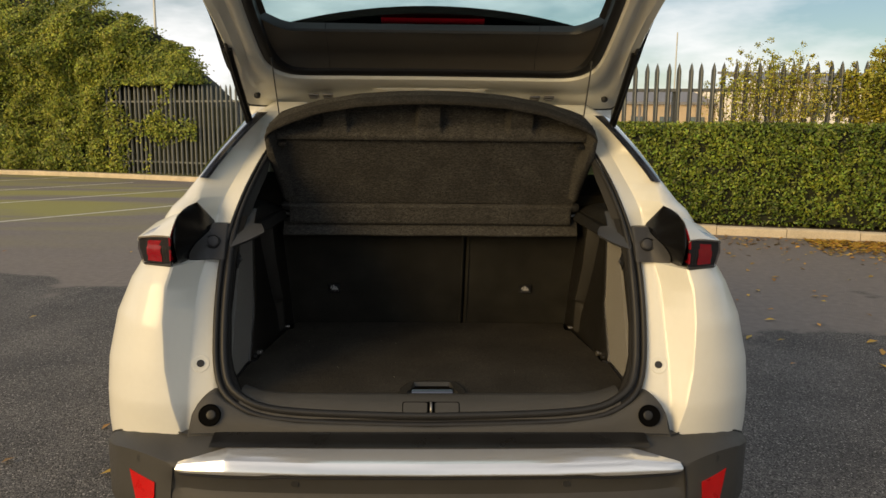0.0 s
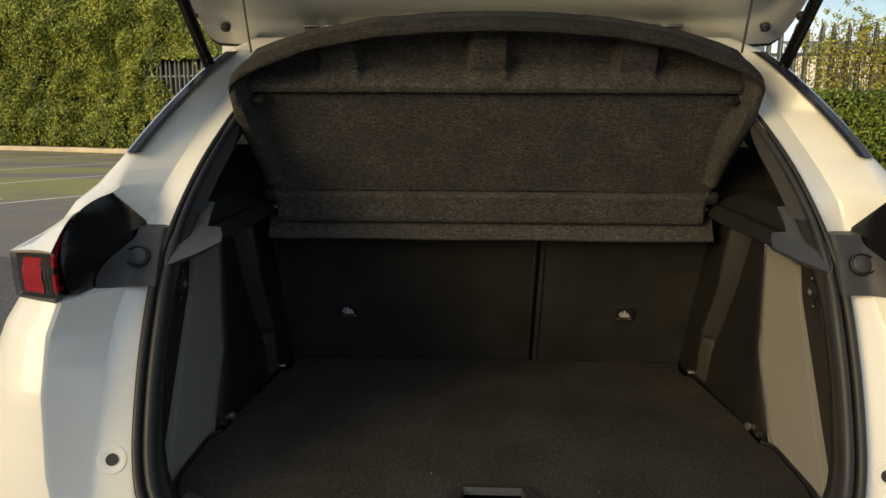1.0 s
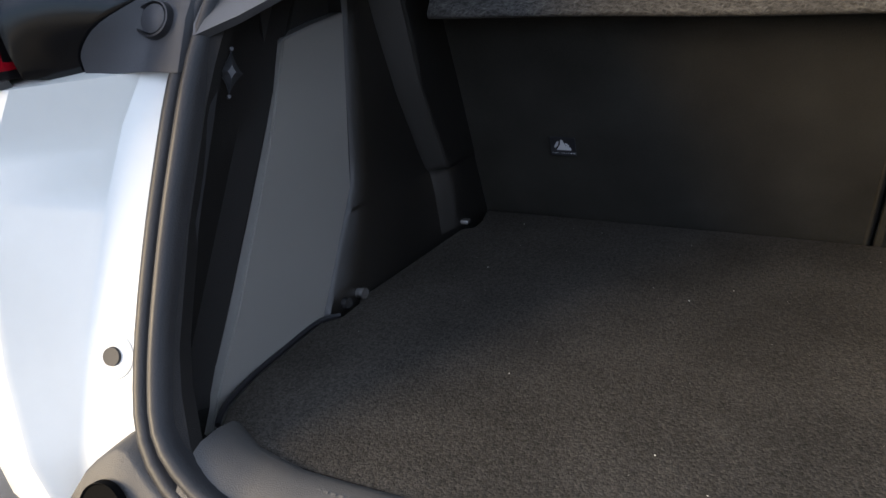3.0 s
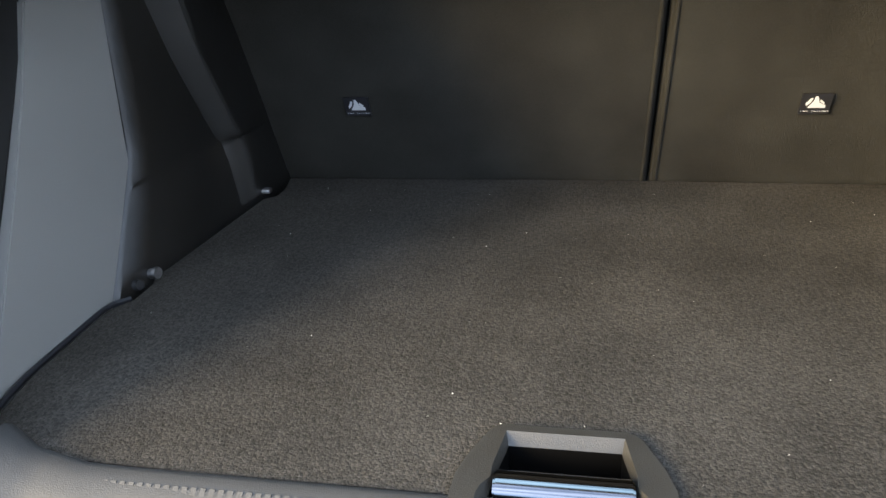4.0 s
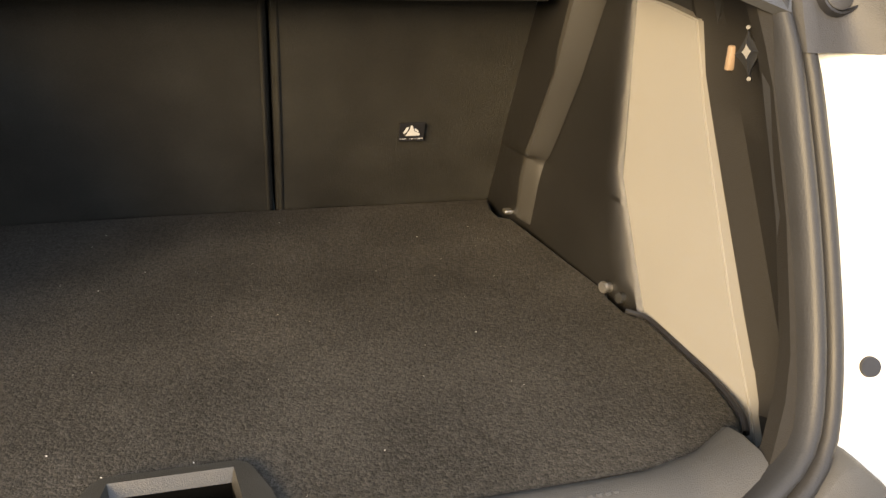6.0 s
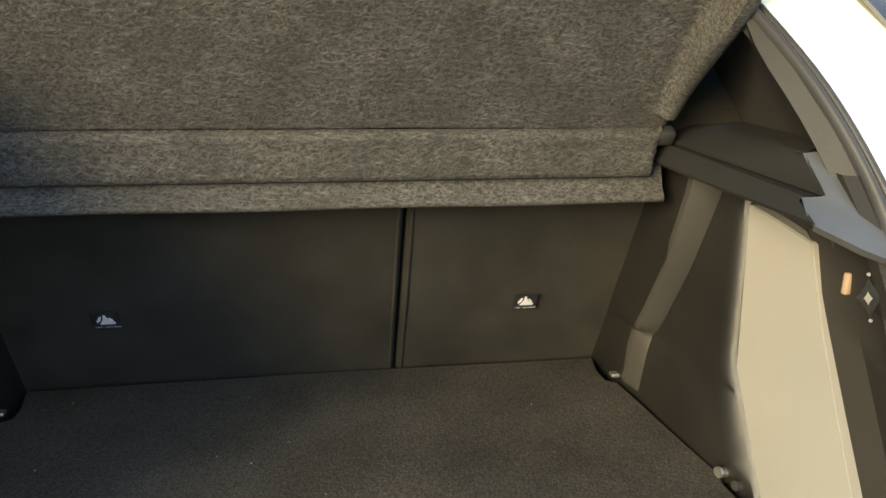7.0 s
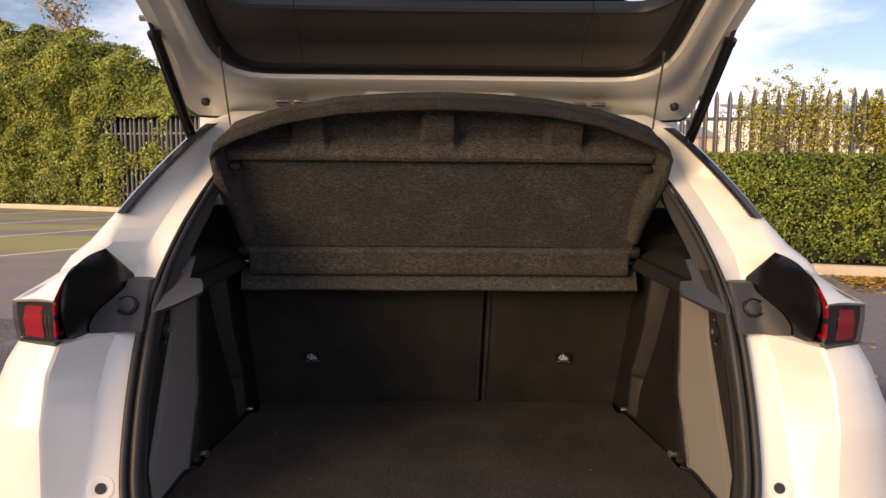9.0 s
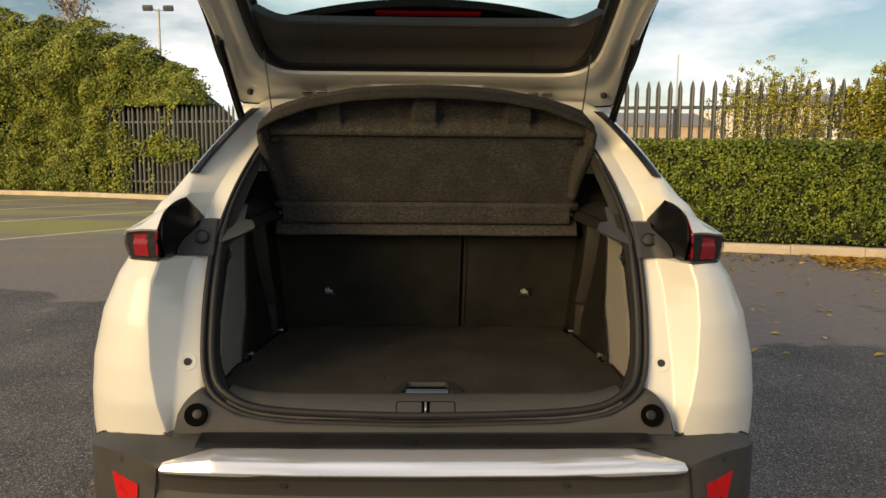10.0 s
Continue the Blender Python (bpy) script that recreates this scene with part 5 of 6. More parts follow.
def parcel_shelf():
    shelf = empty("parcel_shelf", "dark grey felt parcel shelf tilted up on cords", "parcel shelf")
    # height field over the board's outline
    bm = bmesh.new()
    nu, nv = 150, 130

    def smooth(a, b, t):
        t = max(0.0, min(1.0, (t - a) / (b - a)))
        return t * t * (3 - 2 * t)

    def width(v):
        tab = [(p[1], p[0]) for p in SHELF_EDGE]
        return float(np.interp(v, [t[0] for t in tab], [t[1] for t in tab]))

    def top(x):
        return float(np.interp(abs(x), [0, 0.10, 0.216, 0.337, 0.430, 0.464, 0.486, 0.494], [0.159, 0.156, 0.146, 0.122, 0.092, 0.076, 0.058, 0.040]))

    rows, back = [], []
    for j in range(nv):
        row, rb = [], []
        for i in range(nu):
            u = -1 + 2 * i / (nu - 1)
            g = j / (nv - 1)
            x = u * (0.470 + 0.024 * min(1.0, g / 0.76))
            v = -0.236 + (top(x) + 0.236) * g
            rim_top, rim_side = top(x) - v, width(min(v, 0.04)) - abs(x)
            w = 0.0
            w += (0.022 + 0.019 * smooth(0.30, 0.48, abs(x))) * (1 - smooth(0.006, 0.012, rim_top))
            w = max(w, (0.014 + 0.030 * smooth(-0.20, -0.01, v)) * (1 - smooth(0.013, 0.027, rim_side)) if v > -0.21 else 0.0)
            w = max(w, 0.012 * smooth(0.006, 0.015, v) * (1 - smooth(0.024, 0.040, v)) * smooth(0.0, 0.02, 0.480 - abs(x)))
            if v > 0.030:
                w -= 0.034 * smooth(0.031, 0.048, v) * smooth(0.011, 0.020, rim_top)
                for c in (-0.290, -0.008, 0.268):
                    w += 0.026 * (1 - smooth(0.036, 0.045, abs(x - c) + 0.06 * (v - 0.03))) * smooth(0.011, 0.020, rim_top) * smooth(0.030, 0.044, v)
            if g == 0 or g == 1 or i in (0, nu - 1):
                w -= 0.005
            w += 0.0012 * noise.noise(Vector((x * 9, v * 11, 3)))
            row.append(sh(x, v, w))
            rb.append(sh(x * 0.995, v, -0.004 if j == nv - 1 else -0.05))
        rows.append(row)
        back.append(rb)
    grid(bm, rows)
    grid(bm, [back[k][::6] + [back[k][-1]] for k in (0, nv // 2, nv - 4, nv - 1)])
    for a, b in ((rows[0], back[0]), (rows[-1], back[-1]), ([r[0] for r in rows], [r[0] for r in back]), ([r[-1] for r in rows], [r[-1] for r in back])):
        grid(bm, [a, b])
    part("board", bm, FELT, shelf, "felt covered board with raised rim", smooth=60)

    bm = bmesh.new()
    rows = []
    for x in np.linspace(-0.487, 0.487, 101):
        lift = 0.019 * smooth(0.30, 0.48, abs(x))
        rows.append([sh(x, top(x) - d, w + lift) for d, w in ((0.0135, 0.010), (0.0132, 0.0225), (0.0115, 0.0255), (0.0085, 0.0262), (0.0070, 0.0250), (0.0040, 0.0246), (0.0005, 0.0205), (-0.002, 0.0130), (-0.002, -0.005))])
    grid(bm, rows)
    part("rim", bm, RIMFELT, shelf, "smooth dark edging along the rim", smooth=60)

    def bar(sections):
        b = bmesh.new()
        r = grid(b, sections, wrap=True)
        b.faces.new(r[0])
        b.faces.new(r[-1])
        return b

    prof = [(-0.301, 0.004), (-0.306, 0.015), (-0.304, 0.024), (-0.297, 0.0290), (-0.289, 0.0280), (-0.275, 0.0230), (-0.258, 0.0175), (-0.246, 0.0150), (-0.240, 0.0145), (-0.236, 0.0115), (-0.234, 0.000), (-0.240, -0.006), (-0.296, -0.008)]
    part("hinge_strip", bar([[sh(x, v + (0.004 if abs(x) > 0.457 else 0), w * (0.6 if abs(x) > 0.457 else 1)) for v, w in prof] for x in (-0.460, -0.456, *np.linspace(-0.45, 0.45, 30), 0.456, 0.460)]), FELT, shelf, "felt covered hinge strip", smooth=60)
    prof = [(2.748, 1.1555), (2.738, 1.1565), (2.731, 1.152), (2.727, 1.144), (2.722, 1.131), (2.7175, 1.1205), (2.7125, 1.1150), (2.7090, 1.1095), (2.7100, 1.1035), (2.716, 1.1005), (2.728, 1.1000), (2.745, 1.103), (2.754, 1.13)]
    part("rear_flap", bar([[(x, y, z + 0.0008 * math.sin(x * 17)) for y, z in prof] for x in (-0.482, -0.478, *np.linspace(-0.47, 0.47, 30), 0.478, 0.482)]), FELT, shelf, "felt covered hanging flap", smooth=60)
    for s in (-1, 1):
        bm = bmesh.new()
        box(bm, (0, 0, 0), (0.024, 0.020, 0.012), 0.004, Matrix.Translation(sh(s * 0.449, 0.0, 0.010)) @ Matrix.Rotation(0.57, 4, "X"))
        rod(bm, sh(s * 0.447, 0.002, 0.012), sh(s * 0.447, 0.002, 0.022), 0.006, 0.005, 10)
        part("cord_clip", bm, BLACK, shelf, "black cord clip")
        bm = bmesh.new()
        a, b = sh(s * 0.452, 0.085, -0.012), tg(s * 0.472, 0.300, 0.030)
        tube(bm, [a.lerp(b, f) for f in np.linspace(0, 1, 8)], 0.0022, 6)
        rod(bm, b, b + (a - b).normalized() * 0.035, 0.006, 0.0035, 10)
        part("cord", bm, BLACK, shelf, "thin black lifting cord")
        bm = bmesh.new()
        box(bm, (0, 0, 0), (0.030, 0.022, 0.024), 0.006, Matrix.Translation(sh(s * 0.468, -0.246, 0.002)) @ Matrix.Rotation(0.57, 4, "X"))
        part("pivot_block", bm, BLACK, shelf, "black pivot block")


body_shell()
for wx in (-0.80, 0.80):
    for wy in (2.98, 5.55):
        wheel(wx, wy)
boot_seal()
bumper()
sill_cover()
for side in (-1, 1):
    tail_lamp(side)
    quarter_details(side)
    gas_strut(side)
    boot_lining(side)
tailgate()
rear_seats()
boot_sill()
load_floor()
parcel_shelf()

# ---- ground ----
def ground_material():
    m = mat("asphalt", (0.140, 0.132, 0.125), 0.85, scale=1.6, bump=1.0, bscale=120, dark=(0.030, 0.029, 0.029))
    n, l = m.node_tree.nodes, m.node_tree.links
    p = n["Principled BSDF"]
    base = p.inputs["Base Color"].links[0].from_socket
    co = n.new("ShaderNodeTexCoord")
    # pale chippings in the wearing course
    vo = n.new("ShaderNodeTexVoronoi")
    vo.inputs["Scale"].default_value = 150.0
    l.new(co.outputs["Object"], vo.inputs["Vector"])
    chip = n.new("ShaderNodeMapRange")
    chip.inputs["From Min"].default_value, chip.inputs["From Max"].default_value = 0.92, 0.98
    sep = n.new("ShaderNodeSeparateColor")
    l.new(vo.outputs["Color"], sep.inputs["Color"])
    l.new(sep.outputs[0], chip.inputs["Value"])
    # every stone of the aggregate has its own shade and stands a little proud
    ag = n.new("ShaderNodeTexVoronoi")
    ag.inputs["Scale"].default_value, ag.inputs["Randomness"].default_value = 150.0, 1.0
    l.new(co.outputs["Object"], ag.inputs["Vector"])
    ags = n.new("ShaderNodeSeparateColor")
    l.new(ag.outputs["Color"], ags.inputs["Color"])
    agm = n.new("ShaderNodeMapRange")
    agm.inputs["To Min"].default_value, agm.inputs["To Max"].default_value = 0.25, 1.75
    l.new(ags.outputs[1], agm.inputs["Value"])
    agx = n.new("ShaderNodeMix")
    agx.data_type, agx.blend_type = "RGBA", "MULTIPLY"
    agx.inputs["Factor"].default_value = 1.0
    l.new(base, agx.inputs["A"])
    l.new(agm.outputs["Result"], agx.inputs["B"])
    base = agx.outputs["Result"]
    agb = n.new("ShaderNodeBump")
    agb.inputs["Strength"].default_value, agb.inputs["Distance"].default_value, agb.invert = 0.9, 0.005, True
    l.new(ag.outputs["Distance"], agb.inputs["Height"])
    l.new(p.inputs["Normal"].links[0].from_socket, agb.inputs["Normal"])
    l.new(agb.outputs["Normal"], p.inputs["Normal"])
    m1 = n.new("ShaderNodeMix")
    m1.data_type = "RGBA"
    m1.inputs["B"].default_value = (0.33, 0.31, 0.29, 1)
    l.new(chip.outputs["Result"], m1.inputs["Factor"])
    l.new(base, m1.inputs["A"])
    # sunlit ground towards the kerbs painted in paler brown, with a ragged shadow edge
    xyz = n.new("ShaderNodeSeparateXYZ")
    l.new(co.outputs["Object"], xyz.inputs[0])
    no = n.new("ShaderNodeTexNoise")
    no.inputs["Scale"].default_value, no.inputs["Detail"].default_value = 0.8, 6.0
    l.new(co.outputs["Object"], no.inputs["Vector"])

    def math_node(op, a, b):
        q = n.new("ShaderNodeMath")
        q.operation = op
        for k, v in enumerate((a, b)):
            if isinstance(v, (int, float)):
                q.inputs[k].default_value = v
            else:
                l.new(v, q.inputs[k])
        return q.outputs[0]

    wob = math_node("MULTIPLY", math_node("SUBTRACT", no.outputs["Fac"], 0.5), 6.0)
    edge = math_node("ADD", math_node("SUBTRACT", xyz.outputs[1], math_node("MULTIPLY", math_node("MINIMUM", math_node("ADD", xyz.outputs[0], 1.0), 0.0), -0.55)), wob)
    lit_zone = n.new("ShaderNodeMapRange")
    lit_zone.inputs["From Min"].default_value, lit_zone.inputs["From Max"].default_value = 5.7, 5.95
    l.new(edge, lit_zone.inputs["Value"])
    m2 = n.new("ShaderNodeMix")
    m2.data_type = "RGBA"
    fine = n.new("ShaderNodeTexNoise")
    fine.inputs["Scale"].default_value, fine.inputs["Detail"].default_value = 14.0, 6.0
    l.new(co.outputs["Object"], fine.inputs["Vector"])
    lit_brown = n.new("ShaderNodeMix")
    lit_brown.data_type = "RGBA"
    lit_brown.inputs["A"].default_value, lit_brown.inputs["B"].default_value = (0.135, 0.118, 0.108, 1), (0.25, 0.22, 0.20, 1)
    l.new(fine.outputs["Fac"], lit_brown.inputs["Factor"])
    l.new(lit_zone.outputs["Result"], m2.inputs["Factor"])
    l.new(m1.outputs["Result"], m2.inputs["A"])
    l.new(lit_brown.outputs["Result"], m2.inputs["B"])
    # moss on the far bays
    mo = n.new("ShaderNodeTexNoise")
    mo.inputs["Scale"].default_value, mo.inputs["Detail"].default_value = 0.5, 6.0
    band = n.new("ShaderNodeMapping")
    band.inputs["Rotation"].default_value = (0, 0, radians(65))
    band.inputs["Scale"].default_value = (0.35, 1.6, 1)
    l.new(co.outputs["Object"], band.inputs["Vector"])
    l.new(band.outputs["Vector"], mo.inputs["Vector"])
    far = n.new("ShaderNodeMapRange")
    far.inputs["From Min"].default_value, far.inputs["From Max"].default_value = -2.0, -6.0
    l.new(xyz.outputs[0], far.inputs["Value"])
    far2 = n.new("ShaderNodeMapRange")
    far2.inputs["From Min"].default_value, far2.inputs["From Max"].default_value = 8.0, 12.0
    l.new(xyz.outputs[1], far2.inputs["Value"])
    mr = n.new("ShaderNodeMapRange")
    mr.inputs["From Min"].default_value, mr.inputs["From Max"].default_value = 0.42, 0.58
    l.new(mo.outputs["Fac"], mr.inputs["Value"])
    moss = math_node("MULTIPLY", math_node("MULTIPLY", far.outputs["Result"], far2.outputs["Result"]), mr.outputs["Result"])
    m3 = n.new("ShaderNodeMix")
    m3.data_type = "RGBA"
    m3.inputs["B"].default_value = (0.30, 0.285, 0.07, 1)
    l.new(math_node("MULTIPLY", moss, 0.8), m3.inputs["Factor"])
    l.new(m2.outputs["Result"], m3.inputs["A"])
    l.new(m3.outputs["Result"], p.inputs["Base Color"])
    return m


ground_me = bpy.data.meshes.new("ground")
ground_me.from_pydata([(-900, -900, 0), (900, -900, 0), (900, 900, 0), (-900, 900, 0)], [], [(0, 1, 2, 3)])
tagged(link("ground", ground_me, ground_material()), "dark worn asphalt of a car park", "ground", kind="structure")

KERB = mat("concrete_kerb", (0.56, 0.47, 0.34), 0.85, var=0.25, scale=3, bump=0.6, bscale=90)
LINE = mat("worn_white_line", (0.78, 0.76, 0.68), 0.8, scale=5, bump=0.4, bscale=60, dark=(0.42, 0.40, 0.34))
SOIL = mat("leaf_strewn_soil", (0.11, 0.085, 0.05), 0.95, scale=3, bump=1.0, bscale=40, dark=(0.035, 0.03, 0.02))
GRASS = mat("rough_grass", (0.16, 0.15, 0.05), 0.95, scale=2, bump=1.0, bscale=50, dark=(0.06, 0.07, 0.02))
STEELP = mat("weathered_galvanised_steel", (0.115, 0.128, 0.132), 0.55, metal=0.3, var=0.25, scale=4, bump=0.2, bscale=60)
STEELD = mat("dark_galvanised_steel", (0.085, 0.095, 0.10), 0.5, metal=0.35, var=0.3, scale=4, bump=0.2, bscale=60)
POLE = mat("galvanised_pole", (0.42, 0.44, 0.43), 0.5, metal=0.3, var=0.15, scale=6)
BARK = mat("brown_bark", (0.16, 0.12, 0.08), 0.9, var=0.4, scale=9, bump=0.8, bscale=40)

R0, RD = Vector((5.0, 10.35, 0)), Vector((0.955, -0.297, 0)).normalized()
RN = Vector((0.297, 0.955, 0)).normalized()
LEFT = [(-1.0, 18.4), (-5.0, 19.5), (-7.1, 20.4), (-9.2, 21.3), (-11.8, 22.1), (-14.0, 22.6), (-17.0, 22.8), (-21.0, 22.7), (-25.0, 22.0)]

LEFT_CURVE = spline([(x, y, 0) for x, y in LEFT], 120)


def rline(u, off=0.0, z=0.0):
    """A point u metres along the near kerb, off metres behind it."""
    p = R0 + RD * u + RN * off
    return Vector((p.x, p.y, z))


def lline(f, off=0.0, z=0.0):
    """A point on the far kerb's line, f from 0 to 1, off metres behind it."""
    pts = LEFT_CURVE
    i = min(int(f * 118), 118)
    p = pts[i].lerp(pts[i + 1], f * 118 - i)
    t = (pts[i + 1] - pts[i]).normalized()
    nn = Vector((t.y, -t.x, 0))
    if nn.y < 0:
        nn = -nn
    p = p + nn * off
    return Vector((p.x, p.y, z))


def kerb_run(point, n, length, name, label):
    """Kerb stones laid end to end, each with a rounded top edge."""
    run = tagged(new(name), label, "kerb", kind="structure")
    for k in range(n):
        a, b = point(k / n + 0.004 / length), point((k + 1) / n - 0.004 / length)
        d = (b - a)
        nn = Vector((-d.y, d.x, 0)).normalized()
        if nn.y < 0:
            nn = -nn
        prof = [(0.0, 0.0), (0.0, 0.095), (0.006, 0.112), (0.022, 0.122), (0.13, 0.125), (0.13, 0.0)]
        bm = bmesh.new()
        lift = 0.004 * math.sin(k * 2.7)
        rows = [[p + nn * u + Vector((0, 0, z + (lift if z > 0 else 0))) for u, z in prof] for p in (a, b)]
        vs = grid(bm, rows)
        bm.faces.new(vs[0])
        bm.faces.new(vs[1])
        part("kerb_stone", bm, KERB, run, smooth=40)


def strip(points_a, points_b, name, material, label, category):
    bm = bmesh.new()
    grid(bm, [[a, b] for a, b in zip(points_a, points_b)])
    return tagged(part(name, bm, material, None), label, category, kind="structure")


kerb_run(lambda f: rline(-4.6 + 16.5 * f), 18, 16.5, "kerb", "pale concrete kerb below the clipped hedge")
kerb_run(lambda f: lline(f), 28, 25.0, "kerb", "sunlit concrete kerb along the far bays")
us = np.linspace(-4.6, 12, 12)
strip([rline(u, 0.125, 0.11) for u in us], [rline(u, 3.2, 0.11) for u in us], "soil_bed", SOIL, "brown soil bed under the hedge", "soil")
fs = np.linspace(0, 1, 40)
strip([lline(f, 0.125, 0.11) for f in fs], [lline(f, 6.0, 0.14) for f in fs], "verge", GRASS, "rough grass verge behind the kerb", "verge")
strip([Vector((x, 31 + 0.1 * x, 0.02)) for x in (-90, -50, -22)], [Vector((x, 52, 0.02)) for x in (-90, -50, -22)], "grass_field", GRASS, "yellowed grass beyond the car park", "grass")

for a, b in (((-7.6, 9.75), (-3.5, 15.5)), ((-9.7, 11.7), (-5.3, 17.7)), ((-11.9, 13.4), (-7.5, 19.5)), ((-14.2, 15.2), (-9.9, 21.1)), ((-16.4, 17.0), (-12.8, 22.0)), ((-14.6, 16.6), (-6.9, 11.6))):
    a, b = Vector((*a, 0.005)), Vector((*b, 0.005))
    nn = Vector((-(b - a).y, (b - a).x, 0)).normalized() * 0.05
    tagged(strip([a - nn, b - nn], [a + nn, b + nn], "parking_line", LINE, "worn white parking bay line", "road marking"), group="parking bay lines")


# ---- foliage ----
def leaf_mesh(name, centres, sizes, outward, material, spread=0.9, seed=1):
    """Many folded leaves, one island each, turned roughly outward."""
    rng = np.random.default_rng(seed)
    c = np.asarray(centres, float)
    k = len(c)
    nrm = np.asarray(outward, float) + rng.normal(0, spread, (k, 3))
    nrm /= np.linalg.norm(nrm, axis=1)[:, None] + 1e-9
    t = np.cross(nrm, rng.normal(0, 1, (k, 3)))
    t /= np.linalg.norm(t, axis=1)[:, None] + 1e-9
    b = np.cross(nrm, t)
    s = np.asarray(sizes, float)[:, None]
    v = np.stack([c - t * s * 0.5, c + b * s * 0.30 + nrm * s * 0.10, c + t * s * 0.55, c - b * s * 0.30 + nrm * s * 0.10], 1).reshape(-1, 3)
    i = np.arange(k)[:, None] * 4
    f = np.concatenate([i + [[0, 1, 2]], i + [[0, 2, 3]]], 1).reshape(-1, 3)
    me = bpy.data.meshes.new(name)
    me.vertices.add(len(v))
    me.vertices.foreach_set("co", v.ravel())
    me.loops.add(f.size)
    me.loops.foreach_set("vertex_index", f.ravel())
    me.polygons.add(len(f))
    me.polygons.foreach_set("loop_start", np.arange(0, f.size, 3))
    me.update(calc_edges=True)
    me.materials.append(material)
    return me


def leaf_mat(name, color, dark, island=0.45):
    m = mat(name, color, 0.5, scale=1.1, bscale=9, dark=dark, island=island, spec=0.35)
    p = m.node_tree.nodes["Principled BSDF"]
    p.inputs["Subsurface Weight"].default_value = 0.0
    return m


HEDGE = leaf_mat("hedge_leaves", (0.172, 0.245, 0.036), (0.034, 0.070, 0.010), 0.65)
IVY = leaf_mat("ivy_leaves", (0.285, 0.330, 0.050), (0.062, 0.105, 0.018), 0.6)
CREEPER = leaf_mat("turning_creeper_leaves", (0.42, 0.40, 0.06), (0.17, 0.23, 0.03), 0.55)
YELLOW = leaf_mat("yellow_green_leaves", (0.40, 0.38, 0.06), (0.15, 0.19, 0.03), 0.5)
# near-black cores behind the leaves: shade between the foliage put into the colour
SHADE = mat("hedge_depth_shade", (0.012, 0.016, 0.006), 0.95, var=0.4, scale=8)
rng = np.random.default_rng(7)


def clipped_hedge():
    h = empty("clipped_hedge", "dense clipped green hedge in front of the fence", "hedge")
    u0, u1 = -4.4, 9.5
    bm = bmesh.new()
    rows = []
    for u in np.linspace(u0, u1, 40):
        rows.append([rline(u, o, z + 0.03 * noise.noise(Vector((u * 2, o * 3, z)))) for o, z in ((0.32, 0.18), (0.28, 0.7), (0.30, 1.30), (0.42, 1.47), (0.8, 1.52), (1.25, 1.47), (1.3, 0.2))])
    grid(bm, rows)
    part("hedge_core", bm, SHADE, h, "near-black sheet for the shade deep in the hedge")
    cs, ns, ss = [], [], []
    for k in range(105000):
        u = rng.uniform(u0, u1)
        if rng.random() < 0.74:
            z = 0.13 + 1.45 * rng.random() ** 0.92
            thin = max(0.0, (0.42 - z) / 0.3)
            if rng.random() < thin * 0.35 or (noise.noise(Vector((u * 5.5, z * 6.0, 21.0))) < -0.24 and rng.random() < 0.75):
                continue
            bulge = 0.075 * noise.noise(Vector((u * 2.3, z * 2.6, 0.0))) + 0.03 * noise.noise(Vector((u * 9, z * 9, 5.0)))
            o = 0.20 - bulge + rng.exponential(0.05) + 0.10 * max(0.0, (z - 1.42) / 0.15) ** 2 + 0.10 * thin
            n = (-RN.x, -RN.y, 0.35)
        else:
            o = rng.uniform(0.22, 1.30)
            z = 1.545 + 0.055 * noise.noise(Vector((u * 2.0, o * 3, 9.0))) + 0.02 * noise.noise(Vector((u * 8, o * 8, 9.0))) - rng.exponential(0.03) - 0.08 * max(0.0, (0.34 - o) / 0.12) ** 2
            n = (0, -0.2, 1)
        p = rline(u, o, z)
        cs.append(p)
        ns.append(n)
        ss.append(rng.uniform(0.032, 0.062))
    ob = link("leaves", leaf_mesh("leaves", cs, ss, ns, HEDGE, 0.75, 3), None, h, "small glossy green leaves")
    ob["kind"] = "stuff"


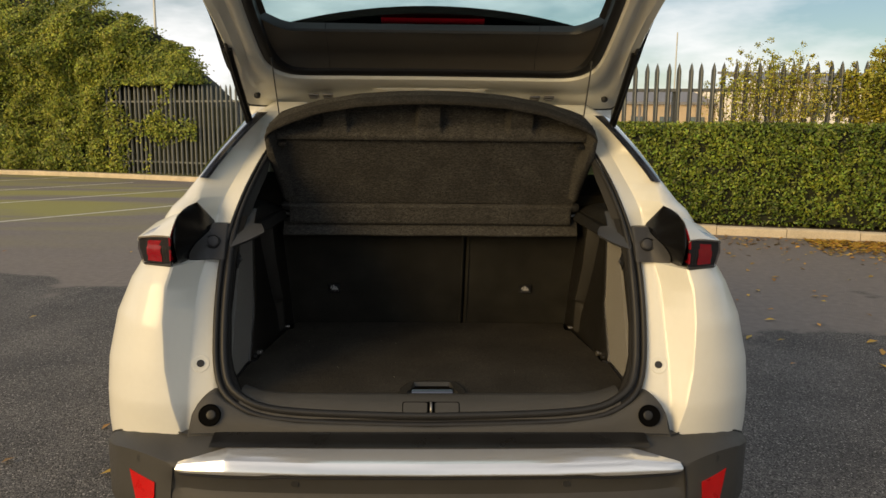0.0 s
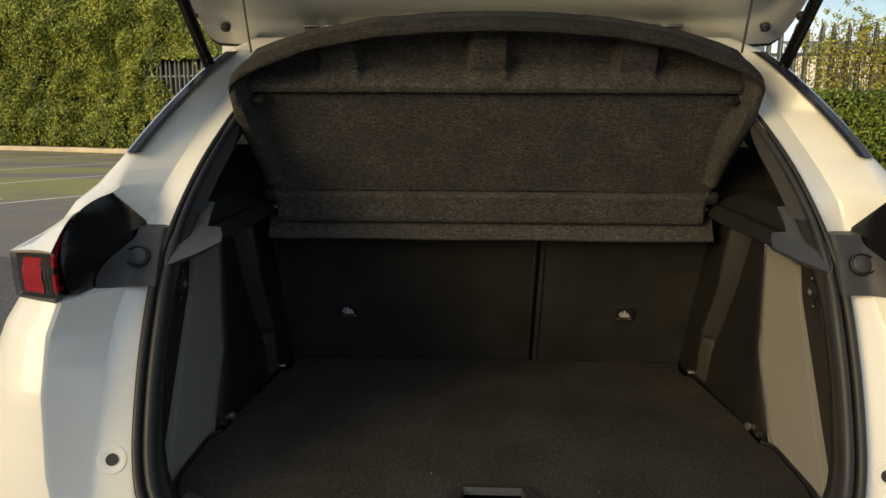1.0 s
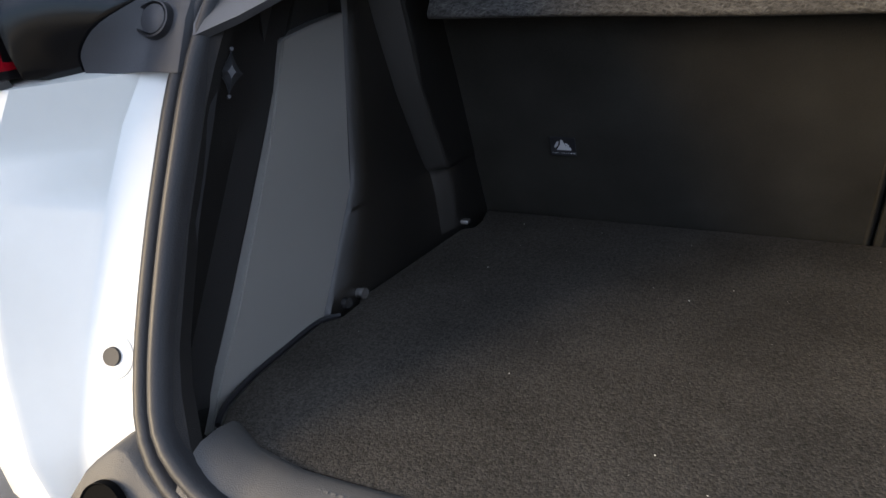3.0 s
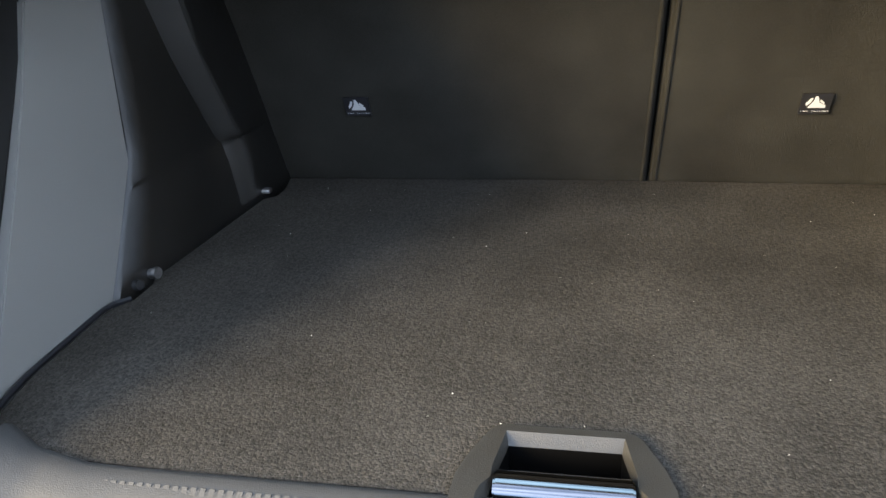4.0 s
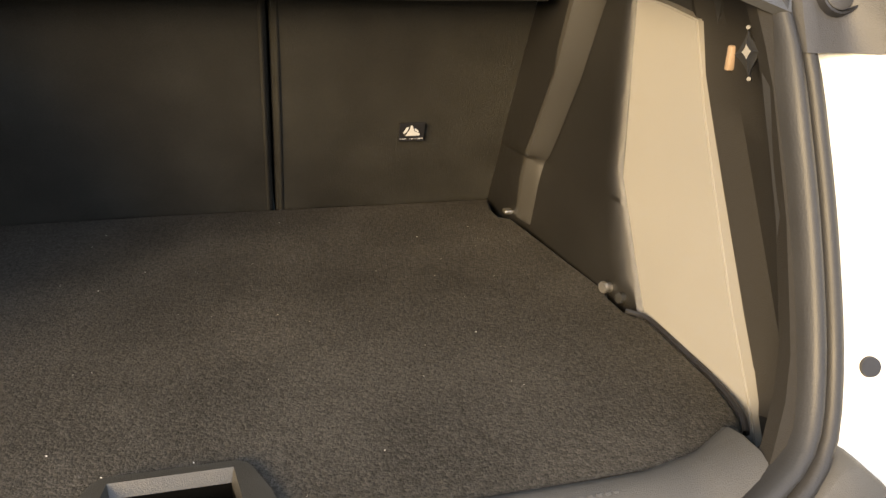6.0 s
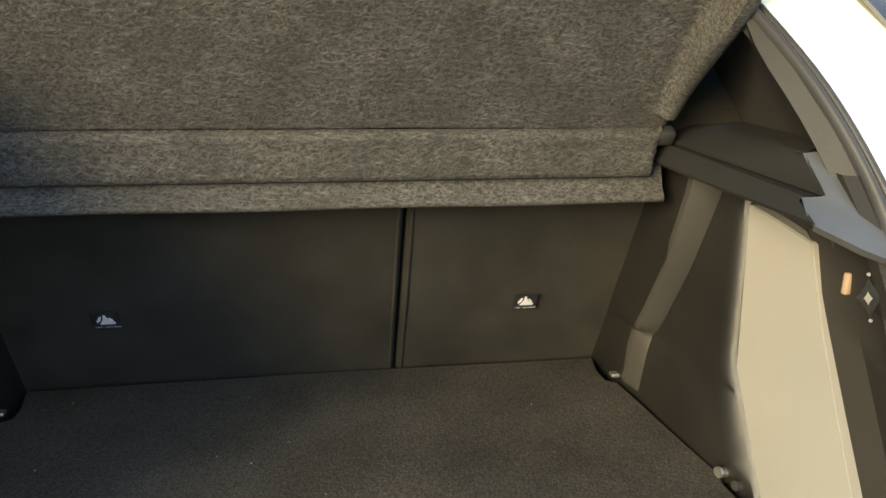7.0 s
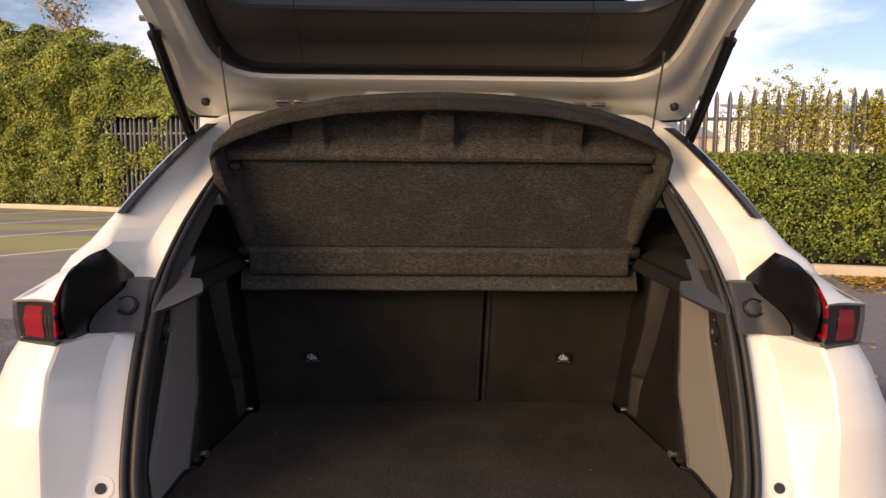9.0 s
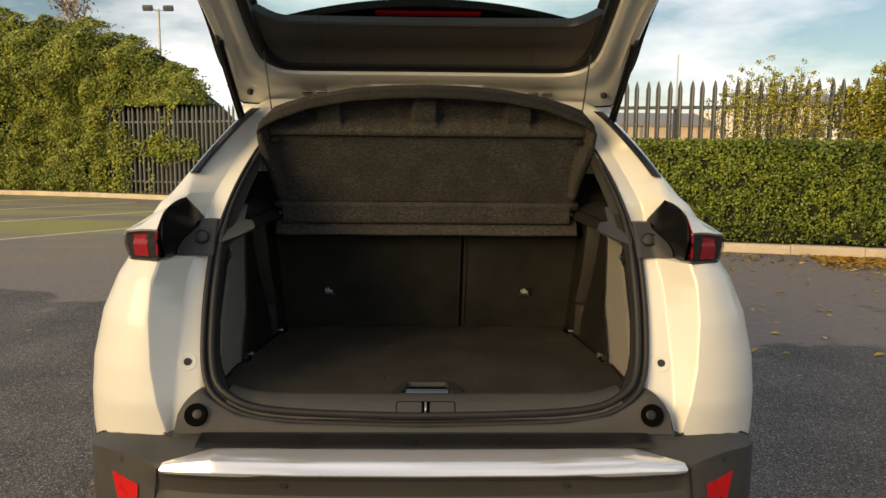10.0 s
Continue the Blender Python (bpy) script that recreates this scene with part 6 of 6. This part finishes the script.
def ivy_bank():
    """Overgrown bank of ivy and shrubs along the far kerb."""
    h = empty("ivy_hedge", "tall overgrown ivy-covered hedge in low sunlight", "hedge")

    def height(x):
        return float(np.interp(x, [-18.4, -17.7, -17.0, -15, -13, -11, -9.6, -8.6, -7.8, -7.2, -6.6, -4], [2.5, 4.6, 5.8, 5.9, 5.5, 5.1, 4.75, 4.3, 3.75, 3.1, 2.4, 2.2]))

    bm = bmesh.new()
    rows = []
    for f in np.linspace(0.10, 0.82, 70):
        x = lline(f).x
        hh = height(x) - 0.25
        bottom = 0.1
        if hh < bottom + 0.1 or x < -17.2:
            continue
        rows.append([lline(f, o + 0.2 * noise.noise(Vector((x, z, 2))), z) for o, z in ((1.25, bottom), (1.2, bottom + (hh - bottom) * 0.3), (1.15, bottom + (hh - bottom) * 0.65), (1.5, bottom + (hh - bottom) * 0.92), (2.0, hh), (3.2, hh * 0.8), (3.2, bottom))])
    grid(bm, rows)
    part("hedge_core", bm, SHADE, h, "near-black sheet for the shade deep in the ivy")
    cs, ns, ss = [], [], []
    k = 0
    while k < 170000:
        f = rng.uniform(0.23, 0.80)
        b = lline(f)
        x = b.x
        if x < -17.6 + 0.35 * noise.noise(Vector((0, 2, rng.random() * 5))):
            continue
        top = height(x) + 0.45 * noise.noise(Vector((x * 0.9, 3, 0))) + 0.2 * noise.noise(Vector((x * 3.1, 8, 0)))
        z = 0.12 + (top - 0.12) * rng.random() ** 0.9
        if x > -9.3:
            low = 2.55 + 0.35 * noise.noise(Vector((x * 2, 1, 1)))
            sprig = noise.noise(Vector((x * 1.4, z * 1.1, 4.0)))
            if z < low and not (sprig + rng.normal(0, 0.24) > 0.20 + 0.13 * (x + 9.0) and rng.random() < 0.35):
                continue
        k += 1
        lump = 0.75 * noise.noise(Vector((x * 0.55, z * 0.7, 11.0))) + 0.45 * noise.noise(Vector((x * 1.6, z * 1.9, 5.0)))
        if noise.noise(Vector((x * 2.1, z * 2.4, 17.0))) < -0.22 and rng.random() < 0.7:
            continue
        crown = max(0.0, (z - (top - 1.0)) / 1.0)
        o = 0.62 - lump * 0.8 + crown ** 2 * 1.1 + rng.exponential(0.11)
        if x > -9.3 and z < 2.6:
            o = 0.45 + 0.12 * rng.random()
        p = lline(f, max(o, 0.22), z)
        cs.append(p)
        ns.append((-0.15, -1, 0.35 + crown))
        ss.append(rng.uniform(0.055, 0.115))
    ob = link("leaves", leaf_mesh("leaves", cs, ss, ns, IVY, 0.8, 5), None, h, "sunlit ivy leaves")
    ob["kind"] = "stuff"


def palisade(name, label, point, length, height, pitch, n, steel):
    """Palisade fence: pales with pointed heads on two rails with posts behind."""
    fence = empty(name, label, "fence")
    w = pitch * 0.215
    bm = bmesh.new()
    sec = [(-w, 0.012), (-w * 0.55, -0.010), (0, -0.004), (w * 0.55, -0.010), (w, 0.012)]
    levels = [(0.06, 1.0), (height - 0.13, 1.0), (height - 0.05, 0.55), (height, 0.06)]
    rows = [[(u * g, v * (0.4 + 0.6 * g), z) for u, v in sec] for z, g in levels]
    grid(bm, rows)
    grid(bm, [[(u, v + 0.004, z) for u, v, z in r] for r in rows])
    bmesh.ops.recalc_face_normals(bm, faces=bm.faces)
    me = bpy.data.meshes.new("pale")
    bm.to_mesh(me)
    bm.free()
    me.materials.append(steel)
    for k in range(n):
        a, b = point(k / n), point((k + 0.5) / n)
        d = (b - a).normalized()
        ob = new("pale", me)
        ob.parent = fence
        ob.matrix_world = Matrix.Translation(a) @ Matrix.Rotation(math.atan2(d.y, d.x) + (math.pi if d.x < 0 else 0), 4, "Z") @ Matrix.Rotation(0.006 * math.sin(k * 3.1), 4, "Y")
    for z in (0.45, height - 0.42):
        bm = bmesh.new()
        ps = [point(f) for f in np.linspace(0, 1, 24)]
        nn = [Vector((0, 0.03, 0))] * len(ps)
        rows = [[p + q + Vector((0, u, z + v)) for u, v in ((0, -0.025), (0, 0.025), (0.006, 0.025), (0.006, -0.019), (0.05, -0.019), (0.05, -0.025))] for p, q in zip(ps, nn)]
        grid(bm, rows, wrap=True)
        part("rail", bm, steel, fence)
    posts = max(2, round(length / 2.75))
    for k in range(posts + 1):
        p = point(k / posts)
        bm = bmesh.new()
        box(bm, (p.x, p.y + 0.11, (height - 0.4) / 2), (0.055, 0.055, height - 0.4), 0.004)
        part("post", bm, steel, fence)


palisade("palisade_fence", "grey steel palisade fence behind the clipped hedge", lambda f: rline(-4.2 + 13.2 * f, 1.52), 13.2, 2.51, 0.168, 79, STEELD)
palisade("palisade_fence", "grey steel palisade fence partly overgrown with ivy", lambda f: lline(0.08 + 0.285 * f, 0.62), 7.3, 2.52, 0.165, 44, STEELP)
clipped_hedge()
ivy_bank()


def creeper(name, label, spots, material, count, size, seed):
    """Loose climbing growth made of leafy sprays with bare tips."""
    t = empty(name, label, "climbing plant")
    g = np.random.default_rng(seed)
    cs, ns, ss = [], [], []
    bm = bmesh.new()
    for (u, o, z0, z1, wide, share) in spots:
        for s in range(int(16 * share)):
            x0 = u + g.normal(0, wide * 0.5)
            tip = z0 + (z1 - z0) * (0.55 + 0.45 * g.random())
            a = rline(x0, o + g.normal(0, 0.06), z0)
            b = rline(x0 + g.normal(0, wide * 0.6), o + g.normal(0, 0.25), tip)
            mid = a.lerp(b, 0.55) + Vector((g.normal(0, 0.12), g.normal(0, 0.1), 0.05))
            pts = spline([a, mid, b], 9)
            tube(bm, pts[:7], 0.005, 4)
            for q in range(int(count * share / len(spots) / (16 * share))):
                f = g.random() ** 0.75
                p = pts[min(int(f * 8), 8)] + Vector(g.normal(0, 0.085 * (1.25 - f), 3).tolist())
                cs.append(p)
                ns.append((0, -0.6, 0.5))
                ss.append(g.uniform(*size))
    part("stem_tangle", bm, BARK, t, "thin brown stems", smooth=60)["kind"] = "stuff"
    ob = link("leaves", leaf_mesh("leaves", cs, ss, ns, material, 0.9, seed), None, t)
    ob["kind"] = "stuff"


creeper("climbing_plant", "brown and yellow creeper climbing the steel fence", [(-0.75, 1.62, 1.4, 2.7, 0.22, 0.7), (-0.45, 1.44, 1.4, 2.9, 0.25, 0.9), (-0.1, 1.64, 1.4, 3.10, 0.3, 1.0), (0.2, 1.42, 1.4, 2.8, 0.22, 0.7), (0.5, 1.62, 1.4, 2.6, 0.22, 0.5)], CREEPER, 12500, (0.022, 0.050), 21)
creeper("shrub", "yellow-green shrub growing over the fence", [(0.95, 1.62, 1.7, 2.5, 0.12, 0.5), (1.2, 1.44, 1.5, 2.8, 0.18, 0.9), (1.45, 1.45, 1.4, 3.2, 0.25, 1.3), (1.95, 1.45, 1.4, 3.4, 0.3, 1.4), (2.7, 1.6, 1.4, 3.5, 0.35, 1.3), (3.6, 1.7, 1.4, 3.6, 0.5, 1.6), (4.6, 1.7, 1.4, 3.7, 0.6, 1.6)], YELLOW, 30000, (0.030, 0.066), 22)


# ---- trees, posts and distance ----
def bare_tree(name, label, base, height, seed, material=None, leaf=0.0, crown=None):
    t = empty(name, label, "tree")
    g = random.Random(seed)
    bm = bmesh.new()
    tips = []

    def limb(p, d, length, r, depth):
        pts = [p]
        for k in range(5):
            d = (d + Vector((g.gauss(0, 0.12), g.gauss(0, 0.12), 0.05))).normalized()
            pts.append(pts[-1] + d * length / 5)
        rows = []
        for k, q in enumerate(pts):
            a = d.orthogonal().normalized()
            b = d.cross(a)
            rr = r * (1 - 0.45 * k / 5)
            rows.append([q + (a * math.cos(i * math.tau / 6) + b * math.sin(i * math.tau / 6)) * rr for i in range(6)])
        grid(bm, rows, wrap=True)
        if depth == 0:
            tips.extend(pts[2:])
            return
        for k in range(g.randint(3, 4)):
            q = pts[g.randint(2, 5)]
            e = (d + Vector((g.gauss(0, 0.65), g.gauss(0, 0.65), g.gauss(0.15, 0.3)))).normalized()
            limb(q, e, length * g.uniform(0.55, 0.75), r * 0.5, depth - 1)

    limb(Vector(base), Vector((0, 0, 1)), height * 0.42, height * 0.022, 4)
    part("trunk", bm, BARK, t, "bare brown trunk and limbs", smooth=60)
    if leaf:
        q = np.random.default_rng(seed)
        cs = np.repeat(np.array([list(p) for p in tips]), leaf, 0) + q.normal(0, 0.22, (len(tips) * leaf, 3))
        ob = link("crown", leaf_mesh("crown", cs, q.uniform(0.09, 0.18, len(cs)), np.tile((0, -0.5, 0.5), (len(cs), 1)), material, 0.9, seed), None, t)
        ob["kind"] = "stuff"


bare_tree("bare_tree", "leafless tree beyond the parked cars", (-33.0, 33.0, 0), 7.5, 4)
TAN = leaf_mat("tan_dry_leaves", (0.42, 0.30, 0.17), (0.22, 0.17, 0.09), 0.4)
bare_tree("bare_tree", "thin shrub with dry tan leaves above the ivy", (-12.6, 25.2, 0), 7.3, 9, TAN, 4)
bare_tree("leafy_tree", "yellow-green tree above the fence", (9.4, 12.3, 0), 5.2, 12, YELLOW, 7)


def floodlight_mast():
    m = empty("floodlight_mast", "tall pale mast with floodlights behind the hedge", "lamp post")
    x, y, hh = -15.15, 43.5, 9.1
    bm = bmesh.new()
    rod(bm, (x, y, 0), (x, y, hh), 0.10, 0.06, 12)
    part("mast", bm, POLE, m)
    for k, dx in enumerate((-0.45, 0.5)):
        bm = bmesh.new()
        rod(bm, (x, y, hh - 0.15), (x + dx, y - 0.1, hh + 0.05), 0.03, 0.03, 8)
        part("arm", bm, POLE, m)
        bm = bmesh.new()
        box(bm, (0, 0, 0), (0.55, 0.22, 0.30), 0.04, Matrix.Translation((x + dx * 1.2, y - 0.15, hh + 0.02)) @ Matrix.Rotation(0.5, 4, "X"))
        part("floodlight", bm, STEELP, m, "grey floodlight head")


def post(name, label, category, base, height, r, material):
    t = empty(name, label, category)
    bm = bmesh.new()
    rod(bm, base, (base[0], base[1], height), r, r * 0.8, 14)
    part("shaft", bm, material, t)
    bm = bmesh.new()
    rod(bm, base, (base[0], base[1], base[2] + 0.25), r * 1.35, r * 1.3, 14)
    part("collar", bm, material, t)


floodlight_mast()
post("lamp_post", "pale grey lamp post in the verge before the ivy", "lamp post", (-14.9, 22.75, 0.11), 8.0, 0.085, POLE)
post("fence_post", "thin dark post at the end of the ivy hedge", "post", (-16.75, 22.85, 0.11), 4.6, 0.05, STEELD)
post("mast", "thin distant mast behind the fence", "mast", (19.0, 58.0, 0.0), 8.8, 0.06, POLE)


def parked_car(label, place, heading, colour, tall, lamps):
    """A parked car: lofted body, glasshouse, wheels, lamps and a plain yellow plate; its front points along +y before it is turned."""
    m = mat("parked_car_paint", colour, 0.35, var=0.05, spec=0.3, coat=0.12)
    c = empty("parked_car", label, "car", "parked cars")
    c.matrix_world = pose(place[0], place[1], 0, 0, 0, heading)
    bm = bmesh.new()
    secs = [(-2.05, 0.70, 0.45, 0.80), (-2.0, 0.80, 0.30, 0.95), (-1.5, 0.87, 0.24, 1.0), (0, 0.88, 0.22, 0.98), (1.2, 0.86, 0.24, 0.95), (1.9, 0.78, 0.28, 0.80), (2.1, 0.66, 0.36, 0.66)]
    grid(bm, [[(-w * 0.92, y, lo), (-w, y, lo + 0.2), (-w, y, hi - 0.18), (-w * 0.93, y, hi), (0, y, hi + 0.03), (w * 0.93, y, hi), (w, y, hi - 0.18), (w, y, lo + 0.2), (w * 0.92, y, lo)] for y, w, lo, hi in secs], wrap=True)
    for y, w, lo, hi in (secs[0], secs[-1]):
        bm.faces.new([bm.verts.new(p) for p in ((-w * 0.92, y, lo), (-w, y, lo + 0.2), (-w, y, hi - 0.18), (-w * 0.93, y, hi), (0, y, hi + 0.03), (w * 0.93, y, hi), (w, y, hi - 0.18), (w, y, lo + 0.2), (w * 0.92, y, lo))])
    part("body", bm, m, c)
    bm = bmesh.new()
    top = [(-1.75, 0.56, tall - 0.10), (-1.2, 0.60, tall), (0.0, 0.60, tall + 0.01), (0.45, 0.58, tall - 0.06)]
    low = [(-1.98, 0.79, 0.94), (-1.3, 0.82, 0.98), (0.1, 0.82, 0.98), (1.05, 0.78, 0.94)]
    for s in (-1, 1):
        grid(bm, [[(s * w, y, z) for y, w, z in low], [(s * w, y, z) for y, w, z in top]])
    for a, b in ((low[0], top[0]), (low[-1], top[-1])):
        bm.faces.new([bm.verts.new(p) for p in ((-a[1], a[0], a[2]), (a[1], a[0], a[2]), (b[1], b[0], b[2]), (-b[1], b[0], b[2]))])
    part("window", bm, DARKGLASS2, c, "dark car windows")
    bm = bmesh.new()
    grid(bm, [[(-w, y, z) for y, w, z in top], [(-w * 0.7, y, z + 0.05) for y, w, z in top], [(w * 0.7, y, z + 0.05) for y, w, z in top], [(w, y, z) for y, w, z in top]])
    part("roof", bm, m, c)
    for s in (-1, 1):
        for y in (-1.28, 1.32):
            bm = bmesh.new()
            rod(bm, (s * 0.66, y, 0.31), (s * 0.87, y, 0.31), 0.31, 0.31, 24)
            w = part("wheel", bm, TYRE, c)
            bm = bmesh.new()
            rod(bm, (s * 0.86, y, 0.31), (s * 0.882, y, 0.31), 0.055, 0.05, 12)
            for q in range(6):
                e = Vector((0, math.cos(q * math.tau / 6), math.sin(q * math.tau / 6)))
                rod(bm, Vector((s * 0.874, y, 0.31)) + e * 0.04, Vector((s * 0.874, y, 0.31)) + e * 0.195, 0.026, 0.02, 6)
            grid(bm, [[(s * (0.86 + q), y + r * math.cos(a), 0.31 + r * math.sin(a)) for r, q in ((0.185, 0.012), (0.205, 0.020), (0.215, 0.012))] for a in np.linspace(0, math.tau, 25)])
            part("rim", bm, SILVER, w, "silver spoked rim")
        bm = bmesh.new()
        box(bm, (s * 0.68, -2.03, 0.84 if lamps else 0.80), (0.24, 0.09, 0.16), 0.02)
        part("tail_lamp", bm, RED, c, "red tail lamp")
    bm = bmesh.new()
    box(bm, (0, -2.075, 0.72), (0.52, 0.02, 0.12), 0.004)
    part("number_plate", bm, PLATE, c, "plain yellow plate")


PLATE = mat("yellow_plate", (0.75, 0.48, 0.02), 0.4, var=0.05)
# reflected sky is put into the glass's grey-green base colour
DARKGLASS2 = mat("sky_tinted_window_glass", (0.085, 0.115, 0.115), 0.08, var=0.1, coat=0.6)
parked_car("dark blue-grey SUV parked at the far side", (-25.6, 21.8), 104, (0.055, 0.060, 0.072), 1.62, True)
parked_car("dark grey-green hatchback parked at the far side", (-24.4, 25.6), 108, (0.062, 0.068, 0.068), 1.42, True)
parked_car("dark grey car parked at the far side", (-28.0, 18.4), 100, (0.030, 0.055, 0.12), 1.50, False)


# ---- buildings and hills far behind ----
WALLW = mat("pale_cladding", (0.82, 0.79, 0.74), 0.7, var=0.08, scale=0.6)
WALLB = mat("buff_brick_far", (0.50, 0.40, 0.29), 0.85, var=0.2, scale=1.2)
ROOFG = mat("grey_sheet_roof", (0.20, 0.20, 0.21), 0.6, var=0.12, scale=0.5)


def shed(label, x, y, w, d, hgt, wall, bays):
    b = empty("industrial_building", label, "building")
    bm = bmesh.new()
    box(bm, (x, y + d / 2, hgt / 2), (w, d, hgt))
    wl_ = part("wall", bm, wall, b)
    bm = bmesh.new()
    slab(bm, [(x - w / 2 - 0.2, y - 0.3, hgt), (x + w / 2 + 0.2, y - 0.3, hgt), (x + w / 2 + 0.2, y + d / 2, hgt + 1.1), (x - w / 2 - 0.2, y + d / 2, hgt + 1.1)], Vector((0, 0, 0.18)))
    part("roof", bm, ROOFG, b)
    for k in range(bays):
        cx = x - w / 2 + w * (k + 0.5) / bays
        bm = bmesh.new()
        box(bm, (cx, y - 0.03, hgt * 0.62), (w / bays * 0.55, 0.10, hgt * 0.20), 0.02)
        part("window", bm, DARKGLASS2, wl_)
        bm = bmesh.new()
        box(bm, (cx, y - 0.05, hgt * 0.5), (0.16, 0.08, hgt), 0.0)
        part("pilaster", bm, ROOFG, wl_)


shed("pale clad industrial building behind the fence", 34.0, 55.0, 20.0, 14.0, 5.0, WALLW, 7)
shed("low buff brick building behind the fence", 17.5, 62.0, 12.0, 10.0, 3.6, WALLB, 5)
shed("white clad shed beyond the fence", 52.0, 52.0, 13.0, 12.0, 4.4, WALLW, 4)


def ridge(label, dist, a0, a1, base, amp, material, seed):
    bm = bmesh.new()
    rows = []
    for a in np.linspace(a0, a1, 160):
        r = radians(a)
        h = base + amp * noise.noise(Vector((a * 0.11, seed, 0))) + amp * 0.35 * noise.noise(Vector((a * 0.5, seed, 4)))
        rows.append([(-math.sin(r) * dist, math.cos(r) * dist, -1.0), (-math.sin(r) * dist, math.cos(r) * dist, max(0.5, h)), (-math.sin(r) * dist * 1.2, math.cos(r) * dist * 1.2, max(0.3, h * 0.8))])
    grid(bm, rows)
    tagged(part("backdrop", bm, material, None, smooth=60), label, "hills", kind="structure")


# distance haze is put into the hills' blue base colour
HILL = mat("haze_tinted_hills", (0.24, 0.33, 0.44), 0.95, var=0.12, scale=0.01, bscale=0.06)
WOOD = mat("far_woods", (0.07, 0.085, 0.05), 0.95, var=0.4, scale=0.05, bscale=0.4)
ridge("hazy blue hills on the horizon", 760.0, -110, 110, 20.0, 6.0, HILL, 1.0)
ridge("dark line of far woods", 300.0, 28, 110, 4.2, 1.6, WOOD, 6.0)
# out of view: added to dim the low sky and darken reflections
ridge("unseen dark ridge behind the camera, added to cut low sky", 90.0, 112, 262, 9.0, 3.0, WOOD, 3.0)

# ---- fallen leaves ----
g = np.random.default_rng(31)
cs = []
for k in range(900):
    u, o = g.uniform(-4, 7), -abs(g.normal(0, 0.85)) - 0.03
    p = rline(u, o, 0.012)
    cs.append(p)
for k in range(2600):
    u = abs(g.normal(0, 2.2)) + 0.2
    cs.append(rline(u, -0.03 - abs(g.normal(0, 0.36)) - 0.9 * g.random() ** 3, 0.012))
for k in range(150):
    cs.append(Vector((g.uniform(1.6, 8), g.uniform(4.5, 9.5), 0.012)))
for k in range(40):
    cs.append(Vector((g.uniform(-9, -1.2), g.uniform(1.0, 9), 0.012)))
LITTER = leaf_mat("fallen_leaves", (0.55, 0.36, 0.05), (0.24, 0.13, 0.03), 0.5)
ob = link("fallen_leaves", leaf_mesh("fallen_leaves", cs, g.uniform(0.04, 0.085, len(cs)), np.tile((0, 0, 1), (len(cs), 1)), LITTER, 0.16, 33), None)
tagged(ob, "yellow and brown leaves fallen on the asphalt", "leaves", kind="stuff")
